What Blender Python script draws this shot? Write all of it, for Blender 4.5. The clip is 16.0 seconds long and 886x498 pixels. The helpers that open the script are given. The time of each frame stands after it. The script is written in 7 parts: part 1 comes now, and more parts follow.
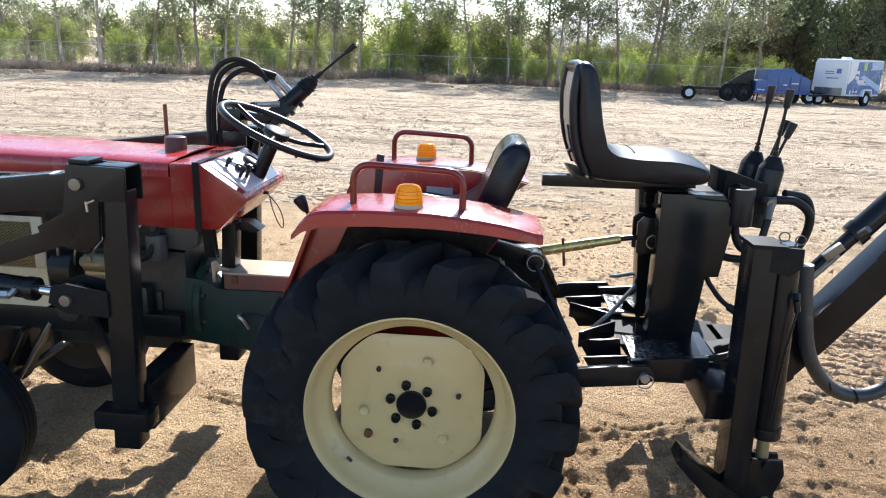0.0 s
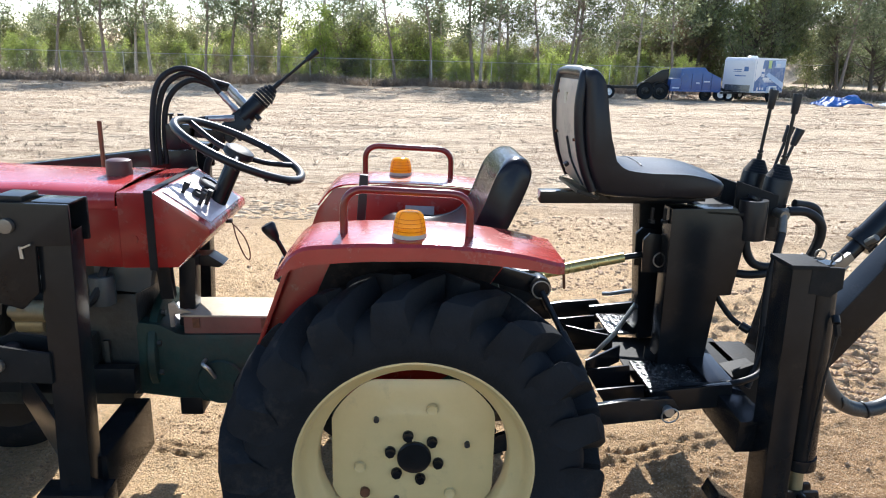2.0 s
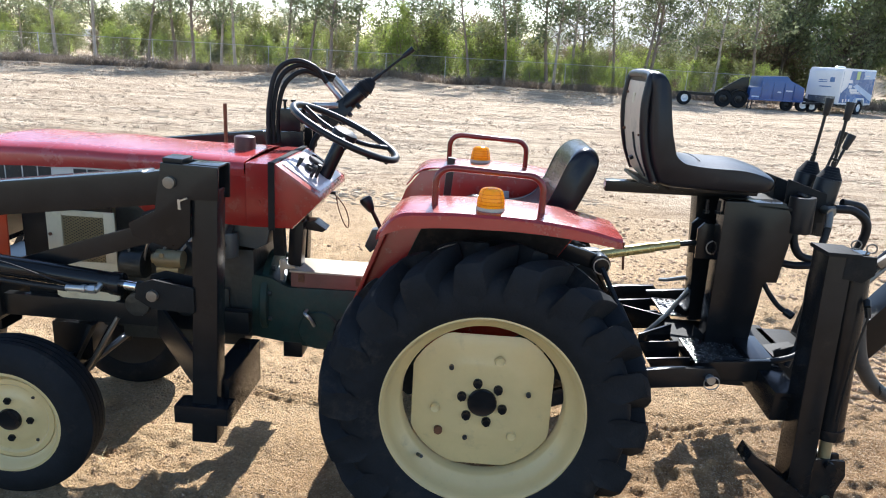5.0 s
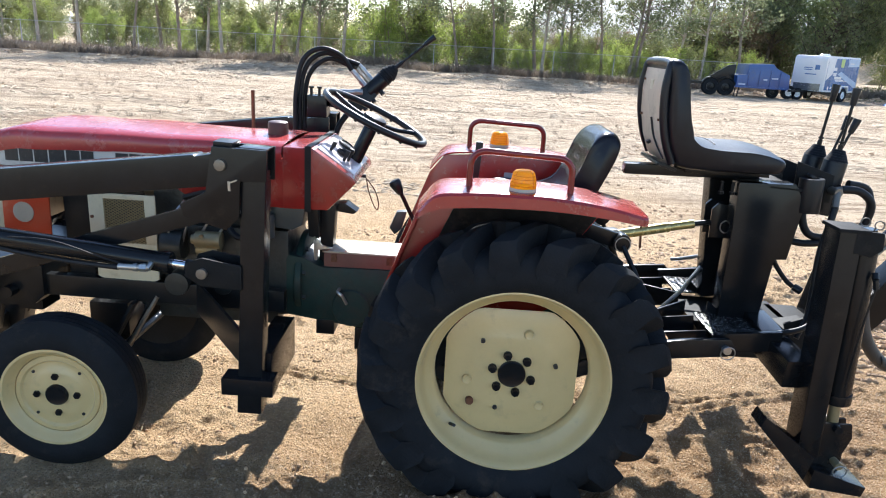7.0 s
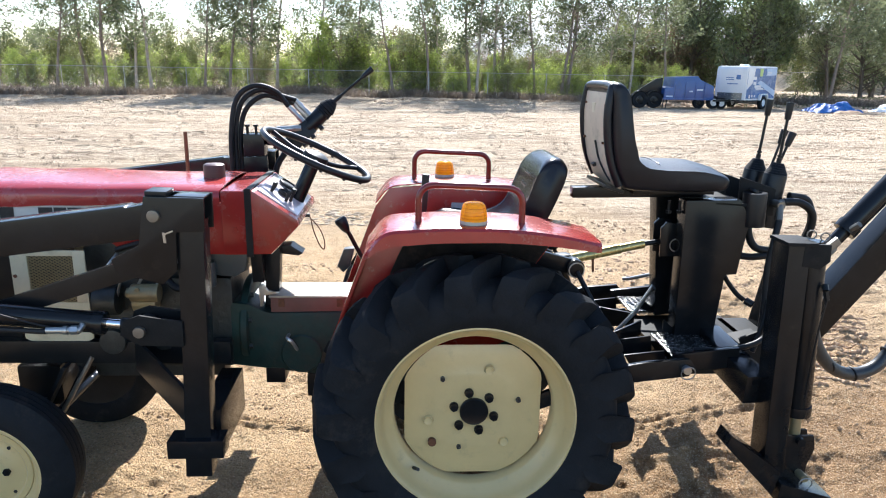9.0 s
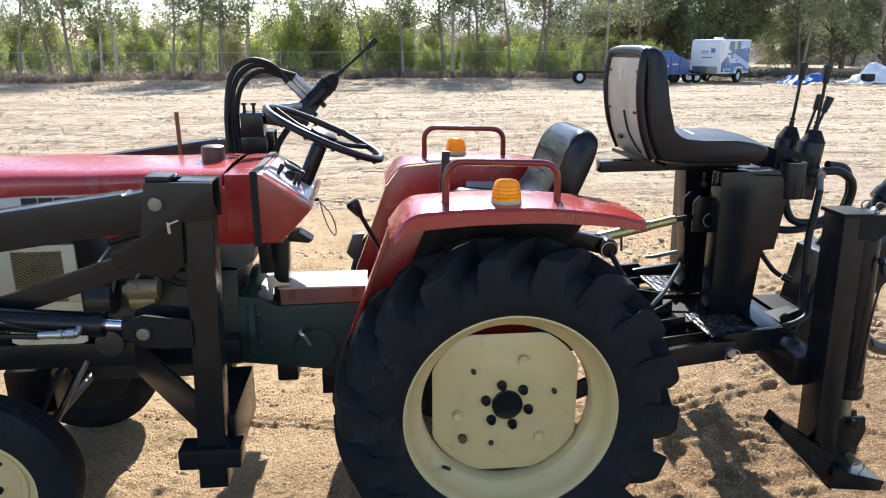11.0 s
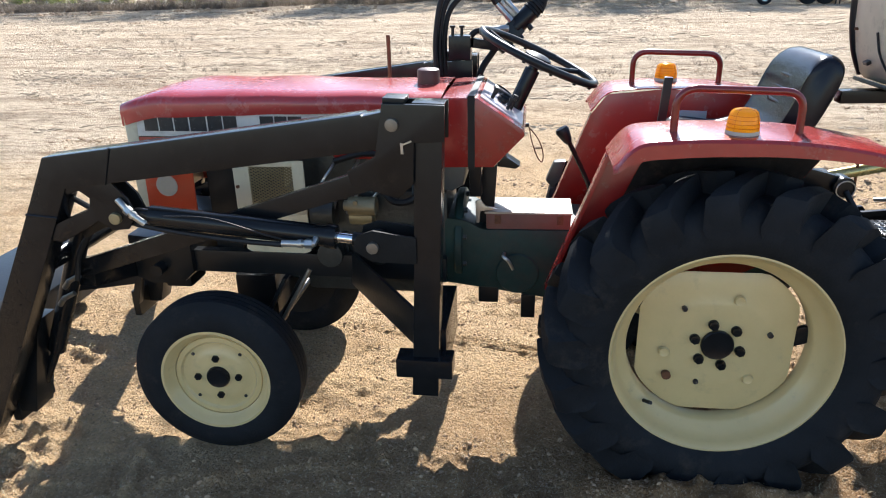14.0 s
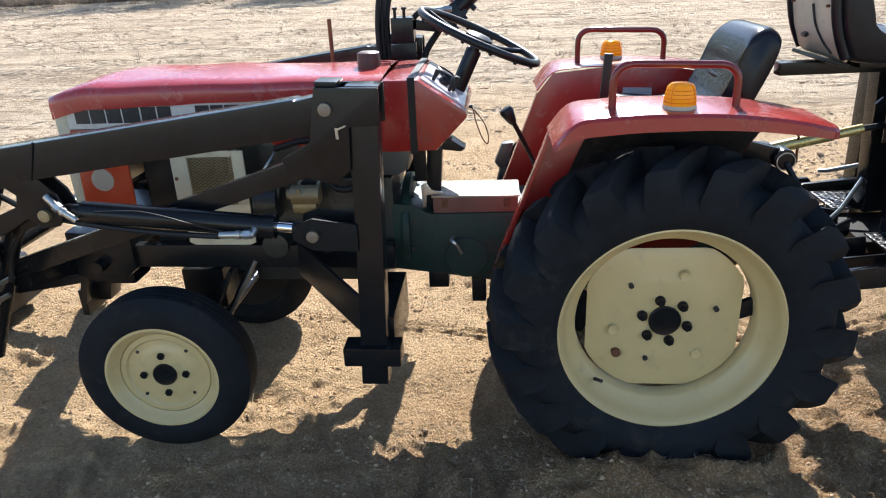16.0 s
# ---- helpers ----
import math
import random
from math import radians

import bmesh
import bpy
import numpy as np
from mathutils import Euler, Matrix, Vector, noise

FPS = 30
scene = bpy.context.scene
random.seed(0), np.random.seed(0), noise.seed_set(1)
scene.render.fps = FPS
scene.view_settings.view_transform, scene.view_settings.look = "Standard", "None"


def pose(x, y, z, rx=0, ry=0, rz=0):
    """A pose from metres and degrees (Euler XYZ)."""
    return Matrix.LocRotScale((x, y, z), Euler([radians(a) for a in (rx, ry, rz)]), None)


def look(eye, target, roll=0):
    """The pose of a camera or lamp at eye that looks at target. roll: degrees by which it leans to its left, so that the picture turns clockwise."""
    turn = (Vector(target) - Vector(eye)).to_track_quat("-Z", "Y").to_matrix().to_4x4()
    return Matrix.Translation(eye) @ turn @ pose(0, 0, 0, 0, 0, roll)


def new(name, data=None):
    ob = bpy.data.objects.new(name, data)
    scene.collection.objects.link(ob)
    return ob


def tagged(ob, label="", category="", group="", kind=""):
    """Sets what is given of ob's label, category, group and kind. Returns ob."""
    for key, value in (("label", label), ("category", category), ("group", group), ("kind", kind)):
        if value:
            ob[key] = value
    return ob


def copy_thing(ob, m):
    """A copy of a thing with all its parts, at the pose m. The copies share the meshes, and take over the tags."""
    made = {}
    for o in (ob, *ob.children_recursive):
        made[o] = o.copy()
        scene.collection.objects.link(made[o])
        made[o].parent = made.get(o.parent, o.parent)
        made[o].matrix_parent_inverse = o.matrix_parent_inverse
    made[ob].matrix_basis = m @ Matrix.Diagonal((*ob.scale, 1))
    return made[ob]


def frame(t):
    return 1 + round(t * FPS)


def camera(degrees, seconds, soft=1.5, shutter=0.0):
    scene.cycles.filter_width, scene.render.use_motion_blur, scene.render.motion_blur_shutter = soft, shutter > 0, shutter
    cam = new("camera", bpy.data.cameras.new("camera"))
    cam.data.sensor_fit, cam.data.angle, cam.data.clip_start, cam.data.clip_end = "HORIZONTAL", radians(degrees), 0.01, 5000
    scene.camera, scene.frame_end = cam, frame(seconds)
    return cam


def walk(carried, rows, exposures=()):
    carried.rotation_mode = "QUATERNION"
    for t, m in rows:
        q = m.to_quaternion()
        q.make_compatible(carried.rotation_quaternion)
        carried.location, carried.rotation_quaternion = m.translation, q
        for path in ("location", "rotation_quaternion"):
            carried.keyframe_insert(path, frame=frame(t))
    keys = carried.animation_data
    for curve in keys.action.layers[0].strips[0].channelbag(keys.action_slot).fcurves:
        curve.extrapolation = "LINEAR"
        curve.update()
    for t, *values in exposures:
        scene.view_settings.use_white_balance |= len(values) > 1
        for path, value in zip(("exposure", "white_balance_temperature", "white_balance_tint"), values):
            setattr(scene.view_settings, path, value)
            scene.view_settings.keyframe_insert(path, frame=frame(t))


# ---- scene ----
cam = camera(65.4, 16.0, 1.1)
PATH = [
    (0, (0.203, -2.421, 1.579), (0.091, -0.5, 1.032), 2.2),
    (0.5, (0.22, -2.253, 1.581), (0.043, -0.347, 1.004), 0.6),
    (1, (0.192, -2.159, 1.551), (0.074, -0.261, 0.933), 2.0),
    (1.5, (0.087, -2.146, 1.567), (0.107, -0.238, 0.967), 1.0),
    (2, (-0.019, -2.169, 1.585), (0.083, -0.244, 1.05), 1.6),
    (2.5, (-0.049, -2.173, 1.577), (0.076, -0.248, 1.051), 1.9),
    (3, (-0.056, -2.188, 1.577), (0.119, -0.269, 1.043), 2.5),
    (3.5, (-0.048, -2.218, 1.596), (0.126, -0.295, 1.075), 2.8),
    (4, (-0.014, -2.306, 1.598), (0.096, -0.367, 1.119), 2.7),
    (4.5, (-0.01, -2.388, 1.585), (-0.055, -0.46, 1.052), 1.9),
    (5, (-0.066, -2.489, 1.586), (-0.145, -0.567, 1.041), 3.4),
    (5.2, (-0.093, -2.482, 1.581), (-0.164, -0.558, 1.039), 2.6),
    (7.3, (-0.214, -2.623, 1.58), (-0.249, -0.708, 1.003), 3.5),
    (7.5, (-0.204, -2.616, 1.589), (-0.226, -0.695, 1.034), 2.9),
    (8, (-0.199, -2.597, 1.598), (-0.157, -0.665, 1.083), 2.4),
    (8.5, (-0.209, -2.572, 1.608), (-0.143, -0.64, 1.098), 1.3),
    (8.7, (-0.214, -2.559, 1.607), (-0.127, -0.626, 1.1), 1.2),
    (10.8, (-0.374, -2.366, 1.57), (-0.186, -0.443, 1.055), 0.1),
    (11, (-0.372, -2.353, 1.563), (-0.191, -0.441, 1.005), -0.1),
    (11.5, (-0.377, -2.329, 1.555), (-0.305, -0.439, 0.906), -1.5),
    (12, (-0.401, -2.308, 1.54), (-0.352, -0.448, 0.806), 0.1),
    (12.5, (-0.455, -2.292, 1.539), (-0.495, -0.459, 0.739), -1.4),
    (13, (-0.507, -2.308, 1.542), (-0.597, -0.489, 0.718), 0.8),
    (13.5, (-0.546, -2.332, 1.549), (-0.681, -0.502, 0.753), 1.6),
    (14, (-0.569, -2.358, 1.559), (-0.81, -0.519, 0.812), -1.2),
    (14.5, (-0.563, -2.355, 1.561), (-0.835, -0.511, 0.838), -1.5),
    (15, (-0.55, -2.352, 1.555), (-0.764, -0.503, 0.824), -2.7),
    (15.5, (-0.52, -2.341, 1.55), (-0.683, -0.499, 0.79), -1.7),
    (16, (-0.489, -2.326, 1.54), (-0.651, -0.493, 0.756), -2.4),
]
walk(cam, [(t, look(eye, target, roll)) for t, eye, target, roll in PATH], [(0, 1.28, 6000, 10), (5.0, 1.31, 5950, 10), (8.7, 1.40, 5900, 10), (11.5, 1.29, 6100, 10), (16, 1.24, 6100, 10)])

# ---- light ----
SUN_ELEV, SUN_TURN = 38.5, 6.0
world = bpy.data.worlds.new("world")
scene.world = world
world.use_nodes = True
wn = world.node_tree
sky = wn.nodes.new("ShaderNodeTexSky")
sky.sky_type, sky.sun_disc = "NISHITA", False
sky.sun_elevation, sky.sun_rotation = radians(SUN_ELEV), radians(SUN_TURN)
sky.air_density, sky.dust_density = 1.0, 0.35
wn.nodes["Background"].inputs["Strength"].default_value = 0.108
wn.links.new(sky.outputs["Color"], wn.nodes["Background"].inputs["Color"])
sun = new("sun", bpy.data.lights.new("sun", "SUN"))
sun.data.energy, sun.data.angle, sun.data.color = 5.0, radians(0.55), (1.0, 0.95, 0.87)
sd = Vector((math.sin(radians(SUN_TURN)) * math.cos(radians(SUN_ELEV)), math.cos(radians(SUN_TURN)) * math.cos(radians(SUN_ELEV)), math.sin(radians(SUN_ELEV))))
sun.matrix_world = look(sd * 50, (0, 0, 0))


# ---- materials ----
def mat(name, base, rough=0.5, metal=0.0, var=0.12, scale=5.0, grime=None, gscale=9.0, gamount=0.5, bump=0.0, bscale=60.0, coat=0.0, rvar=0.12, spec=0.5, per_piece=0.0):
    """Painted, rubber or metal surface with variation at two scales, stains and fine relief."""
    m = bpy.data.materials.new(name)
    m.use_nodes = True
    nt = m.node_tree
    N, L = nt.nodes, nt.links
    b = N["Principled BSDF"]
    tc = N.new("ShaderNodeTexCoord")
    n1 = N.new("ShaderNodeTexNoise")
    n1.inputs["Scale"].default_value, n1.inputs["Detail"].default_value, n1.inputs["Roughness"].default_value = scale, 8, 0.65
    L.new(tc.outputs["Object"], n1.inputs["Vector"])
    mr = N.new("ShaderNodeMapRange")
    mr.inputs["From Min"].default_value, mr.inputs["From Max"].default_value = 0.3, 0.7
    L.new(n1.outputs["Fac"], mr.inputs["Value"])
    mix = N.new("ShaderNodeMix")
    mix.data_type = "RGBA"
    mix.inputs["A"].default_value = (*[max(0, c * (1 - var)) for c in base], 1)
    mix.inputs["B"].default_value = (*[min(1, c * (1 + var)) for c in base], 1)
    L.new(mr.outputs["Result"], mix.inputs["Factor"])
    col = mix.outputs["Result"]
    rsrc = None
    if grime:
        n2 = N.new("ShaderNodeTexNoise")
        n2.inputs["Scale"].default_value, n2.inputs["Detail"].default_value, n2.inputs["Roughness"].default_value = gscale, 10, 0.72
        L.new(tc.outputs["Object"], n2.inputs["Vector"])
        g = N.new("ShaderNodeMapRange")
        g.inputs["From Min"].default_value, g.inputs["From Max"].default_value = 0.62 - 0.22 * gamount, 0.72
        g.inputs["To Max"].default_value = min(1.0, 0.4 + gamount * 0.5)
        L.new(n2.outputs["Fac"], g.inputs["Value"])
        mg = N.new("ShaderNodeMix")
        mg.data_type = "RGBA"
        mg.inputs["B"].default_value = (*grime, 1)
        L.new(col, mg.inputs["A"])
        L.new(g.outputs["Result"], mg.inputs["Factor"])
        col, rsrc = mg.outputs["Result"], g.outputs["Result"]
    if per_piece:
        oi = N.new("ShaderNodeObjectInfo")
        hv = N.new("ShaderNodeHueSaturation")
        pm = N.new("ShaderNodeMapRange")
        pm.inputs["To Min"].default_value, pm.inputs["To Max"].default_value = 1 - per_piece, 1 + per_piece
        L.new(oi.outputs["Random"], pm.inputs["Value"])
        L.new(pm.outputs["Result"], hv.inputs["Value"])
        L.new(col, hv.inputs["Color"])
        col = hv.outputs["Color"]
    L.new(col, b.inputs["Base Color"])
    rm = N.new("ShaderNodeMapRange")
    rm.inputs["To Min"].default_value, rm.inputs["To Max"].default_value = max(0.02, rough - rvar), min(1, rough + rvar)
    L.new(rsrc or n1.outputs["Fac"], rm.inputs["Value"])
    L.new(rm.outputs["Result"], b.inputs["Roughness"])
    b.inputs["Metallic"].default_value = metal
    b.inputs["Coat Weight"].default_value = coat
    b.inputs["Coat Roughness"].default_value = 0.2
    b.inputs["Specular IOR Level"].default_value = spec
    if bump:
        n3 = N.new("ShaderNodeTexNoise")
        n3.inputs["Scale"].default_value, n3.inputs["Detail"].default_value = bscale, 6
        L.new(tc.outputs["Object"], n3.inputs["Vector"])
        bp = N.new("ShaderNodeBump")
        bp.inputs["Strength"].default_value, bp.inputs["Distance"].default_value = min(1.0, bump), 0.004
        L.new(n3.outputs["Fac"], bp.inputs["Height"])
        L.new(bp.outputs["Normal"], b.inputs["Normal"])
    return m


DUST = (0.30, 0.22, 0.15)
RED = mat("red_paint", (0.30, 0.018, 0.014), 0.36, 0, 0.15, 6, (0.20, 0.044, 0.034), 14, 0.4, 0.06, 50, 0.4)
RED_FADED = mat("faded_red_paint", (0.38, 0.030, 0.026), 0.36, 0, 0.14, 5, (0.42, 0.10, 0.09), 11, 0.45, 0.06, 40, 0.4)
ORANGE_RED = mat("orange_red_paint", (0.52, 0.06, 0.02), 0.4, 0, 0.1, 6, DUST, 12, 0.25)
DARK_RED = mat("brown_red_enamel", (0.16, 0.014, 0.01), 0.32, 0, 0.12, 12, (0.10, 0.012, 0.01), 20, 0.4, 0.05, 80, 0.3)
BLACK = mat("black_gloss_paint", (0.0100, 0.0108, 0.012), 0.28, 0, 0.3, 7, (0.030, 0.025, 0.020), 16, 0.2, 0.05, 70, 0.0, 0.08, 0.27)
BLACK_SATIN = mat("black_satin_paint", (0.0100, 0.0112, 0.0125), 0.40, 0, 0.3, 9, (0.034, 0.028, 0.022), 12, 0.25, 0.10, 80, 0.0, 0.1, 0.27)
BLACK_PLASTIC = mat("black_plastic", (0.009, 0.010, 0.012), 0.38, 0, 0.2, 12, None, 9, 0.5, 0.1, 140, 0.0, 0.1, 0.35)
VINYL = mat("black_vinyl", (0.009, 0.009, 0.013), 0.27, 0, 0.2, 14, (0.03, 0.028, 0.026), 20, 0.15, 0.10, 200, 0.0, 0.08, 0.24)
DUSTY_VINYL = mat("dusty_black_vinyl", (0.010, 0.010, 0.013), 0.42, 0, 0.2, 14, (0.03, 0.028, 0.026), 20, 0.15, 0.1, 200, 0.0, 0.08, 0.3)
RUBBER = mat("tyre_rubber", (0.013, 0.0145, 0.0170), 0.82, 0, 0.25, 10, (0.060, 0.050, 0.040), 8, 0.32, 0.4, 120, 0.0, 0.1, 0.15)
HOSE = mat("rubber_hose", (0.010, 0.010, 0.011), 0.6, 0, 0.2, 30, (0.05, 0.045, 0.04), 30, 0.2, 0.1, 150, 0.0, 0.1, 0.28)
GREY_WRAP = mat("grey_hose_sleeve", (0.035, 0.038, 0.040), 0.5, 0, 0.2, 20, DUST, 16, 0.2, 0.3, 120)
CREAM = mat("cream_paint", (0.60, 0.465, 0.225), 0.42, 0, 0.06, 6, (0.36, 0.29, 0.17), 13, 0.22, 0.08, 80, 0.1)
PALE_CREAM = mat("pale_cream_paint", (0.62, 0.56, 0.40), 0.45, 0, 0.08, 7, (0.34, 0.28, 0.18), 16, 0.35, 0.1, 90)
WHITE = mat("worn_white_paint", (0.66, 0.64, 0.58), 0.45, 0, 0.1, 12, (0.34, 0.31, 0.26), 26, 0.55)
GREEN = mat("dark_green_paint", (0.012, 0.036, 0.031), 0.55, 0, 0.35, 8, (0.050, 0.040, 0.028), 9, 0.75, 0.25, 80, 0.0, 0.12, 0.3)
IRON = mat("oily_cast_iron", (0.030, 0.033, 0.031), 0.5, 0.2, 0.35, 14, (0.06, 0.048, 0.035), 12, 0.35, 0.5, 70)
STEEL = mat("zinc_plated_steel", (0.46, 0.46, 0.44), 0.40, 0.8, 0.12, 30, (0.20, 0.17, 0.13), 40, 0.3)
BLACK_ROUGH = mat("dusty_black_paint", (0.012, 0.012, 0.012), 0.75, 0, 0.3, 9, (0.05, 0.042, 0.034), 12, 0.3, 0.2, 90, 0.0, 0.1, 0.15)
MATT_DARK = mat("matt_dark_brown", (0.022, 0.018, 0.016), 0.95, 0, 0.4, 12, (0.06, 0.04, 0.03), 18, 0.3, 0.6, 60, 0.0, 0.05, 0.1)
DUSTY_LID = mat("sun_bleached_lid", (0.44, 0.37, 0.27), 0.5, 0, 0.15, 9, (0.26, 0.19, 0.13), 14, 0.5, 0.15, 60)
DUSTY_RED = mat("dusty_dull_red", (0.17, 0.065, 0.05), 0.6, 0, 0.2, 9, (0.16, 0.11, 0.08), 12, 0.5, 0.15, 60)
DULL_STEEL = mat("dull_oily_steel", (0.20, 0.18, 0.15), 0.5, 0.6, 0.25, 30, (0.10, 0.08, 0.06), 30, 0.4)
CHROME = mat("chrome", (0.75, 0.75, 0.76), 0.08, 1.0, 0.03, 20)
GOLD_ZINC = mat("yellow_zinc_plate", (0.52, 0.42, 0.17), 0.38, 0.6, 0.15, 20, (0.28, 0.22, 0.1), 24, 0.4)
BRASS = mat("dull_gold_casting", (0.30, 0.25, 0.14), 0.45, 0.35, 0.15, 18, (0.12, 0.1, 0.06), 18, 0.4, 0.2, 100)
RUST = mat("rusty_steel", (0.16, 0.065, 0.03), 0.75, 0.2, 0.35, 30, (0.07, 0.03, 0.018), 40, 0.5, 0.4, 140)
BROWN_CAP = mat("dark_brown_cap", (0.07, 0.018, 0.014), 0.42, 0, 0.2, 20)
BEIGE = mat("beige_seat_shell", (0.58, 0.48, 0.35), 0.60, 0.0, 0.1, 8, (0.22, 0.18, 0.13), 14, 0.3, 0.1, 60)
TREAD = mat("worn_tread_plate", (0.05, 0.05, 0.05), 0.30, 0.55, 0.4, 40, (0.24, 0.24, 0.23), 60, 0.8, 0.5, 160)
GREY_PLASTIC = mat("translucent_grey_plastic", (0.06, 0.066, 0.066), 0.45, 0, 0.15, 10, (0.1, 0.09, 0.07), 14, 0.4)
LAMP_BASE = mat("white_lamp_base", (0.46, 0.41, 0.32), 0.4, 0, 0.06, 20)
BLACK_INK = mat("black_ink", (0.02, 0.02, 0.022), 0.5, 0, 0.3, 60, (0.28, 0.27, 0.24), 70, 0.25)
LABEL_GREY = mat("grey_sticker", (0.45, 0.46, 0.47), 0.35, 0, 0.08, 20)
PANEL_GLARE = mat("panel_with_painted_glare", (0.66, 0.56, 0.55), 0.4, 0, 0.08, 10, (0.36, 0.2, 0.2), 18, 0.3, 0.05, 60, 0.3)
SHEET_GREY = mat("bare_grey_steel", (0.22, 0.23, 0.24), 0.34, 0.6, 0.2, 6, (0.14, 0.12, 0.1), 8, 0.5, 0.2, 60)


def lens_material(name, colour):
    """Coloured plastic that lets daylight through."""
    m = mat(name, colour, 0.18, 0, 0.05, 30)
    N, L = m.node_tree.nodes, m.node_tree.links
    tr = N.new("ShaderNodeBsdfTranslucent")
    tr.inputs["Color"].default_value = (*colour, 1)
    ms = N.new("ShaderNodeMixShader")
    ms.inputs["Fac"].default_value = 0.5
    L.new(N["Principled BSDF"].outputs["BSDF"], ms.inputs[1])
    L.new(tr.outputs["BSDF"], ms.inputs[2])
    L.new(ms.outputs["Shader"], N["Material Output"].inputs["Surface"])
    return m


AMBER = lens_material("amber_lens", (0.93, 0.50, 0.012))
AMBER_DARK = lens_material("dark_amber_rib", (0.70, 0.28, 0.006))


# ---- mesh tools ----
def merge(dst, src):
    vs = [dst.verts.new(v.co) for v in src.verts]
    src.verts.index_update()
    for f in src.faces:
        try:
            nf = dst.faces.new([vs[v.index] for v in f.verts])
            nf.material_index = f.material_index
        except ValueError:
            pass
    src.free()
    return dst


def soften(bm, w, seg=2, limit=25):
    if w > 0:
        bm.normal_update()
        es = [e for e in bm.edges if len(e.link_faces) == 2 and e.calc_face_angle(0) > radians(limit)]
        bmesh.ops.bevel(bm, geom=es, offset=w, segments=seg, profile=0.7, affect="EDGES", clamp_overlap=True)
    return bm


def box(bm, c, s, rot=None, bevel=0.0):
    """A box of size s round c; rot: degrees about x, y, z."""
    t = bmesh.new()
    bmesh.ops.create_cube(t, size=1)
    bmesh.ops.scale(t, vec=s, verts=t.verts)
    soften(t, bevel)
    m = Matrix.Translation(c)
    if rot:
        m = m @ Euler([radians(a) for a in rot]).to_matrix().to_4x4()
    t.transform(m)
    return merge(bm, t)


def prism(bm, pts, a, b, bevel=0.0, plane="xz"):
    """An outline in the plane named, extruded from a to b along the third axis."""
    t = bmesh.new()

    def at(p, d):
        return {"xz": (p[0], d, p[1]), "xy": (p[0], p[1], d), "yz": (d, p[0], p[1])}[plane]

    lo = [t.verts.new(at(p, a)) for p in pts]
    hi = [t.verts.new(at(p, b)) for p in pts]
    t.faces.new(lo)
    t.faces.new(hi[::-1])
    n = len(pts)
    for i in range(n):
        t.faces.new((lo[i], hi[i], hi[(i + 1) % n], lo[(i + 1) % n]))
    bmesh.ops.recalc_face_normals(t, faces=t.faces)
    soften(t, bevel)
    return merge(bm, t)


def frame_of(d):
    d = Vector(d).normalized()
    u = d.cross(Vector((0, 0, 1)) if abs(d.z) < 0.9 else Vector((0, 1, 0))).normalized()
    return u, d.cross(u), d


def rod(bm, p0, p1, r, r2=None, seg=16, bevel=0.0):
    """A solid round bar from p0 to p1."""
    p0, p1, r2 = Vector(p0), Vector(p1), r if r2 is None else r2
    u, v, _ = frame_of(p1 - p0)
    t = bmesh.new()
    rings = []
    for p, q in ((p0, r), (p1, r2)):
        rings.append([t.verts.new(p + q * (math.cos(a) * u + math.sin(a) * v)) for a in (2 * math.pi * i / seg for i in range(seg))])
    for i in range(seg):
        t.faces.new((rings[0][i], rings[0][(i + 1) % seg], rings[1][(i + 1) % seg], rings[1][i]))
    t.faces.new(rings[0][::-1])
    t.faces.new(rings[1])
    soften(t, bevel, 2, 50)
    return merge(bm, t)


def curve(pts, n=8, closed=False):
    """Points of a smooth line through pts."""
    pts = [Vector(p) for p in pts]
    k = len(pts)
    out = []
    for i in range(k if closed else k - 1):
        p1, p2 = pts[i], pts[(i + 1) % k]
        p0 = pts[(i - 1) % k] if closed or i > 0 else p1 * 2 - p2
        p3 = pts[(i + 2) % k] if closed or i + 2 < k else p2 * 2 - p1
        for j in range(n):
            s = j / n
            out.append(0.5 * (2 * p1 + (p2 - p0) * s + (2 * p0 - 5 * p1 + 4 * p2 - p3) * s * s + (3 * p1 - p0 - 3 * p2 + p3) * s ** 3))
    if not closed:
        out.append(pts[-1])
    return out


def tube(bm, pts, r, seg=10, closed=False):
    """A round bar along a line of points; r may be a list."""
    pts = [Vector(p) for p in pts]
    k = len(pts)
    t = bmesh.new()
    rings, u = [], None
    for i, p in enumerate(pts):
        d = (pts[(i + 1) % k] - pts[i - 1]) if closed else pts[min(i + 1, k - 1)] - pts[max(i - 1, 0)]
        d.normalize()
        if u is None:
            u = frame_of(d)[0]
        u = (u - d * u.dot(d)).normalized()
        v = d.cross(u)
        q = r[i] if isinstance(r, (list, tuple)) else r
        rings.append([t.verts.new(p + q * (math.cos(a) * u + math.sin(a) * v)) for a in (2 * math.pi * j / seg for j in range(seg))])
    for i in range(k if closed else k - 1):
        a, b = rings[i], rings[(i + 1) % k]
        for j in range(seg):
            t.faces.new((a[j], a[(j + 1) % seg], b[(j + 1) % seg], b[j]))
    if not closed:
        t.faces.new(rings[0][::-1])
        t.faces.new(rings[-1])
    bmesh.ops.recalc_face_normals(t, faces=t.faces)
    return merge(bm, t)


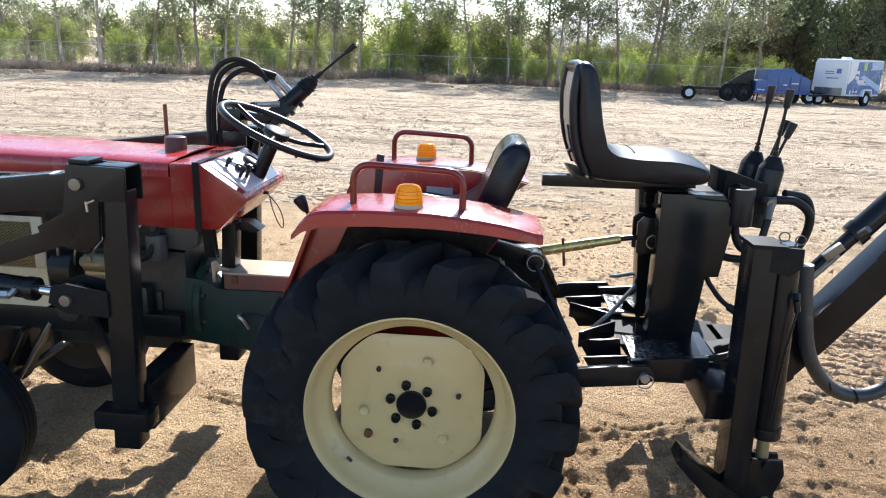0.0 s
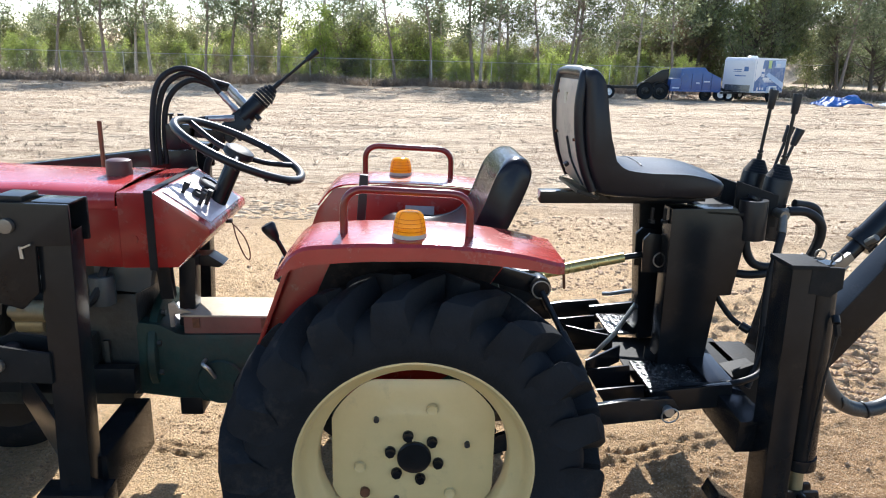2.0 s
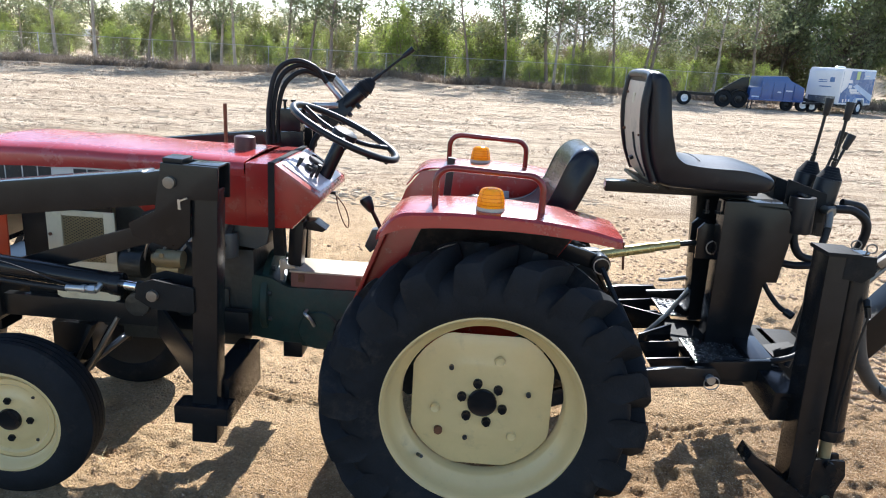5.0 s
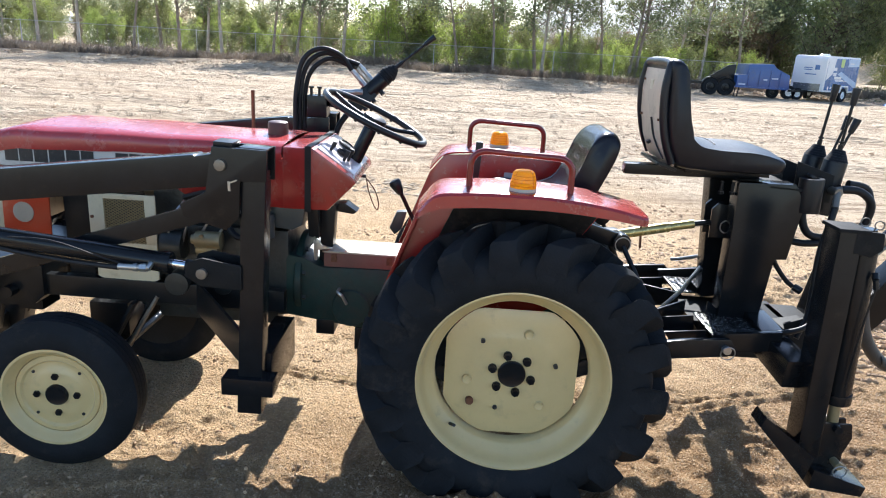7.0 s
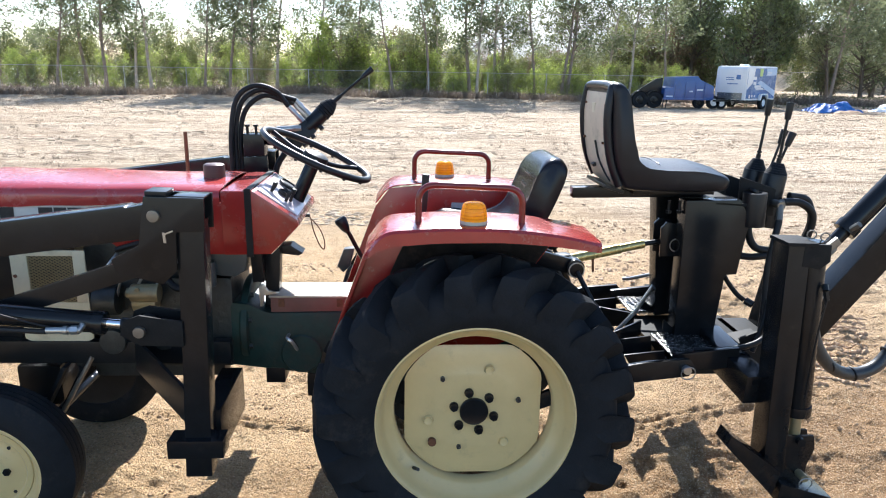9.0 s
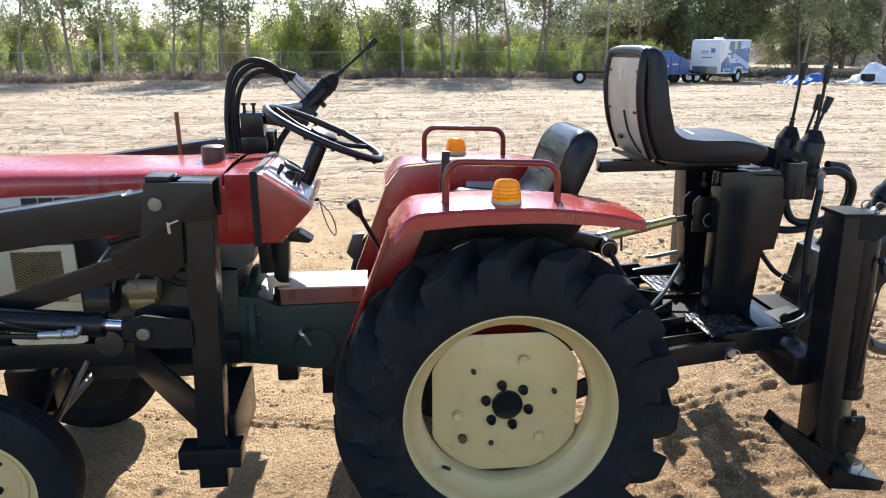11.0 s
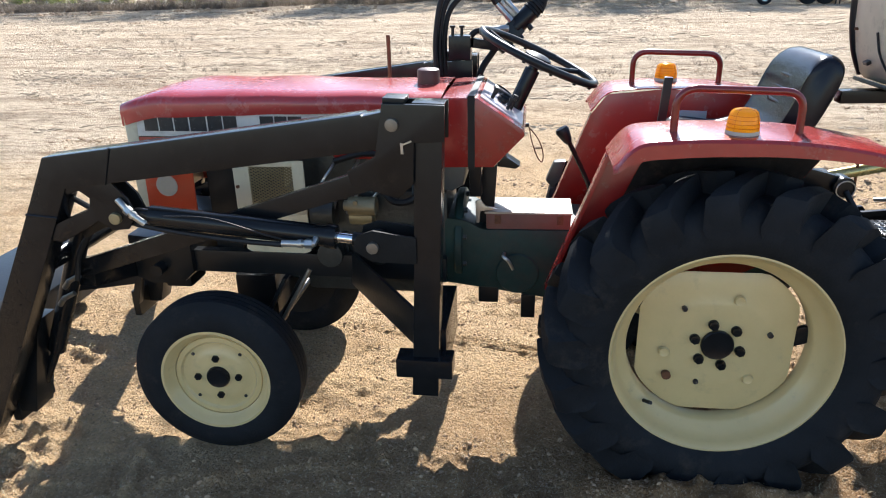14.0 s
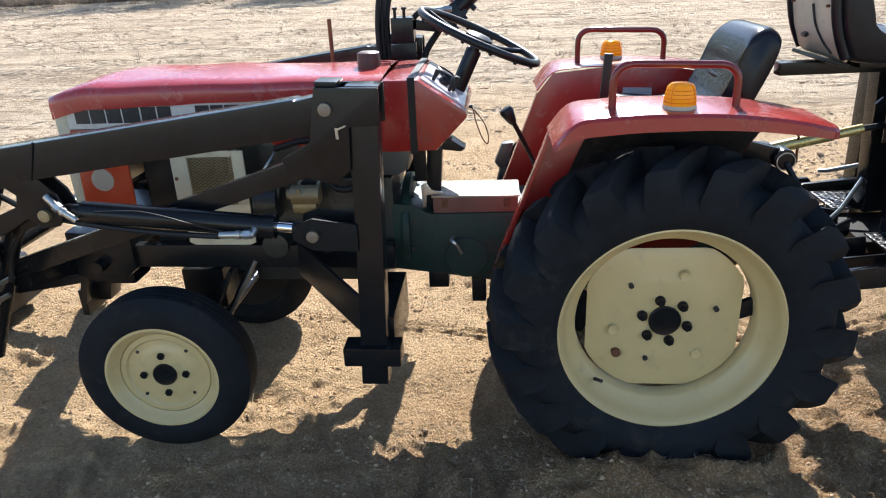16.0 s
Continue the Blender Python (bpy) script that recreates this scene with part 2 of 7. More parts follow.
def lathe(bm, prof, origin, axis, seg=48, closed=False, grow=1.0):
    """Turns an outline of (radius, height along the axis) round the axis."""
    prof = [(r * grow, h) for r, h in prof]
    origin = Vector(origin)
    u, v, d = frame_of(axis)
    t = bmesh.new()
    rings = []
    for r, h in prof:
        if r < 1e-5:
            rings.append([t.verts.new(origin + d * h)])
        else:
            rings.append([t.verts.new(origin + d * h + r * (math.cos(a) * u + math.sin(a) * v)) for a in (2 * math.pi * i / seg for i in range(seg))])
    pairs = list(zip(rings, rings[1:] + rings[:1])) if closed else list(zip(rings, rings[1:]))
    for a, b in pairs:
        for i in range(seg):
            j = (i + 1) % seg
            if len(a) == 1 and len(b) > 1:
                t.faces.new((a[0], b[i], b[j]))
            elif len(b) == 1 and len(a) > 1:
                t.faces.new((a[i], a[j], b[0]))
            elif len(a) > 1:
                t.faces.new((a[i], a[j], b[j], b[i]))
    bmesh.ops.recalc_face_normals(t, faces=t.faces)
    return merge(bm, t)


def bar(bm, p0, p1, w, h, bevel=0.004, up=(0, 0, 1)):
    """A rectangular tube from p0 to p1, w across and h along up."""
    p0, p1 = Vector(p0), Vector(p1)
    d = (p1 - p0).normalized()
    s = d.cross(Vector(up)).normalized()
    n = s.cross(d)
    t = bmesh.new()
    bmesh.ops.create_cube(t, size=1)
    bmesh.ops.scale(t, vec=(w, (p1 - p0).length, h), verts=t.verts)
    soften(t, bevel)
    m = Matrix((s, d, n)).transposed().to_4x4()
    m.translation = (p0 + p1) / 2
    t.transform(m)
    return merge(bm, t)


def ring_wire(bm, c, r, w, axis, seg=20):
    u, v, _ = frame_of(axis)
    c = Vector(c)
    return tube(bm, [c + r * (math.cos(2 * math.pi * i / seg) * u + math.sin(2 * math.pi * i / seg) * v) for i in range(seg)], w, 6, True)


def thing(name, at, label, category, group="", kind=""):
    ob = new(name)
    ob.location = at
    ob.empty_display_size = 0.1
    return tagged(ob, label, category, group, kind)


def root_place(ob):
    while ob.parent:
        ob = ob.parent
    return Vector(ob.location)


def mesh_of(bm, name, material, smooth=38):
    bm.normal_update()
    for f in bm.faces:
        f.smooth = smooth > 0
    for e in bm.edges:
        if len(e.link_faces) == 2 and e.calc_face_angle(0) > radians(smooth):
            e.smooth = False
    me = bpy.data.meshes.new(name)
    bm.to_mesh(me)
    bm.free()
    for m in material if isinstance(material, (list, tuple)) else (material,):
        me.materials.append(m)
    return me


def part(name, bm, material, parent, label="", smooth=38):
    """One mesh, built in the place's coordinates, under a thing or one of its parts."""
    bm.transform(Matrix.Translation(-root_place(parent)))
    ob = new(name, mesh_of(bm, name, material, smooth))
    ob.parent = parent
    return tagged(ob, label) if label else ob


def solid(name, bm, material, label, category, group="", kind="", smooth=38, at=None):
    """A thing of one mesh."""
    at = Vector(at) if at is not None else Vector((0, 0, 0))
    bm.transform(Matrix.Translation(-at))
    ob = new(name, mesh_of(bm, name, material, smooth))
    ob.location = at
    return tagged(ob, label, category, group, kind)


B = bmesh.new


# ---- ground ----
def ground_material():
    m = bpy.data.materials.new("sandy_dirt")
    m.use_nodes = True
    N, L = m.node_tree.nodes, m.node_tree.links
    b = N["Principled BSDF"]
    tc = N.new("ShaderNodeTexCoord")

    def noise_at(scale, detail=8, rough=0.6, stretch=None):
        src = tc.outputs["Object"]
        if stretch:
            mp = N.new("ShaderNodeMapping")
            mp.inputs["Scale"].default_value = stretch
            L.new(src, mp.inputs["Vector"])
            src = mp.outputs["Vector"]
        n = N.new("ShaderNodeTexNoise")
        n.inputs["Scale"].default_value, n.inputs["Detail"].default_value, n.inputs["Roughness"].default_value = scale, detail, rough
        L.new(src, n.inputs["Vector"])
        return n.outputs["Fac"]

    def ranged(v, lo, hi, a=0.0, z=1.0):
        r = N.new("ShaderNodeMapRange")
        r.inputs["From Min"].default_value, r.inputs["From Max"].default_value = lo, hi
        r.inputs["To Min"].default_value, r.inputs["To Max"].default_value = a, z
        L.new(v, r.inputs["Value"])
        return r.outputs["Result"]

    def blend(f, a, c):
        x = N.new("ShaderNodeMix")
        x.data_type = "RGBA"
        for key, v in (("A", a), ("B", c)):
            if isinstance(v, tuple):
                x.inputs[key].default_value = (*v, 1)
            else:
                L.new(v, x.inputs[key])
        L.new(f, x.inputs["Factor"])
        return x.outputs["Result"]

    # packed pale dirt over the open lot, darker turned-up soil round the tractor
    pale = blend(ranged(noise_at(0.5), 0.35, 0.65), (0.57, 0.44, 0.30), (0.68, 0.545, 0.39))
    pale = blend(ranged(noise_at(0.9, 12, 0.68, (0.22, 1.7, 1)), 0.51, 0.62, 0, 0.75), pale, (0.27, 0.20, 0.135))
    # hard-edged dark streaks: shading of small relief put into the colour
    pale = blend(ranged(noise_at(2.6, 12, 0.74, (0.4, 1.6, 1)), 0.545, 0.575, 0, 0.85), pale, (0.25, 0.165, 0.10))
    patch = ranged(noise_at(0.42, 6, 0.6, (0.35, 1.6, 1)), 0.40, 0.58, 0.3, 1.0)

    def patchy(v):
        x = N.new("ShaderNodeMath")
        x.operation = "MULTIPLY"
        L.new(v, x.inputs[0])
        L.new(patch, x.inputs[1])
        return x.outputs["Value"]

    # finer dark streaks, again relief shading as colour
    pale = blend(patchy(ranged(noise_at(7.0, 10, 0.78, (0.4, 1.8, 1)), 0.515, 0.56, 0, 1.0)), pale, (0.17, 0.115, 0.075))
    pale = blend(patchy(ranged(noise_at(20.0, 8, 0.75, (0.6, 1.5, 1)), 0.545, 0.59, 0, 0.9)), pale, (0.13, 0.09, 0.06))
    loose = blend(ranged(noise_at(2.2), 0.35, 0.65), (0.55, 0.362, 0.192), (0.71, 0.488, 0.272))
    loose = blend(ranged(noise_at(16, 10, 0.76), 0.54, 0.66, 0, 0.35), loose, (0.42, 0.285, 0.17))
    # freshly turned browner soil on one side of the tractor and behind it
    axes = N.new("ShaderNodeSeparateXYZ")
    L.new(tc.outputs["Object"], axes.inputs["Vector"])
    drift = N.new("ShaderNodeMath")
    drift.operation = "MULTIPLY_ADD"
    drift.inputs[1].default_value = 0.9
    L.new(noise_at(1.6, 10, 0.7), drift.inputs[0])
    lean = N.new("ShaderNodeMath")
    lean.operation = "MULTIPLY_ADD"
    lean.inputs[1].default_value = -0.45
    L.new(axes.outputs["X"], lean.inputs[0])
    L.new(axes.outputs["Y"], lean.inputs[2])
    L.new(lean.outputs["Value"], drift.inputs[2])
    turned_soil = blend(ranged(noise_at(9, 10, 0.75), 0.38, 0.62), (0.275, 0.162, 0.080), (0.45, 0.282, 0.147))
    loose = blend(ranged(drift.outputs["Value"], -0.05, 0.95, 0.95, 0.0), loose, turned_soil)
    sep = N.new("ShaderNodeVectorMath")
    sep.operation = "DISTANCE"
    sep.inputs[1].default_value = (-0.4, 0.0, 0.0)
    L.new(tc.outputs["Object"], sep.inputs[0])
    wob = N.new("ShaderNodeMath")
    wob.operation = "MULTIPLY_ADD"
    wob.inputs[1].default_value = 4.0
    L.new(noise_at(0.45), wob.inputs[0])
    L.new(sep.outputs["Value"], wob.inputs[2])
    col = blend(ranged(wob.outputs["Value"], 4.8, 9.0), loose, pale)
    # crumbs of differing tone
    col = blend(ranged(noise_at(120, 4, 0.6), 0.56, 0.62, 0, 0.55), col, (0.80, 0.63, 0.44))
    col = blend(ranged(noise_at(70, 8, 0.75), 0.575, 0.62, 0, 0.7), col, (0.22, 0.145, 0.085))
    vo = N.new("ShaderNodeTexVoronoi")
    vo.inputs["Scale"].default_value = 85
    L.new(tc.outputs["Object"], vo.inputs["Vector"])
    sepc = N.new("ShaderNodeSeparateColor")
    L.new(vo.outputs["Color"], sepc.inputs["Color"])
    hv = N.new("ShaderNodeHueSaturation")
    L.new(ranged(sepc.outputs["Red"], 0, 1, 0.84, 1.12), hv.inputs["Value"])
    L.new(col, hv.inputs["Color"])
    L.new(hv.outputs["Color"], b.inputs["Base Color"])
    b.inputs["Roughness"].default_value = 0.95
    b.inputs["Specular IOR Level"].default_value = 0.12
    add = N.new("ShaderNodeMath")
    add.operation = "MULTIPLY_ADD"
    L.new(noise_at(34, 9, 0.72), add.inputs[0])
    add.inputs[1].default_value = 1.5
    dome = N.new("ShaderNodeMath")
    dome.operation = "SUBTRACT"
    L.new(noise_at(150, 5, 0.7), dome.inputs[0])
    half = N.new("ShaderNodeMath")
    half.operation = "MULTIPLY"
    half.inputs[1].default_value = 0.6
    L.new(vo.outputs["Distance"], half.inputs[0])
    L.new(half.outputs["Value"], dome.inputs[1])
    L.new(dome.outputs["Value"], add.inputs[2])
    bp = N.new("ShaderNodeBump")
    bp.inputs["Strength"].default_value, bp.inputs["Distance"].default_value = 1.0, 0.021
    L.new(add.outputs["Value"], bp.inputs["Height"])
    wide = N.new("ShaderNodeBump")
    wide.inputs["Strength"].default_value, wide.inputs["Distance"].default_value = 0.45, 0.06
    L.new(noise_at(4.5, 9, 0.68, (0.5, 1.7, 1)), wide.inputs["Height"])
    L.new(wide.outputs["Normal"], bp.inputs["Normal"])
    L.new(bp.outputs["Normal"], b.inputs["Normal"])
    return m


DIRT = ground_material()


def spaced(lo, hi, step, near_lo, near_hi, far_lo, far_hi, grow=1.032):
    """Grid lines: even from lo to hi, slowly wider to near_lo and near_hi, then fast to the horizon."""
    out = [list(np.arange(lo, hi + step / 2, step))]
    for start, near, far, sign in ((lo, near_lo, far_lo, -1), (hi, near_hi, far_hi, 1)):
        s, x, side = step, start, []
        while sign * x < sign * far:
            s *= grow if sign * x < sign * near else 1.4
            x += sign * s
            side.append(x)
        out.append(side)
    return out[1][::-1] + out[0] + out[2]


# centre, turn, length and half width of the tyre prints
TRACKS = ((1.25, -0.45, 42, 1.3, 0.18), (-0.95, -0.55, -20, 1.0, 0.17), (0.75, -0.85, 10, 1.5, 0.18), (-2.2, 0.15, 30, 1.5, 0.20),
          (-1.2, 0.95, -8, 2.0, 0.20), (1.7, 0.7, -30, 1.4, 0.20), (0.5, 1.15, 6, 1.6, 0.18), (-2.4, -0.6, -15, 1.2, 0.17))


def rut(x, y):
    """Tyre tracks pressed into the dirt: height in metres."""
    h = 0.0
    for cy, w, amp, tilt, lo, hi in ((0.212, 0.014, 0.012, -0.190, -2.4, -0.2), (0.160, 0.013, 0.011, -0.194, -2.4, -0.2), (0.06, 0.015, 0.013, 0.27, 0.35, 1.9), (0.125, 0.014, 0.012, 0.27, 0.35, 1.9), (-0.15, 0.10, 0.012, 0.015, -3.0, 2.6)):
        d = (y - cy - tilt * x - 0.02 * noise.noise(Vector((x * 1.4, tilt, 2)))) / w
        amp *= min(1.0, max(0.0, (x - lo) / 0.15)) * min(1.0, max(0.0, (hi - x) / 0.3)) * (0.85 + 0.4 * noise.noise(Vector((x * 3.1, cy * 7, 5))))
        if abs(d) < 3:
            h += -amp * math.exp(-d * d) + 0.6 * amp * math.exp(-(abs(d) - 1.6) ** 2 * 2)
    # crisp lug prints where the tractor has turned about
    for cx, cy, turn, length, half in TRACKS:
        dx, dy = x - cx, y - cy
        if abs(dx) + abs(dy) > length:
            continue
        ca, sa = math.cos(radians(turn)), math.sin(radians(turn))
        u, w = dx * ca + dy * sa, abs(dy * ca - dx * sa)
        if abs(u) < length / 2 and w < half:
            wob = noise.noise(Vector((x * 5, y * 5, cx)))
            s = ((u + w * 0.75 + 0.025 * wob) / 0.135) % 1.0
            if noise.noise(Vector((x * 2.6, y * 2.6, cy * 9))) > -0.15:
                h += 0.011 * math.cos(2 * math.pi * min(1.0, abs(s - 0.5) * 1.25 + 0.02 * wob)) * min(1, (half - w) / 0.025) * (0.75 + wob)
    return h


def ground_height(x, y):
    d = math.hypot(x + 0.4, y)
    k = 1.0 if d < 6 else max(0.0, 1.0 - (d - 6) / 60)
    v = Vector((x, y, 0.3))
    h = 0.0
    if d < 9:
        f = min(1.0, (9 - d) / 5)
        clod = noise.noise(v * 6) * 0.008 + (abs(noise.noise(v * 11)) * 0.012 + abs(noise.noise(v * 23 + Vector((9, 4, 2)))) * 0.013) * (0.7 + 0.9 * noise.noise(v * 1.6 + Vector((6, 6, 6))))
        ridge = (0.4 - abs(noise.noise(v * 4.2 + Vector((3, 8, 2))))) * 0.016
        lump = max(0.0, noise.noise(v * 19 + Vector((7, 3, 1))) - 0.30) * 0.020
        mound = max(0.0, noise.noise(v * 8.5 + Vector((1, 5, 9)))) ** 1.3 * 0.016 + max(0.0, noise.noise(v * 17 + Vector((4, 2, 6)))) * 0.014 - 0.012 * max(0.0, 1 - abs(noise.noise(v * 5.2 + Vector((2, 7, 1)))) / 0.09)
        # scuffed ripples a few centimetres apart
        q = noise.noise(Vector((x * 3.1, y * 3.1, 12)))
        ripple = (0.5 - abs(noise.noise(Vector((x * 15 + 4 * q, y * 26 - 3 * q, 7))))) * 0.015 * max(0.15, 0.5 + noise.noise(v * 2.2 + Vector((3, 1, 8))))
        clod += ripple + (0.5 - abs(noise.noise(Vector((x * 34, y * 44, 3))))) * 0.006
        # kicked-up furrows and lumps in patches
        loose = min(1.0, max(0.0, 0.45 + 1.3 * noise.noise(v * 1.5 + Vector((8, 2, 4))) + 0.25 * max(-1.0, min(1.6, x - y))))
        furrow = max(0.0, 1 - 2.6 * abs(noise.noise(Vector((x * 5.2 + y * 2.4, y * 7.5 - x * 1.6, 15))))) ** 2 * 0.026
        heap = max(0.0, noise.noise(Vector((x * 13, y * 15, 21))) - 0.05) * 0.048
        h += (furrow + heap - 0.013) * loose * min(1.0, f * 1.5)
        h += (clod + ridge + lump + mound * (0.55 + 0.8 * noise.noise(v * 1.3))) * f + rut(x, y)
    h += noise.noise(v * 1.1) * 0.022 * k
    if 4 < d < 70:
        g = min(1, (d - 4) / 5)
        h += (noise.noise(Vector((x * 0.10, y * 0.55, 4))) * 0.05 + noise.noise(Vector((x * 0.5, y * 1.9, 6))) * 0.030 + max(0.0, noise.noise(Vector((x * 1.1, y * 2.6, 2))) - 0.25) * 0.10) * g
    if y > 30:
        h += min(1, (y - 30) / 5) * 0.18 * (1 + noise.noise(Vector((x * 0.3, y * 0.3, 9)))) * (1 if d < 150 else 0)
    # soil pushed up round the rear tyres, level under the front ones
    for s in (-1, 1):
        h += 0.092 * math.exp(-((x - 0.01) / 0.41) ** 4) * math.exp(-((y - s * 0.61) / 0.15) ** 2)
    for wx, wy in ((-1.59, -0.42), (-1.59, 0.42)):
        q = math.hypot((x - wx) / 0.20, (y - wy) / 0.16)
        if q < 1.5:
            h = h * max(0.0, q - 0.5) + 0.020 * (1 - max(0.0, q - 0.5))
    return h


def build_ground():
    xs = spaced(-3.1, 2.3, 0.012, -26, 30, -1800, 1800)
    ys = spaced(-1.25, 1.9, 0.012, -6, 37, -1500, 2500)
    verts = [(x, y, ground_height(x, y)) for y in ys for x in xs]
    n = len(xs)
    faces = [(j * n + i, j * n + i + 1, (j + 1) * n + i + 1, (j + 1) * n + i) for j in range(len(ys) - 1) for i in range(n - 1)]
    me = bpy.data.meshes.new("ground")
    me.from_pydata(verts, [], faces)
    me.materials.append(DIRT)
    me.polygons.foreach_set("use_smooth", [True] * len(faces))
    return tagged(new("ground", me), "dry tan sandy dirt lot with clods and tyre tracks", "ground", kind="structure")


build_ground()

# ---- tractor ----
tractor = thing("tractor", (-0.6, 0, 0), "small worn red compact tractor with cream wheels standing on dirt", "tractor")
HUB_X, HUB_Z = 0.007, 0.5


def hexagon(bm, c, r, y0, y1):
    return prism(bm, [(c[0] + r * math.cos(math.pi / 3 * i + 0.3), c[1] + r * math.sin(math.pi / 3 * i + 0.3)) for i in range(6)], y0, y1, 0.002)


def rear_wheel(sgn):
    """Rear wheel whose outer side faces sgn * y."""
    o = Vector((HUB_X, 0, HUB_Z))
    ax = (0, sgn, 0)

    def at(x, d, z):
        return (o.x + x, sgn * d, o.z + z)

    # rim barrel: outer flange, bead seat, drop centre, inner flange
    b = B()
    lathe(b, [(0.3275, 0.528), (0.3275, 0.536), (0.318, 0.538), (0.310, 0.530), (0.306, 0.512), (0.300, 0.500), (0.292, 0.478), (0.270, 0.464), (0.264, 0.455), (0.262, 0.412),
              (0.290, 0.392), (0.300, 0.36), (0.318, 0.345), (0.3275, 0.345), (0.3275, 0.352), (0.310, 0.36), (0.305, 0.40), (0.270, 0.405), (0.272, 0.460), (0.305, 0.48), (0.312, 0.52)], o, ax, 72, True, 1.013)
    wheel = part("rear_wheel", b, CREAM, tractor, "cream-painted steel rear wheel with agricultural tyre")
    # disc with four flats, dished towards the hub
    b = B()
    seg, rows = 72, []
    holes = [(-0.106, 0.116, 0.008), (0.148, 0.038, 0.008), (-0.048, -0.132, 0.008), (-0.138, -0.114, 0.014)]
    for k, f in enumerate((0.17, 0.42, 0.55, 0.60, 0.72, 0.85, 1.0)):
        ring = []
        for i in range(seg):
            a = 2 * math.pi * i / seg
            ca, sa = math.cos(a), math.sin(a)
            r = min(0.257, (0.227 if ca > 0 else 0.231) / max(abs(ca), 1e-6), (0.227 if sa > 0 else 0.243) / max(abs(sa), 1e-6)) * f
            dish = 0.452 if f < 0.58 else (0.450 if f < 0.7 else 0.442 if f < 0.9 else 0.430)
            ring.append(b.verts.new(at(r * math.cos(a), dish, r * math.sin(a))))
        rows.append(ring)
    for p, q in zip(rows, rows[1:]):
        for i in range(seg):
            b.faces.new((p[i], p[(i + 1) % seg], q[(i + 1) % seg], q[i]))
    bmesh.ops.recalc_face_normals(b, faces=b.faces)
    bmesh.ops.solidify(b, geom=b.faces[:], thickness=0.008)
    part("wheel_disc", b, CREAM, wheel)
    for x, z, r in holes:
        b = B()
        rod(b, at(x, 0.440, z), at(x, 0.4592, z), r, seg=20)
        part("hole", b, RUST if r > 0.01 else BLACK_INK, wheel, "dark drilled hole")
    for a in (72, 192, 312):
        b = B()
        x, z = 0.155 * math.cos(radians(a)), 0.155 * math.sin(radians(a))
        lathe(b, [(0.017, 0.452), (0.014, 0.460), (0.009, 0.458), (0.0, 0.458)], (o.x + x, 0, o.z + z), ax, 20)
        part("pressed_dimple", b, CREAM, wheel)
    b = B()
    lathe(b, [(0.048, 0.40), (0.048, 0.461), (0.045, 0.464), (0.038, 0.462), (0.0, 0.462)], o, ax, 40)
    part("hub", b, BLACK, wheel, "black hub centre")
    for i in range(6):
        a = radians(105 + 60 * i)
        b = B()
        x, z = 0.0695 * math.cos(a), 0.0695 * math.sin(a)
        rod(b, at(x, 0.452, z), at(x, 0.4595, z), 0.0155, seg=16)
        y0, y1 = sorted((sgn * 0.4595, sgn * 0.470))
        hexagon(b, (o.x + x, o.z + z), 0.0145, y0, y1)
        rod(b, at(x, 0.470, z), at(x, 0.474, z), 0.007, seg=10)
        part("wheel_bolt", b, BLACK, wheel, "black wheel bolt")
    b = B()
    rod(b, at(-0.20, 0.47, -0.20), at(-0.185, 0.505, -0.185), 0.006, seg=10)
    part("valve_stem", b, BLACK_PLASTIC, wheel)
    # tyre: carcass and bars
    b = B()
    c = 0.44
    lathe(b, [(0.322, c + 0.092), (0.335, c + 0.104), (0.365, c + 0.118), (0.400, c + 0.124), (0.430, c + 0.118), (0.452, c + 0.104), (0.465, c + 0.08), (0.471, c + 0.05), (0.473, c),
              (0.471, c - 0.05), (0.465, c - 0.08), (0.452, c - 0.104), (0.430, c - 0.120), (0.400, c - 0.124), (0.365, c - 0.118), (0.335, c - 0.104), (0.322, c - 0.092), (0.315, c)], o, ax, 96, True)
    part("tyre", b, RUBBER, wheel, "black rubber tyre with deep angled lugs", 30)
    bars = 18
    for side in (1, -1):
        for k in range(bars):
            b = B()
            a0 = 2 * math.pi * (k + (0.5 if side < 0 else 0)) / bars + 0.1
            rows = []
            #  (across, outer radius, inner radius, half width along the tread, angle lag)
            for w, ro, ri, hw, lag in ((-0.008, 0.538, 0.462, 0.022, 0.0), (0.05, 0.534, 0.462, 0.027, 0.10), (0.098, 0.521, 0.45, 0.037, 0.20), (0.122, 0.508, 0.435, 0.042, 0.245), (0.131, 0.488, 0.42, 0.044, 0.255), (0.1285, 0.440, 0.40, 0.036, 0.262), (0.122, 0.400, 0.385, 0.026, 0.268)):
                quad = []
                for rr, da in ((ri, -hw * 1.35), (ro - 0.006, -hw), (ro, -hw * 0.82), (ro, hw * 0.82), (ro - 0.006, hw), (ri, hw * 1.35)):
                    a = a0 - lag + da / 0.5
                    quad.append(b.verts.new(at(rr * math.sin(a), c + side * w, rr * math.cos(a))))
                rows.append(quad)
            for p, q in zip(rows, rows[1:]):
                for i in range(5):
                    b.faces.new((p[i], p[i + 1], q[i + 1], q[i]))
            b.faces.new(rows[0])
            b.faces.new(rows[-1][::-1])
            part("tyre_lug", b, RUBBER, wheel, "", 30)
    return wheel


rear_wheel(-1)
rear_wheel(1)


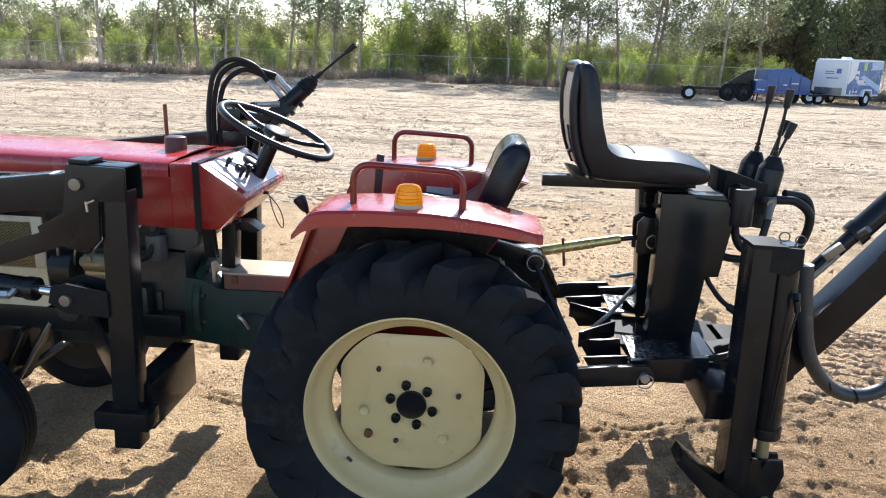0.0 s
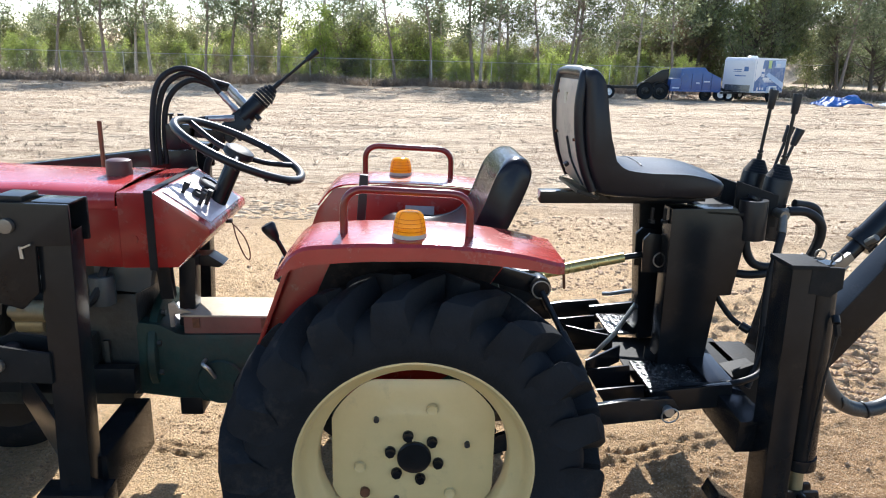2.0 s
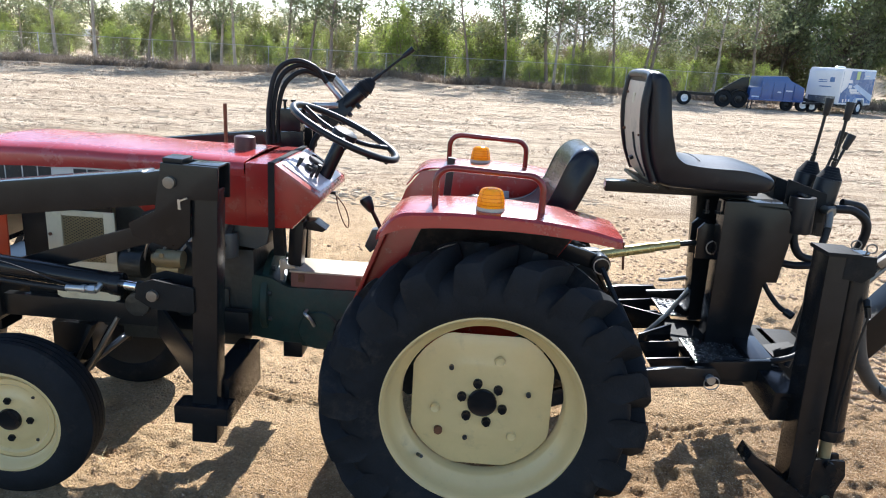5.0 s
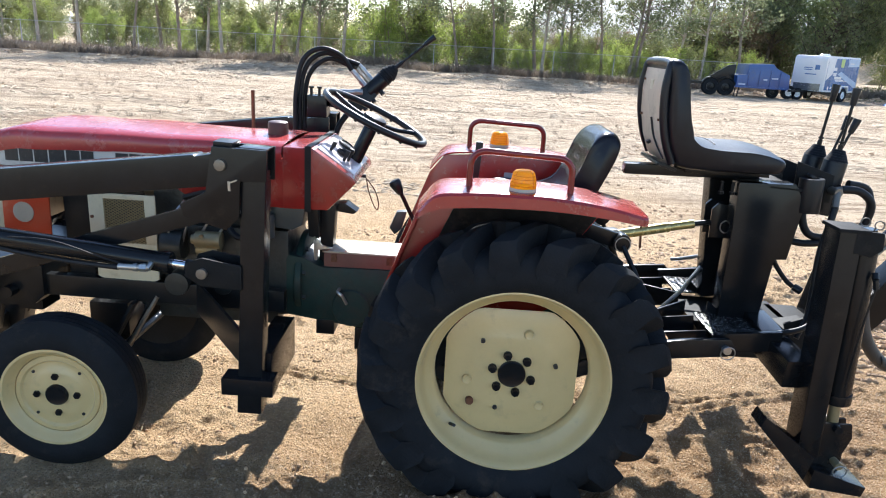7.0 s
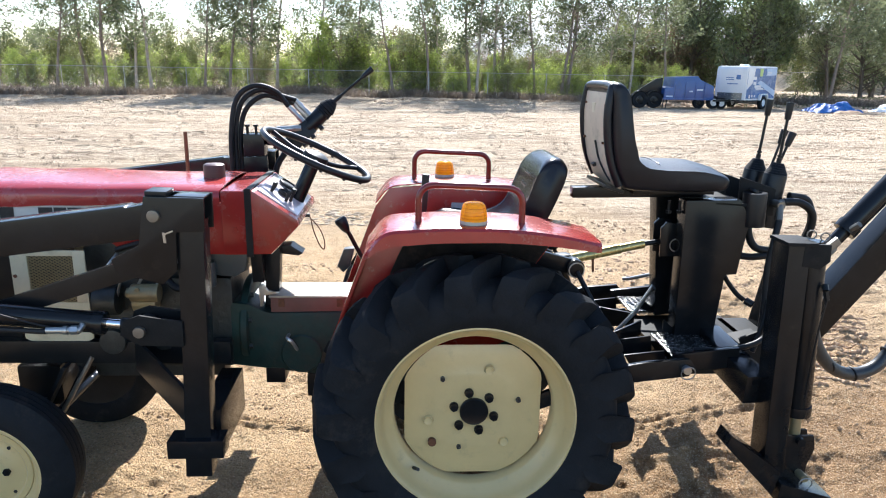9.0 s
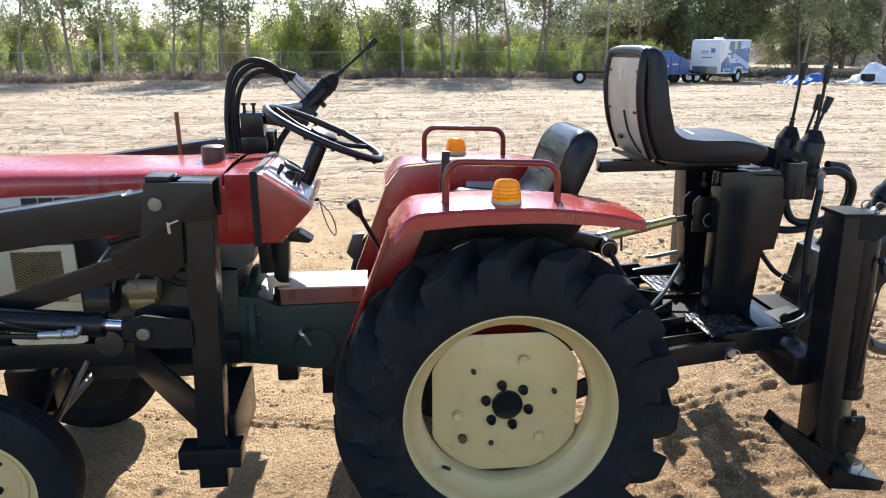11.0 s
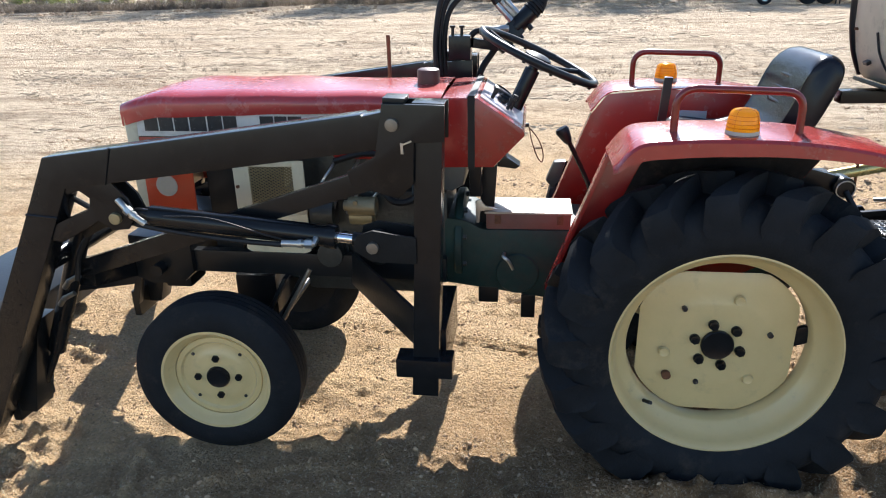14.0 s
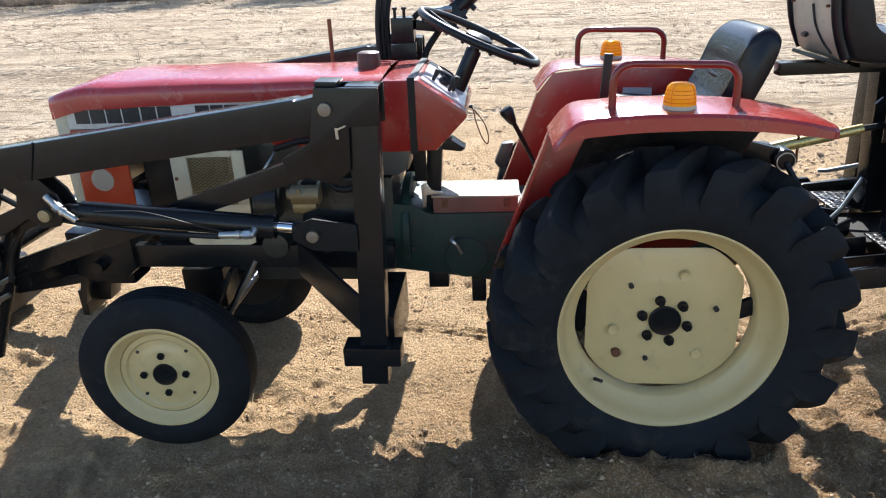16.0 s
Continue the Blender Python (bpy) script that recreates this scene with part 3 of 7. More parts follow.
def front_wheel(sgn, steer):
    o = Vector((-1.593, sgn * 0.425, 0.302))
    turn = Euler((0, 0, radians(steer))).to_matrix()
    ax = turn @ Vector((0, sgn, 0))
    ux = turn @ Vector((1, 0, 0))

    def at(x, d, z):
        return o + ux * x + ax * d + Vector((0, 0, z))

    k = 1.11
    b = B()
    lathe(b, [(0.168, 0.062), (0.168, 0.068), (0.160, 0.069), (0.152, 0.060), (0.147, 0.046), (0.136, 0.036), (0.130, -0.02), (0.150, -0.045), (0.160, -0.06), (0.168, -0.06), (0.168, -0.052), (0.158, -0.04), (0.140, -0.02), (0.142, 0.04), (0.158, 0.055)], o, ax, 56, True, k)
    wheel = part("front_wheel", b, CREAM, tractor, "cream-painted steel front wheel with ribbed tyre")
    b = B()
    lathe(b, [(0.136, 0.030), (0.132, 0.036), (0.118, 0.038), (0.112, 0.030), (0.095, 0.030), (0.085, 0.036), (0.070, 0.040), (0.030, 0.040), (0.030, 0.032), (0.110, 0.022), (0.136, 0.022)], o, ax, 56, True, k)
    part("wheel_disc", b, CREAM, wheel)
    for i in range(4):
        a = radians(45 + 90 * i + 0)
        b = B()
        p = at(0.114 * math.cos(a), 0.030, 0.114 * math.sin(a))
        rod(b, p, p + ax * 0.002, 0.006, seg=12)
        part("hole", b, BLACK_INK, wheel, "dark drilled hole")
    b = B()
    lathe(b, [(0.040, 0.0), (0.040, 0.046), (0.036, 0.052), (0.030, 0.050), (0.0, 0.048)], o, ax, 28)
    part("hub", b, BLACK, wheel, "black hub cap")
    for i in range(4):
        a = radians(90 + 90 * i)
        b = B()
        p = at(0.070 * math.cos(a), 0.040, 0.070 * math.sin(a))
        rod(b, p, p + ax * 0.008, 0.013, seg=6)
        rod(b, p + ax * 0.008, p + ax * 0.011, 0.006, seg=8)
        part("wheel_bolt", b, BLACK, wheel, "black wheel bolt")
    b = B()
    prof = [(0.160, 0.058), (0.175, 0.068), (0.205, 0.074), (0.235, 0.071), (0.256, 0.060), (0.268, 0.050)]
    for w in (0.044, 0.020, -0.004):
        prof += [(0.277, w), (0.279, w - 0.010), (0.279, w - 0.016), (0.270, w - 0.018), (0.270, w - 0.022)]
    prof += [(0.277, -0.028), (0.277, -0.046), (0.268, -0.052), (0.256, -0.060), (0.235, -0.071), (0.205, -0.074), (0.175, -0.068), (0.160, -0.058), (0.155, 0.0)]
    lathe(b, [(r if r > 0.2 else r * k + (0.2 - 0.2 * k) * max(0, (r - 0.16) / 0.04), w) for r, w in [(q + 0.005 * (q > 0.23), u) for q, u in prof]], o, ax, 72, True)
    part("tyre", b, RUBBER, wheel, "black rubber front tyre with worn ribs", 30)
    # black disc added to hide the cream inner side of the wheel
    b = B()
    lathe(b, [(0.166, -0.062), (0.15, -0.058), (0.06, -0.05), (0.0, -0.05), (0.0, -0.046), (0.06, -0.046), (0.15, -0.05)], o, ax, 40, True, k)
    part("back_plate", b, BLACK_SATIN, wheel, "black disc over the inner side of the wheel")
    b = B()
    rod(b, at(0, -0.02, 0), at(0, -0.10, 0.0), 0.03)
    rod(b, at(0, -0.10, -0.04), at(0, -0.10, 0.13), 0.026)
    part("spindle", b, BLACK_SATIN, wheel)
    return wheel


front_wheel(-1, 3)
front_wheel(1, 3)

# front axle, steering arms and tie rod
b = B()
bar(b, (-1.592, -0.30, 0.335), (-1.592, 0.30, 0.335), 0.07, 0.075, 0.01)
box(b, (-1.592, 0, 0.42), (0.16, 0.14, 0.16), bevel=0.012)
part("front_axle", b, BLACK_SATIN, tractor, "black front axle beam")
b = B()
rod(b, (-1.45, -0.33, 0.40), (-1.45, 0.33, 0.40), 0.014)
for s in (-1, 1):
    bar(b, (-1.592, s * 0.305, 0.41), (-1.45, s * 0.33, 0.40), 0.04, 0.02)
part("tie_rod", b, BLACK_SATIN, tractor)
b = B()
for dx, y in ((0, -0.24), (0.05, -0.18)):
    bar(b, (-1.52 + dx, y, 0.36), (-1.40 + dx, y, 0.58), 0.05, 0.014)
part("axle_brace", b, BLACK_SATIN, tractor)
b = B()
rod(b, (-1.44, -0.25, 0.39), (-1.32, -0.22, 0.60), 0.008)
part("drag_link", b, DULL_STEEL, tractor, "bare steel drag link")

# chassis rails and front weight bracket
for s in (-1, 1):
    b = B()
    bar(b, (-1.96, s * 0.20, 0.622), (-0.84, s * 0.20, 0.612), 0.04, 0.082, 0.006)
    part("frame_rail", b, BLACK_SATIN, tractor)
b = B()
prism(b, [(-1.97, 0.72), (-1.97, 0.56), (-1.90, 0.53), (-1.78, 0.545), (-1.74, 0.58), (-1.74, 0.70)], -0.24, 0.24, 0.012)
box(b, (-1.84, -0.12, 0.525), (0.10, 0.12, 0.06), bevel=0.01)
rod(b, (-1.86, -0.235, 0.60), (-1.86, -0.28, 0.60), 0.022)
part("front_bumper", b, BLACK_SATIN, tractor, "black front weight bracket")

# engine
b = B()
box(b, (-1.13, 0, 0.70), (0.58, 0.30, 0.34), bevel=0.02)
engine = part("engine", b, IRON, tractor, "oily dark engine block")
b = B()
box(b, (-1.13, 0, 0.93), (0.46, 0.24, 0.14), bevel=0.02)
part("cylinder_head", b, IRON, engine)
b = B()
box(b, (-1.13, 0, 0.52), (0.48, 0.22, 0.10), bevel=0.03)
part("oil_sump", b, IRON, engine)
for i in range(7):
    b = B()
    box(b, (-1.33 + i * 0.065, -0.155, 0.64), (0.02, 0.02, 0.16), bevel=0.004)
    part("rib", b, IRON, engine)
b = B()
rod(b, (-1.165, -0.215, 0.835), (-1.070, -0.215, 0.835), 0.032, seg=28, bevel=0.006)
rod(b, (-1.165, -0.20, 0.795), (-1.085, -0.20, 0.795), 0.03, seg=20, bevel=0.005)
rod(b, (-1.18, -0.215, 0.835), (-1.160, -0.215, 0.835), 0.018, seg=16)
rod(b, (-1.135, -0.240, 0.855), (-1.135, -0.248, 0.855), 0.008)
part("starter_motor", b, BRASS, engine, "dull gold starter motor")
b = B()
rod(b, (-1.30, -0.18, 0.80), (-1.22, -0.18, 0.80), 0.055, seg=24, bevel=0.01)
part("injection_pump", b, IRON, engine)
b = B()
rod(b, (-1.24, -0.14, 0.66), (-1.24, -0.235, 0.66), 0.045, seg=20, bevel=0.006)
part("oil_filter", b, IRON, engine)
b = B()
rod(b, (-1.07, -0.14, 0.66), (-1.07, -0.225, 0.66), 0.035, seg=20, bevel=0.006)
part("oil_filler", b, IRON, engine)
b = B()
box(b, (-1.01, -0.18, 0.70), (0.10, 0.06, 0.10), bevel=0.012)
part("governor_box", b, IRON, engine)
b = B()
for k in range(4):
    tube(b, curve([(-1.28 + 0.05 * k, -0.19, 0.80), (-1.26 + 0.07 * k, -0.21, 0.90), (-1.22 + 0.08 * k, -0.16, 0.97), (-1.24 + 0.09 * k, -0.12, 1.0)], 5), 0.005, 6)
part("fuel_pipe", b, STEEL, engine, "thin steel injection pipes")
b = B()
tube(b, curve([(-1.06, -0.20, 0.90), (-1.00, -0.24, 0.86), (-0.93, -0.24, 0.88), (-0.90, -0.20, 0.97)], 6), 0.012, 8)
tube(b, curve([(-1.20, -0.22, 0.99), (-1.10, -0.24, 1.02), (-1.0, -0.22, 1.01)], 6), 0.010, 8)
part("wiring_loom", b, HOSE, engine, "black cable loom")
b = B()
rod(b, (-0.915, -0.20, 0.855), (-0.915, -0.20, 0.945), 0.036, seg=24, bevel=0.01)
part("fuel_filter", b, GREY_PLASTIC, engine, "pale grey filter bowl")
b = B()
box(b, (-1.62, 0, 0.84), (0.10, 0.36, 0.44), bevel=0.01)
radiator = part("radiator", b, BLACK_SATIN, tractor, "black radiator core")
for i in range(18):
    b = B()
    box(b, (-1.565, 0, 0.65 + i * 0.022), (0.012, 0.32, 0.004))
    part("fin", b, BLACK_SATIN, radiator)
b = B()
lathe(b, [(0.02, 0.0), (0.16, 0.002), (0.16, 0.012), (0.02, 0.014)], (-1.53, 0, 0.86), (1, 0, 0), 30, True)
part("fan", b, BLACK_PLASTIC, tractor)

# dark green clutch housing, gearbox and rear axle
b = B()
prism(b, [(-0.86, 0.78), (-0.86, 0.535), (-0.60, 0.500), (-0.36, 0.465), (0.10, 0.45), (0.14, 0.70), (-0.10, 0.74), (-0.40, 0.742), (-0.72, 0.738), (-0.78, 0.77)], -0.15, 0.15, 0.02)
gear = part("gearbox", b, GREEN, tractor, "dark green cast gearbox housing")
b = B()
lathe(b, [(0.170, -0.014), (0.175, -0.008), (0.175, 0.012), (0.169, 0.016), (0.12, 0.018), (0.12, -0.016)], (-0.805, 0, 0.66), (1, 0, 0), 40, True)
part("bell_flange", b, GREEN, gear)
for i in range(10):
    a = 2 * math.pi * i / 10
    b = B()
    rod(b, (-0.79, 0.158 * math.sin(a), 0.66 + 0.158 * math.cos(a)), (-0.776, 0.158 * math.sin(a), 0.66 + 0.158 * math.cos(a)), 0.010, seg=6)
    part("flange_bolt", b, IRON, gear)
b = B()
for s in (-1, 1):
    rod(b, (0, s * 0.12, 0.5), (0, s * 0.40, 0.5), 0.085, 0.07, 24)
    rod(b, (0, s * 0.26, 0.5), (0, s * 0.30, 0.5), 0.11, seg=24, bevel=0.008)
part("axle_housing", b, GREEN, gear)
b = B()
box(b, (-0.70, -0.10, 0.493), (0.07, 0.10, 0.06), bevel=0.006)
part("belly_lug", b, BLACK_SATIN, gear)
b = B()
box(b, (-0.56, -0.12, 0.452), (0.05, 0.06, 0.09), bevel=0.006)
part("belly_lug", b, BLACK_SATIN, gear)
b = B()
bar(b, (-0.85, -0.11, 0.535), (-0.70, -0.11, 0.520), 0.02, 0.02)
part("belly_rod", b, BLACK_SATIN, gear)
b = B()
tube(b, curve([(-0.645, -0.152, 0.655), (-0.648, -0.175, 0.65), (-0.63, -0.178, 0.635), (-0.615, -0.165, 0.60)], 5), 0.006, 8)
part("drain_cock", b, STEEL, gear, "small bright drain cock")
b = B()
lathe(b, [(0.07, 0.0), (0.075, 0.006), (0.07, 0.012), (0.0, 0.014)], (-0.60, -0.148, 0.58), (0, -1, 0), 28)
part("inspection_cover", b, GREEN, gear)

# low tool box beside the pedals
b = B()
box(b, (-0.567, -0.06, 0.762), (0.285, 0.155, 0.060), bevel=0.005)
tool = part("tool_box", b, DUSTY_RED, tractor, "low dusty red tool box with a pale lid")
b = B()
box(b, (-0.567, -0.06, 0.7965), (0.295, 0.168, 0.007), bevel=0.003)
part("lid", b, DUSTY_LID, tool, "pale sun-bleached lid")
for x in (-0.67, -0.46):
    b = B()
    box(b, (x, -0.1395, 0.772), (0.022, 0.006, 0.03), bevel=0.002)
    part("latch", b, RUST, tool)
b = B()
prism(b, [(-0.745, 0.840), (-0.728, 0.848), (-0.712, 0.825), (-0.672, 0.815), (-0.728, 0.806), (-0.731, 0.765), (-0.742, 0.765)], -0.158, -0.148, 0.002)
part("pedal_bracket", b, STEEL, tractor, "small bright bracket at the pedals")

# bonnet: swept section, dented along its edge
HW = 0.218
b = B()
xs = np.linspace(-1.925, -0.846, 40)
rows = []
for x in xs:
    f = (x + 1.925) / 1.08
    drop = 0.040 * max(0.0, 1 - f / 0.14) ** 1.5
    top = 1.208 - 0.010 * f - drop
    half = HW - 0.02 * max(0.0, 1 - f / 0.05) ** 2
    ring = []
    for y, dz in ((-1, -0.074), (-1.006, -0.030), (-0.992, -0.014), (-0.955, -0.006), (-0.6, 0.001), (0, 0.005), (0.6, 0.001), (0.955, -0.006), (0.992, -0.014), (1.006, -0.030), (1, -0.074)):
        dent = 0.006 * noise.noise(Vector((x * 5, y * 1.5, 2))) - 0.008 * math.exp(-((x + 1.50) / 0.06) ** 2) * max(0, -y - 0.6) - 0.006 * math.exp(-((x + 1.72) / 0.09) ** 2) * (1 if y < 0 else 0)
        ring.append(b.verts.new((x, half * y, top + dz * (1 - 0.35 * f * (1 if dz < -0.06 else 0)) + dent)))
    rows.append(ring)
for p, q in zip(rows, rows[1:]):
    for i in range(len(p) - 1):
        b.faces.new((p[i], q[i], q[i + 1], p[i + 1]))
b.faces.new(rows[0])
bmesh.ops.recalc_face_normals(b, faces=b.faces)
bmesh.ops.solidify(b, geom=b.faces[:], thickness=-0.004)
hood = part("hood", b, RED_FADED, tractor, "dented sun-faded red hood", 50)
for s in (-1, 1):
    y0, y1 = sorted((s * (HW - 0.012), s * (HW - 0.004)))
    b = B()
    prism(b, [(-1.868, 1.150), (-1.06, 1.144), (-1.06, 1.068), (-1.872, 1.066)], y0, y1, 0.002)
    panel = part("side_panel", b, WHITE, hood, "scratched white name panel with dark lettering shapes")
    b = B()
    prism(b, [(-1.872, 1.064), (-1.056, 1.064), (-1.056, 1.144), (-0.848, 1.140), (-0.848, 0.985), (-1.20, 1.0), (-1.25, 1.04), (-1.60, 1.04), (-1.872, 1.03)], y0, y1, 0.002)
    part("side_skirt", b, RED, hood)
    b = B()
    prism(b, [(-1.872, 1.028), (-1.70, 1.036), (-1.705, 0.80), (-1.88, 0.80)], y0, y1, 0.003)
    shield = part("radiator_shield", b, ORANGE_RED, hood, "orange-red side shield with a round white emblem")
    b = B()
    rod(b, (-1.80, s * (HW - 0.004), 0.895), (-1.80, s * (HW - 0.0015), 0.895), 0.038, seg=32)
    part("emblem", b, LAMP_BASE, hood, "round worn pale emblem")
    # six dark blocks and three more where the maker's name stands
    xx = -1.842
    for w in (0.052, 0.054, 0.054, 0.062, 0.054, 0.050, 0.0, 0.05, 0.045, 0.05):
        if w:
            b = B()
            ya, yb = sorted((s * (HW - 0.0042), s * (HW - 0.0022)))
            prism(b, [(xx, 1.134), (xx + w * 0.9, 1.134), (xx + w * 0.9, 1.084), (xx, 1.084)], ya, yb)
            part("letter_block", b, BLACK_INK, hood)
        xx += w if w else 0.075
    # cream screen of expanded metal
    b = B()
    ya, yb = sorted((s * 0.205, s * 0.213))
    prism(b, [(-1.558, 0.985), (-1.503, 0.985), (-1.503, 0.80), (-1.558, 0.80)], ya, yb, 0.002)
    prism(b, [(-1.352, 0.985), (-1.312, 0.985), (-1.312, 0.80), (-1.352, 0.80)], ya, yb, 0.002)
    prism(b, [(-1.503, 0.985), (-1.352, 0.985), (-1.352, 0.965), (-1.503, 0.965)], ya, yb, 0.002)
    prism(b, [(-1.543, 0.80), (-1.312, 0.80), (-1.312, 0.665), (-1.347, 0.650), (-1.508, 0.650), (-1.543, 0.668)], ya, yb, 0.003)
    screen = part("engine_screen", b, PALE_CREAM, hood, "cream engine side screen with expanded metal")
    b = B()
    yc = s * 0.209
    x0, x1, z0, z1 = -1.503, -1.352, 0.80, 0.965
    step = 0.0165
    for slope in (1, -1):
        k = -20
        while k < 40:
            # a strand of slope 0.62, cut to the window
            za, zb = z0, z1
            xa = x0 + k * step
            xb = xa + slope * (z1 - z0) / 0.62
            t0, t1 = 0.0, 1.0
            dx = xb - xa
            lo, hi = (x0 - xa) / dx, (x1 - xa) / dx
            lo, hi = min(lo, hi), max(lo, hi)
            t0, t1 = max(t0, lo), min(t1, hi)
            if t1 - t0 > 0.02:
                bar(b, (xa + dx * t0, yc, za + (zb - za) * t0), (xa + dx * t1, yc, za + (zb - za) * t1), 0.0032, 0.0034, 0)
            k += 1
    part("wire_mesh", b, BRASS, hood, "expanded metal mesh")
    b = B()
    rod(b, (-1.546, s * 0.213, 0.895), (-1.546, s * 0.217, 0.895), 0.006)
    part("screw", b, RUST, hood)
# nose
b = B()
prism(b, [(-1.918, 1.150), (-1.872, 1.150), (-1.876, 0.80), (-1.915, 0.80)], -HW + 0.008, HW - 0.008, 0.01)
nose = part("nose_panel", b, PALE_CREAM, tractor, "cream nose panel under the hood")
for s in (-1, 1):
    b = B()
    lathe(b, [(0.055, 0.0), (0.058, 0.012), (0.05, 0.014), (0.03, 0.018), (0.0, 0.02)], (-1.918, s * 0.12, 1.02), (-1, 0, 0), 24)
    part("headlamp", b, CHROME, nose)
b = B()
for k in range(7):
    bar(b, (-1.921, -0.17, 0.82 + 0.018 * k), (-1.921, 0.17, 0.82 + 0.018 * k), 0.006, 0.008, 0.001)
part("grille_bar", b, BLACK_SATIN, nose)

# fuel cap in its recess
b = B()
lathe(b, [(0.070, 0.0), (0.072, 0.003), (0.044, 0.004), (0.042, 0.002)], (-0.915, 0.0, 1.201), (0, 0, 1), 32, True)
part("filler_recess", b, BLACK_SATIN, hood, "dark ring round the filler")
b = B()
lathe(b, [(0.0, 0.052), (0.030, 0.052), (0.036, 0.049), (0.038, 0.044), (0.038, 0.004), (0.034, 0.0), (0.0, 0.0)], (-0.915, 0.0, 1.204), (0, 0, 1), 32)
part("fuel_cap", b, BROWN_CAP, hood, "dark brown fuel cap")

# dash cowl with its sloping panel
b = B()
t = B()
prism(t, [(-0.843, 1.196), (-0.735, 1.196), (-0.590, 1.098), (-0.583, 1.078), (-0.682, 0.974), (-0.843, 0.972)], -HW - 0.003, HW + 0.003, 0.014)
prism(t, [(-1.03, 1.150), (-0.84, 1.150), (-0.84, 0.974), (-1.03, 0.980)], -HW - 0.003, HW + 0.003, 0.006)
merge(b, t)
cowl = part("dash_cowl", b, RED, tractor, "red dash cowl behind the hood")
# the panel's pale colour stands in for glare on it
b = B()
t = B()
box(t, (0, 0, 0), (0.160, 0.36, 0.006), bevel=0.002)
t.transform(pose(-0.661, 0, 1.148, 0, 34.0, 0))
merge(b, t)
part("instrument_panel", b, PANEL_GLARE, cowl, "glossy instrument panel with its glare painted pale")
for x, y, r in ((-0.67, 0.09, 0.036), (-0.655, 0.01, 0.022), (-0.665, -0.055, 0.018)):
    b = B()
    t = B()
    lathe(t, [(r, 0), (r, 0.010), (r * 0.86, 0.013), (r * 0.80, 0.008), (0, 0.008)], (0, 0, 0), (0, 0, 1), 24)
    t.transform(pose(x, y, 1.151 + 0.004 - (x + 0.661) * 0.675, 0, 34.0, 0))
    merge(b, t)
    part("gauge", b, BLACK_PLASTIC, cowl, "round dark gauge")
for x, y, h in ((-0.695, -0.10, 0.03), (-0.645, -0.11, 0.035), (-0.635, -0.075, 0.045)):
    b = B()
    z = 1.151 - (x + 0.661) * 0.675
    rod(b, (x, y, z), (x + 0.012, y, z + h * 0.7), 0.006)
    box(b, (x + 0.014, y, z + h * 0.8), (0.016, 0.02, 0.022), (0, 26, 0), 0.004)
    part("switch", b, BLACK_PLASTIC, cowl, "black dash switch")
b = B()
for s in (-1, 1):
    box(b, (-0.752, s * (HW + 0.0045), 1.085), (0.022, 0.004, 0.235))
box(b, (-0.752, 0, 1.1985), (0.022, 2 * HW + 0.012, 0.003))
part("strap", b, BLACK_PLASTIC, cowl, "black band round the cowl")
b = B()
rod(b, (-0.80, -HW - 0.003, 1.06), (-0.80, -HW - 0.006, 1.06), 0.012, seg=6)
part("latch", b, RED, cowl)
b = B()
prism(b, [(-0.95, 0.968), (-0.77, 0.968), (-0.78, 0.90), (-0.82, 0.88), (-0.94, 0.89)], -0.18, 0.15, 0.02)
part("fuel_tank", b, GREY_PLASTIC, tractor, "grey plastic tank under the cowl")
b = B()
bar(b, (-0.745, -0.16, 0.97), (-0.742, -0.15, 0.86), 0.03, 0.04, 0.004, (1, 0, 0))
bar(b, (-0.70, -0.06, 0.97), (-0.715, -0.06, 0.70), 0.06, 0.05, 0.004, (1, 0, 0))
prism(b, [(-0.72, 0.96), (-0.645, 0.965), (-0.60, 0.935), (-0.615, 0.925), (-0.70, 0.935)], -0.05, 0.02, 0.003)
part("cowl_support", b, BLACK_SATIN, tractor)
b = B()
tube(b, curve([(-0.590, -0.02, 1.073), (-0.573, -0.02, 1.063), (-0.563, -0.02, 1.018), (-0.543, -0.02, 0.963), (-0.526, -0.02, 0.943), (-0.523, -0.02, 0.973), (-0.538, -0.02, 1.018), (-0.568, -0.02, 1.058)], 6), 0.0022, 6)
part("key_cord", b, RUST, tractor, "brown cord hanging from the ignition key")
b = B()
box(b, (-0.583, -0.02, 1.071), (0.02, 0.016, 0.012), bevel=0.003)
part("ignition_key", b, BLACK_PLASTIC, tractor)

# steering column and wheel
SW, SN = Vector((-0.547, 0.02, 1.290)), Vector((0.42, 0, 0.907)).normalized()
b = B()
rod(b, SW - SN * 0.235, SW - SN * 0.045, 0.026, seg=24, bevel=0.003)
rod(b, SW - SN * 0.06, SW - SN * 0.02, 0.017, seg=20)
part("steering_column", b, BLACK, tractor, "black steering column")
b = B()
su, sv, _ = frame_of(SN)
tube(b, [SW + 0.205 * (math.cos(a) * su + math.sin(a) * sv) for a in (2 * math.pi * i / 64 for i in range(64))], 0.0125, 12, True)
swheel = part("steering_wheel", b, BLACK_PLASTIC, tractor, "black three-spoke steering wheel")
for k in range(3):
    a = radians(100 + 120 * k)
    b = B()
    d = math.cos(a) * su + math.sin(a) * sv
    tube(b, curve([SW - SN * 0.018 + d * 0.02, SW - SN * 0.018 + d * 0.10, SW - SN * 0.002 + d * 0.2], 5), 0.009, 10)
    part("spoke", b, BLACK_PLASTIC, swheel)
b = B()
lathe(b, [(0.03, -0.035), (0.048, -0.02), (0.046, 0.0), (0.03, 0.008), (0.0, 0.010)], SW, SN, 32)
part("horn_cap", b, BLACK_PLASTIC, swheel)
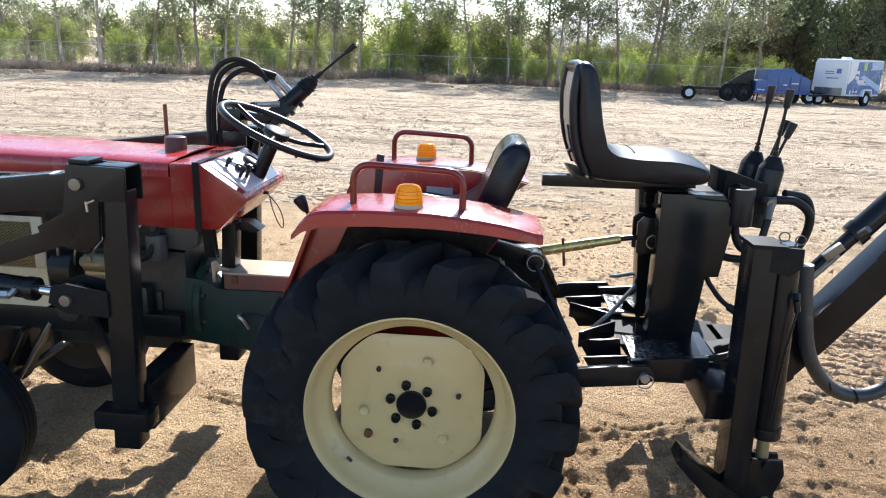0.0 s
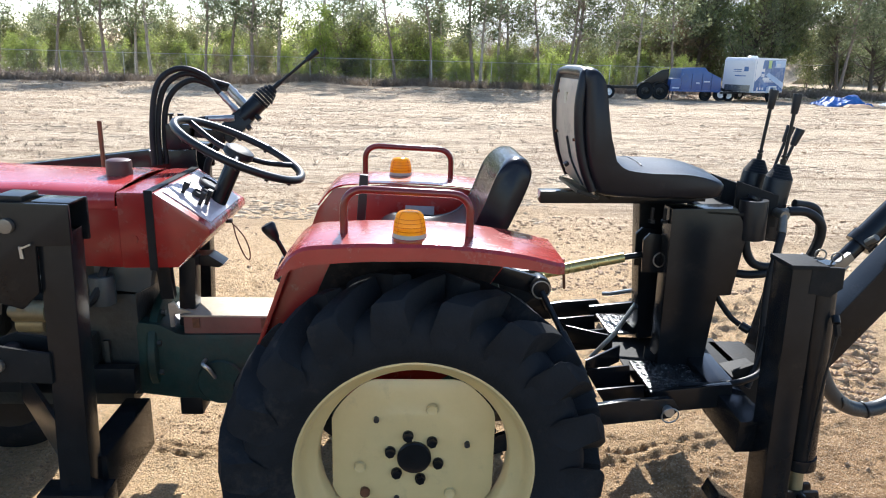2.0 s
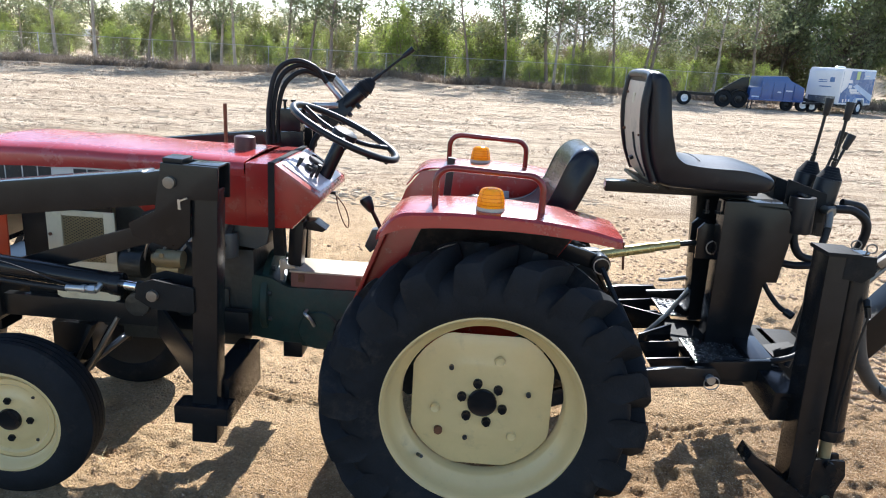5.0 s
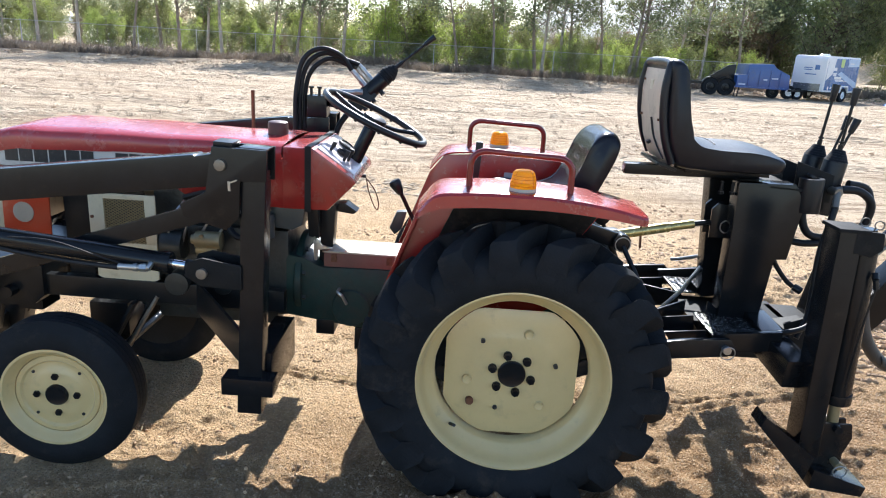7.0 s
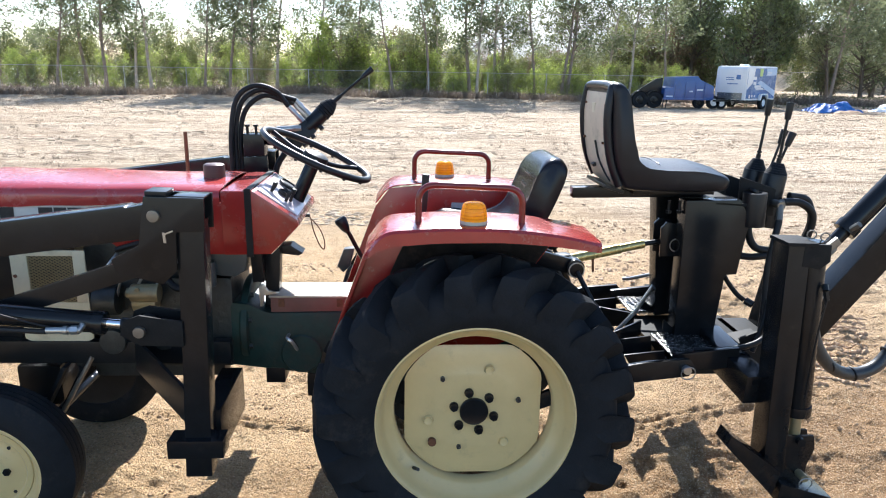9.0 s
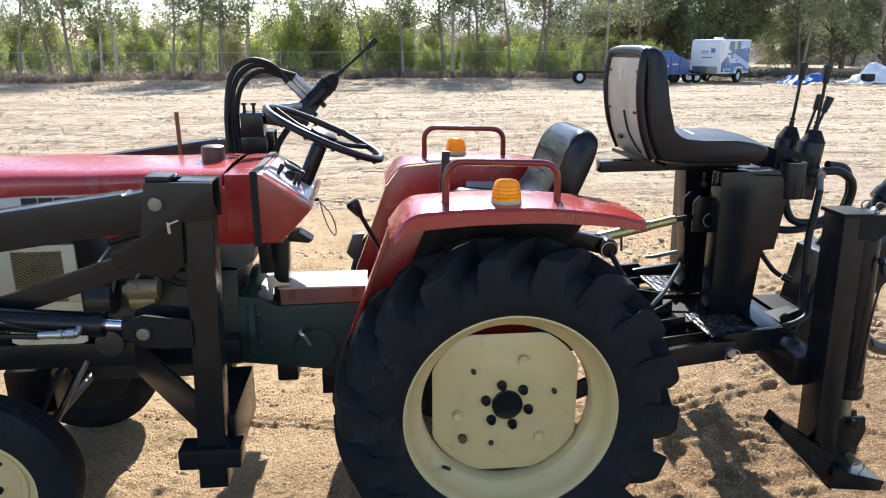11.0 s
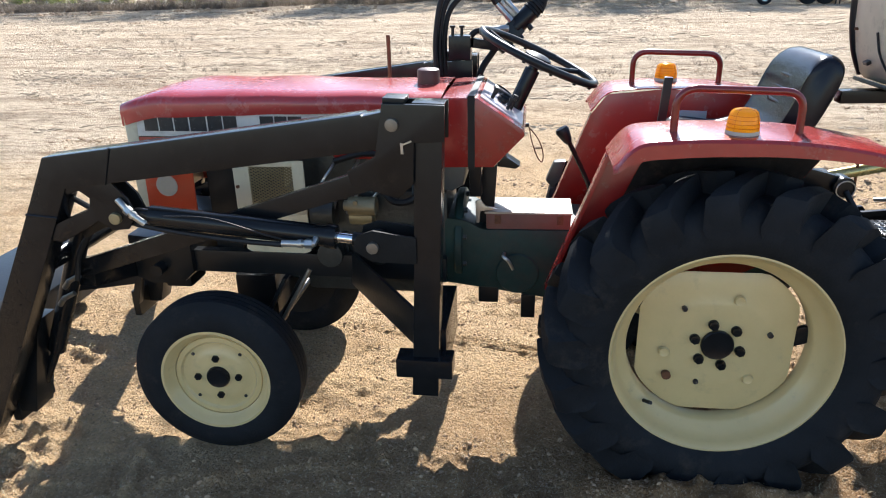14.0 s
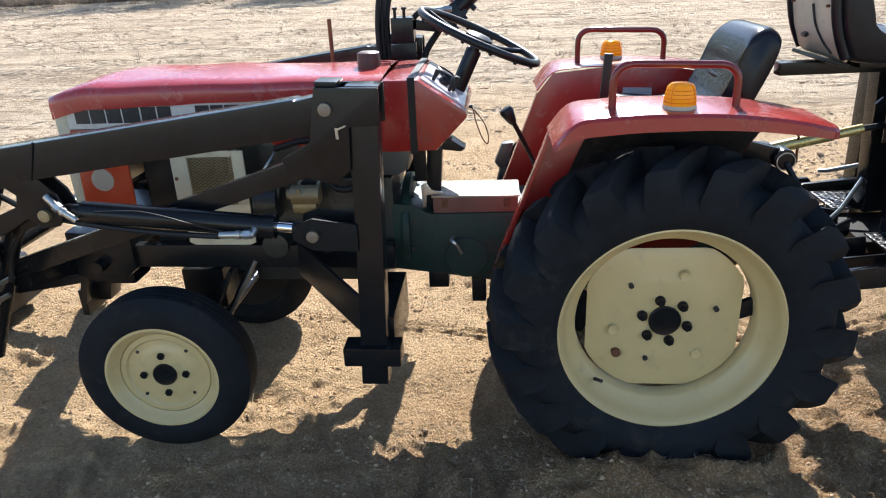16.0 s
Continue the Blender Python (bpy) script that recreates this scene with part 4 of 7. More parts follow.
for k in range(14):
    a = 2 * math.pi * k / 14
    b = B()
    p = SW + 0.205 * (math.cos(a) * su + math.sin(a) * sv) - SN * 0.011
    rod(b, p, p - SN * 0.006, 0.007, 0.005, 8)
    part("grip_bump", b, BLACK_PLASTIC, swheel)

# gear levers
b = B()
tube(b, curve([(-0.345, -0.02, 0.74), (-0.36, -0.02, 0.85), (-0.415, -0.02, 0.97), (-0.447, -0.02, 1.03)], 6), 0.008, 8)
lever = part("gear_lever", b, BLACK, tractor, "bent black gear lever")
b = B()
lathe(b, [(0.010, -0.03), (0.015, -0.02), (0.020, 0.0), (0.024, 0.018), (0.020, 0.028), (0.0, 0.032)], (-0.452, -0.02, 1.036), (-0.5, 0, 0.87), 20)
part("knob", b, BLACK_PLASTIC, lever, "black plastic knob")
b = B()
box(b, (-0.160, -0.13, 1.12), (0.026, 0.016, 0.25), (0, 4, 0), 0.004)
part("hydraulic_lever", b, BLACK_PLASTIC, tractor, "flat black hydraulic lever")

# mudguards, grab rails and beacons
def mudguard(s):
    outline = [(-0.346, 1.060), (-0.288, 1.126), (-0.20, 1.140), (-0.08, 1.145), (0.04, 1.143), (0.16, 1.136), (0.275, 1.119), (0.373, 1.097)]
    b = B()
    rows = []
    smooth = curve([(x, k, z) for k, (x, z) in enumerate(outline)], 5)
    for k, q in enumerate(smooth):
        x, z = q.x, q.z
        yi, yo = 0.292, 0.553
        end = 0.012 if k in (0, len(smooth) - 1) else 0.0
        skirt = float(np.interp(k / 5, range(8), (0.012, 0.046, 0.045, 0.043, 0.041, 0.038, 0.034, 0.026)))
        z += 0.0025 * noise.noise(Vector((x * 9, s, 3)))
        ring = []
        for y, dz in ((yi, 0), (yi + 0.02, 0.003), (yo - 0.03, 0.003), (yo - 0.010, 0), (yo - 0.002, -0.008), (yo, -skirt)):
            ring.append(b.verts.new((x, s * (y - end * (y > 0.5)), z + dz)))
        rows.append(ring)
    for p, q in zip(rows, rows[1:]):
        for i in range(len(p) - 1):
            b.faces.new((p[i], q[i], q[i + 1], p[i + 1]))
    bmesh.ops.recalc_face_normals(b, faces=b.faces)
    if b.faces[92].normal.z < 0:
        bmesh.ops.reverse_faces(b, faces=b.faces)
    bmesh.ops.solidify(b, geom=b.faces[:], thickness=0.004)
    guard = part("mudguard", b, RED, tractor, "red pressed-steel rear mudguard", 28)
    # inner plate down to the foot boards
    b = B()
    ya, yb = sorted((s * 0.288, s * 0.295))
    prism(b, [(-0.342, 1.050), (-0.286, 1.122), (-0.08, 1.141), (0.16, 1.131), (0.370, 1.092), (0.335, 1.068), (0.27, 1.035), (0.215, 0.955), (0.16, 0.70), (0.0, 0.62), (-0.28, 0.60), (-0.43, 0.592), (-0.510, 0.608)], ya, yb, 0.002)
    part("inner_plate", b, RED, guard, "red inner mudguard plate")
    # thin near-black sheet added over the wheel side of the red inner plate
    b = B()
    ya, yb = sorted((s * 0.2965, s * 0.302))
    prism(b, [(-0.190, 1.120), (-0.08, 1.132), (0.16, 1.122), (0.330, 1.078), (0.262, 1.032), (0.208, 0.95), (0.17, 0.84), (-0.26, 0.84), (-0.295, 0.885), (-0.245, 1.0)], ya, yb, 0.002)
    part("mud_coat", b, MATT_DARK, guard, "thin dark sheet on the wheel side")
    b = B()
    ya, yb = sorted((s * 0.291, s * 0.335))
    prism(b, [(-0.510, 0.608), (-0.345, 1.046), (-0.333, 1.042), (-0.498, 0.604)], ya, yb, 0.002)
    part("edge_flange", b, RED, guard)
    # grab rail
    x0, x1, z0, z1 = -0.183, 0.140, 1.136, 1.262
    pts = [(x0, s * 0.44, z0), (x0, s * 0.44, z1 - 0.05)]
    for i in range(1, 6):
        a = math.pi / 2 * i / 6
        pts.append((x0 + 0.045 * (1 - math.cos(a)), s * 0.44, z1 - 0.05 + 0.045 * math.sin(a)))
    pts.append((x0 + 0.05, s * 0.44, z1 - 0.004))
    pts.append((x1 - 0.05, s * 0.44, z1 - 0.012))
    for i in range(1, 6):
        a = math.pi / 2 * i / 6
        pts.append((x1 - 0.045 + 0.045 * math.sin(a), s * 0.44, z1 - 0.058 + 0.045 * math.cos(a)))
    pts += [(x1, s * 0.44, z1 - 0.06), (x1, s * 0.44, z0 - 0.004)]
    b = B()
    tube(b, pts, 0.0105, 12)
    for x, z in ((x0, z0), (x1, z0 - 0.004)):
        rod(b, (x, s * 0.44, z), (x, s * 0.44, z + 0.008), 0.019, seg=16)
    part("grab_rail", b, DARK_RED, guard, "dark red tubular grab rail")
    # beacon
    c = (-0.015 if s < 0 else -0.050, s * 0.475, 1.145)
    b = B()
    lathe(b, [(0.0, -0.006), (0.042, -0.006), (0.0435, 0.0), (0.043, 0.009), (0.041, 0.0118), (0.0, 0.0118)], c, (0, 0, 1), 40)
    lamp = part("beacon", b, LAMP_BASE, guard, "amber warning beacon on a cream base")
    b = B()
    prof = [(0.0418, 0.0120)]
    for k in range(8):
        z = 0.0138 + k * 0.0051
        r = 0.0418 - 0.0001 * k - 0.00009 * k * k
        prof += [(r, z), (r - 0.0012, z + 0.0024)]
    prof += [(0.0345, 0.0580), (0.028, 0.0645), (0.015, 0.068), (0.0, 0.069)]
    lathe(b, prof, c, (0, 0, 1), 48)
    part("lens", b, AMBER, guard, "ribbed amber lens")
    for k in (1, 3, 5, 7):
        b = B()
        ring_wire(b, (c[0], c[1], c[2] + 0.0153 + k * 0.0051), 0.0414 - 0.0001 * k - 0.00009 * k * k, 0.0009, (0, 0, 1))
        part("lens_rib", b, AMBER_DARK, guard)
    for k in range(4):
        a = math.pi / 4 + math.pi / 2 * k
        b = B()
        tube(b, [(c[0] + r * math.cos(a), c[1] + r * math.sin(a), c[2] + z) for r, z in ((0.0419, 0.014), (0.0408, 0.036), (0.0372, 0.053), (0.0347, 0.0582), (0.0275, 0.0650), (0.004, 0.0692))], 0.0007, 6)
        part("lens_seam", b, AMBER_DARK, guard)
    return guard


mudguard(-1)
far_guard = mudguard(1)
b = B()
prism(b, [(-0.03, 1.065), (0.075, 1.062), (0.075, 1.03), (-0.03, 1.033)], 0.2855, 0.2875)
part("warning_label", b, LABEL_GREY, far_guard, "pale grey sticker")
b = B()
prism(b, [(-0.505, 0.80), (-0.475, 0.875), (-0.43, 0.88), (-0.45, 0.80), (-0.48, 0.77)], 0.24, 0.285, 0.012)
part("foot_lock", b, GREY_PLASTIC, tractor)


def pad(bm, outline, half, edge=0.045, seg=5):
    """A rounded cushion: an outline in x, z swept across y with shoulders."""
    n = len(outline)
    cx = sum(p[0] for p in outline) / n
    cz = sum(p[1] for p in outline) / n
    rows = []
    steps = [(-1.0, 0.80), (-0.975, 0.90), (-0.90, 0.97), (-0.75, 1.0), (-0.25, 1.0), (0.25, 1.0), (0.75, 1.0), (0.90, 0.97), (0.975, 0.90), (1.0, 0.80)]
    t = bmesh.new()
    for f, k in steps:
        rows.append([t.verts.new((cx + (x - cx) * (k if k == 1 else 1 - (1 - k) * 0.5), half * f, cz + (z - cz) * (k if k == 1 else 1 - (1 - k) * 0.5))) for x, z in outline])
    for p, q in zip(rows, rows[1:]):
        for i in range(n):
            t.faces.new((p[i], p[(i + 1) % n], q[(i + 1) % n], q[i]))
    t.faces.new(rows[0][::-1])
    t.faces.new(rows[-1])
    bmesh.ops.recalc_face_normals(t, faces=t.faces)
    return merge(bm, t)


# driver's seat: bucket with pleated back
b = B()
pad(b, [(p.x, p.z) for p in curve([(0.235, 0, 1.010), (0.300, 0, 1.16), (0.335, 0, 1.262), (0.332, 0, 1.300), (0.305, 0, 1.322), (0.265, 0, 1.315), (0.232, 0, 1.275), (0.195, 0, 1.170), (0.150, 0, 1.085), (0.06, 0, 1.048), (-0.06, 0, 1.058), (-0.115, 0, 1.052), (-0.125, 0, 1.018), (-0.07, 0, 0.992), (0.10, 0, 0.985), (0.20, 0, 0.985)], 4, True)], 0.180)
for v in b.verts:
    v.co.z -= 0.016 * min(1.0, max(0.0, (v.co.z - 1.05) / 0.2))
    v.co.x += 0.010
for v in b.verts:
    # narrower and rounder towards the top of the backrest
    k = min(1.0, max(0.0, (v.co.z - 1.16) / 0.15))
    v.co.y *= 1 - 0.10 * k * k
seat = part("driver_seat", b, VINYL, tractor, "black vinyl driver's seat with a pleated back", 60)
for k in range(3):
    b = B()
    z = 1.150 + 0.040 * k
    x = float(np.interp(z, (1.085, 1.155, 1.258), (0.160, 0.205, 0.242)))
    tube(b, [(x + 0.012 + 0.25 * y * y, y, z) for y in np.linspace(-0.10, 0.10, 11)], [0.014 * float(1 - (y / 0.13) ** 4) for y in np.linspace(-0.10, 0.10, 11)], 10)
    part("pleat", b, VINYL, seat)
b = B()
box(b, (0.08, 0, 0.90), (0.26, 0.22, 0.17), bevel=0.02)
part("seat_pedestal", b, BLACK_SATIN, tractor)

# rusty marker rod standing on the far side of the hood
b = B()
rod(b, (-1.124, 0.376, 0.92), (-1.124, 0.376, 1.334), 0.008, seg=10)
part("marker_rod", b, RUST, tractor, "thin rusty upright rod")

# three-point hitch
for s in (-1, 1):
    b = B()
    bar(b, (0.12, s * 0.19, 0.995), (0.380, s * 0.192, 0.926), 0.026, 0.056, 0.008)
    rod(b, (0.380, s * 0.165, 0.926), (0.380, s * 0.222, 0.926), 0.033, seg=20, bevel=0.004)
    arm = part("lift_arm", b, BLACK, tractor, "black lift arm")
    b = B()
    ring_wire(b, (0.382, s * 0.226, 0.922), 0.027, 0.0022, (0, 1, 0))
    part("linch_pin", b, STEEL, arm, "sprung steel ring pin")
    b = B()
    rod(b, (0.385, s * 0.22, 0.915), (0.53, s * 0.37, 0.64), 0.009, seg=12)
    rod(b, (0.44, s * 0.277, 0.81), (0.50, s * 0.34, 0.70), 0.013, seg=14, bevel=0.003)
    part("lift_rod", b, BLACK_SATIN, tractor, "black lift rod")
    b = B()
    prism(b, [(0.05, 0.47), (0.05, 0.42), (0.48, 0.575), (0.74, 0.605), (0.765, 0.635), (0.74, 0.668), (0.60, 0.658), (0.46, 0.635)], *sorted((s * 0.405, s * 0.425)), 0.005)
    link = part("lower_link", b, BLACK, tractor, "black lower link arm")
    b = B()
    rod(b, (0.727, s * 0.39, 0.634), (0.727, s * 0.445, 0.634), 0.014, seg=14)
    ring_wire(b, (0.727, s * 0.45, 0.628), 0.024, 0.0022, (0, 1, 0.15))
    part("linch_pin", b, STEEL, link, "sprung steel ring pin")
b = B()
rod(b, (0.40, -0.02, 0.905), (0.60, -0.02, 0.949), 0.019, seg=20, bevel=0.003)
rod(b, (0.60, -0.02, 0.949), (0.69, -0.02, 0.968), 0.0165, seg=18)
toplink = part("top_link", b, GOLD_ZINC, tractor, "yellow zinc-plated top link")
b = B()
rod(b, (0.69, -0.02, 0.968), (0.79, -0.02, 0.985), 0.010, seg=14)
rod(b, (0.79, -0.04, 0.985), (0.79, 0.0, 0.985), 0.022, seg=18)
part("rod_end", b, BLACK_SATIN, toplink)
b = B()
rod(b, (0.40, -0.04, 0.905), (0.40, 0.0, 0.905), 0.022, seg=18)
bar(b, (0.22, -0.02, 0.89), (0.40, -0.02, 0.905), 0.05, 0.05, 0.006)
part("rod_end", b, BLACK_SATIN, toplink)
b = B()
rod(b, (0.487, -0.035, 0.965), (0.503, -0.01, 0.855), 0.0048, seg=8)
part("turning_bar", b, RUST, toplink, "rusty turning bar")
b = B()
prism(b, [(0.10, 0.92), (0.26, 0.93), (0.30, 0.80), (0.24, 0.60), (0.12, 0.50)], -0.12, 0.12, 0.02)
part("lift_housing", b, GREEN, gear)


# ---- front loader ----
loader = thing("front_loader", (-1.4, 0, 0), "black welded front-end loader fitted to the tractor", "loader")


def yy(s, a, b):
    return sorted((s * a, s * b))


def loader_side(s):
    # upright with its cap and weld lines
    b = B()
    prism(b, [(-0.858, 1.195), (-0.786, 1.195), (-0.812, 0.424), (-0.888, 0.424), (-0.868, 0.85)], *yy(s, 0.645, 0.713), 0.006)
    post = part("upright", b, BLACK, loader, "black square-tube loader upright")
    b = B()
    prism(b, [(-0.932, 1.262), (-0.778, 1.258), (-0.780, 1.168), (-0.855, 1.165), (-0.86, 1.06), (-0.90, 1.02), (-1.02, 1.055), (-1.03, 1.09), (-0.955, 1.13)], *yy(s, 0.716, 0.728), 0.004)
    part("pivot_plate", b, BLACK, post, "black pivot plate")
    b = B()
    prism(b, [(-0.932, 1.262), (-0.778, 1.258), (-0.780, 1.16), (-0.93, 1.16)], *yy(s, 0.625, 0.637), 0.004)
    box(b, (-0.82, s * 0.676, 1.258), (0.08, 0.078, 0.006), (0, 2, 0), 0.002)
    part("cap_plate", b, BLACK, post)
    b = B()
    box(b, (-0.905, s * 0.676, 1.266), (0.055, 0.075, 0.014), (0, 2, 0), 0.003)
    part("stop_block", b, BLACK_SATIN, post)
    b = B()
    prism(b, [(-1.030, 0.872), (-1.018, 0.915), (-0.975, 0.930), (-0.86, 0.912), (-0.86, 0.838), (-0.98, 0.842)], *yy(s, 0.712, 0.722), 0.003)
    prism(b, [(-1.030, 0.872), (-1.018, 0.915), (-0.975, 0.930), (-0.86, 0.912), (-0.86, 0.838), (-0.98, 0.842)], *yy(s, 0.628, 0.638), 0.003)
    part("cylinder_bracket", b, BLACK_ROUGH, post)
    b = B()
    rod(b, (-0.975, s * 0.62, 0.884), (-0.975, s * 0.735, 0.884), 0.016, seg=20, bevel=0.003)
    part("cylinder_pin", b, DULL_STEEL, post, "dull steel pin")
    b = B()
    rod(b, (-0.908, s * 0.62, 1.211), (-0.908, s * 0.74, 1.211), 0.0165, seg=20, bevel=0.004)
    part("pivot_pin", b, DULL_STEEL, post, "dull steel pivot pin")
    b = B()
    bar(b, (-0.888, s * 0.732, 1.160), (-0.860, s * 0.738, 1.172), 0.003, 0.004, 0)
    prism(b, [(-0.889, 1.166), (-0.883, 1.165), (-0.881, 1.138), (-0.888, 1.139)], *yy(s, 0.7285, 0.732))
    part("cotter_clip", b, STEEL, post, "twisted bright cotter clip")
    # clamp foot and beam running in under the tractor
    b = B()
    box(b, (-0.848, s * 0.70, 0.525), (0.158, 0.075, 0.055), bevel=0.004)
    part("clamp_plate", b, BLACK, post)
    b = B()
    prism(b, [(-0.865, 0.455), (-0.865, 0.605), (-0.795, 0.605), (-0.795, 0.455)], *yy(s, 0.20, 0.645), 0.006)
    part("cross_beam", b, BLACK, post)
    b = B()
    bar(b, (-0.880, s * 0.650, 0.612), (-1.125, s * 0.26, 0.672), 0.012, 0.115, 0.003)
    part("knee_brace", b, BLACK_SATIN, post)
    # brace to the nose of the tractor
    b = B()
    bar(b, (-0.93, s * 0.670, 1.075), (-1.955, s * 0.50, 0.712), 0.05, 0.055, 0.004)
    bar(b, (-1.94, s * 0.50, 0.70), (-1.90, s * 0.23, 0.66), 0.06, 0.09, 0.004)
    part("front_brace", b, BLACK, post, "black diagonal brace")
    # lift arm: beam, elbow and forearm of one boxed section
    b = B()
    prism(b, [(-0.905, 1.245), (-0.985, 1.228), (-0.99, 1.232), (-1.867, 1.113), (-1.953, 0.952), (-2.36, -0.0 + 0.16), (-2.40, 0.10), (-2.30, 0.08), (-2.23, 0.20), (-1.862, 0.945), (-1.82, 1.026), (-1.70, 1.042), (-0.90, 1.150), (-0.87, 1.19)], *yy(s, 0.640, 0.714), 0.005)
    arm = part("lift_arm", b, BLACK, loader, "black boxed lift arm with a bent elbow")
    for p0, p1 in (((-1.668, 1.142), (-1.70, 1.042)), ((-1.955, 0.950), (-1.862, 0.942))):
        b = B()
        tube(b, [(p0[0], s * 0.7145, p0[1]), ((p0[0] + p1[0]) / 2, s * 0.715, (p0[1] + p1[1]) / 2), (p1[0], s * 0.7145, p1[1])], 0.004, 6)
        part("weld_bead", b, BLACK, arm)
    b = B()
    outline = [(-1.86, 1.05), (-1.70, 1.060), (-1.648, 1.0), (-1.632, 0.955), (-1.66, 0.912), (-1.705, 0.908), (-1.745, 0.935), (-1.865, 0.868), (-1.905, 0.872), (-1.88, 0.92), (-1.765, 0.968), (-1.758, 1.0), (-1.785, 1.02), (-1.82, 1.01)]
    prism(b, outline, *yy(s, 0.700, 0.709), 0.003)
    prism(b, outline, *yy(s, 0.645, 0.654), 0.003)
    part("elbow_gusset", b, BLACK, arm, "black elbow gusset plate")
    b = B()
    rod(b, (-1.690, s * 0.62, 0.945), (-1.690, s * 0.722, 0.945), 0.0165, seg=20, bevel=0.003)
    part("gusset_pin", b, BRASS, arm, "brass-coloured pin")
    # lift cylinder
    b = B()
    p0, p1 = Vector((-1.665, s * 0.677, 0.948)), Vector((-0.975, s * 0.677, 0.884))
    d = (p1 - p0).normalized()
    rod(b, p0 + d * 0.06, p0 + d * 0.575, 0.0305, seg=28, bevel=0.004)
    rod(b, p0 - d * 0.02, p0 + d * 0.06, 0.020, seg=20)
    rod(b, p0 + d * 0.555, p0 + d * 0.585, 0.034, seg=28, bevel=0.004)
    cyl = part("lift_cylinder", b, BLACK, loader, "black hydraulic lift cylinder")
    b = B()
    rod(b, p0 + d * 0.585, p0 + d * 0.645, 0.014, seg=20)
    part("rod", b, CHROME, cyl, "chromed piston rod")
    b = B()
    rod(b, p0 + d * 0.63, p1, 0.020, seg=20)
    rod(b, p1 - Vector((0, 0.03, 0)), p1 + Vector((0, 0.03, 0)), 0.028, seg=20)
    part("clevis", b, BLACK_SATIN, cyl)
    n = Vector((0, s, 0))
    for pts in ([(-1.672, s * 0.716, 1.000), (-1.652, s * 0.722, 0.979), (-1.630, s * 0.722, 0.955), (-1.606, s * 0.716, 0.932)],
                [tuple(p0 + d * 0.535 + n * 0.03), tuple(p0 + d * 0.535 + n * 0.046 + Vector((0, 0, -0.008))), tuple(p0 + d * 0.49 + n * 0.046 + Vector((0, 0, -0.014))), tuple(p0 + d * 0.445 + n * 0.046 + Vector((0, 0, -0.018)))]):
        b = B()
        tube(b, pts, 0.0095, 12)
        u0, u1 = Vector(pts[1]), Vector(pts[2])
        rod(b, u0.lerp(u1, 0.1), u0.lerp(u1, 0.55), 0.0135, seg=6)
        rod(b, u0.lerp(u1, 0.75), u1, 0.0125, seg=12)
        part("hose_fitting", b, STEEL, cyl, "zinc hydraulic fitting")
    b = B()
    q = p0 + d * 0.535 + n * 0.046 + Vector((0, 0, -0.022))
    tube(b, curve([q - d * 0.09, q - d * 0.25 + n * -0.02 + Vector((0, 0, -0.012)), q - d * 0.45 + n * -0.03 + Vector((0, 0, -0.008)), q - d * 0.60 + n * -0.04 + Vector((0, 0, 0.01)), (-1.85, s * 0.66, 0.99)], 6), 0.008, 8)
    tube(b, curve([p0 + d * 0.12 + n * 0.045 + Vector((0, 0, 0.02)), p0 + d * 0.25 + n * 0.043 + Vector((0, 0, 0.028)), p0 + d * 0.40 + n * 0.044 + Vector((0, 0, 0.0)), p0 + d * 0.5 + n * 0.046 + Vector((0, 0, -0.014))], 6), 0.0025, 6)
    part("hydraulic_hose", b, HOSE, cyl, "thin black hydraulic hose")
    # bucket cylinder and its link
    b = B()
    rod(b, (-1.90, s * 0.52, 0.88), (-2.10, s * 0.52, 0.42), 0.030, seg=24, bevel=0.004)
    rod(b, (-2.10, s * 0.52, 0.42), (-2.17, s * 0.52, 0.27), 0.016, seg=16)
    curl = part("bucket_cylinder", b, BLACK, loader, "black hydraulic bucket cylinder")
    for z, x in ((0.66, -2.00), (0.60, -2.03)):
        b = B()
        rod(b, (x, s * 0.548, z), (x + 0.03, s * 0.57, z + 0.03), 0.009, seg=10)
        rod(b, (x + 0.03, s * 0.57, z + 0.03), (x + 0.07, s * 0.57, z + 0.05), 0.008, seg=10)
        part("hose_fitting", b, DULL_STEEL, curl, "dull zinc hydraulic fitting")
    b = B()
    bar(b, (-1.87, s * 0.60, 0.865), (-1.70, s * 0.60, 0.945), 0.03, 0.04, 0.004)
    part("cylinder_mount", b, BLACK, curl)
    b = B()
    rod(b, (-2.14, s * 0.46, 0.53), (-2.14, s * 0.60, 0.53), 0.022, seg=18)
    part("cylinder_pin", b, BLACK, curl)
    b = B()
    tube(b, curve([(-1.93, s * 0.59, 0.70), (-1.90, s * 0.58, 0.80), (-1.80, s * 0.57, 0.90), (-1.62, s * 0.57, 0.93), (-1.40, s * 0.50, 0.86)], 6), 0.009, 8)
    part("hydraulic_hose", b, HOSE, curl)


loader_side(-1)
loader_side(1)
b = B()
rod(b, (-1.98, -0.64, 0.78), (-1.98, 0.64, 0.78), 0.032, seg=24)
part("torque_tube", b, BLACK, loader, "black cross tube between the arms")
b = B()
for s in (-1, 1):
    b = B()
    bar(b, (-2.19, s * 0.62, 0.46), (-2.19, s * 0.36, 0.46), 0.07, 0.07, 0.006)
    bar(b, (-2.25, s * 0.62, 0.20), (-2.25, s * 0.36, 0.20), 0.03, 0.14, 0.006)
    bar(b, (-2.19, s * 0.38, 0.46), (-2.25, s * 0.38, 0.20), 0.05, 0.03, 0.004)
    part("attach_frame", b, BLACK_SATIN, loader, "black bracket frame carrying the bucket")
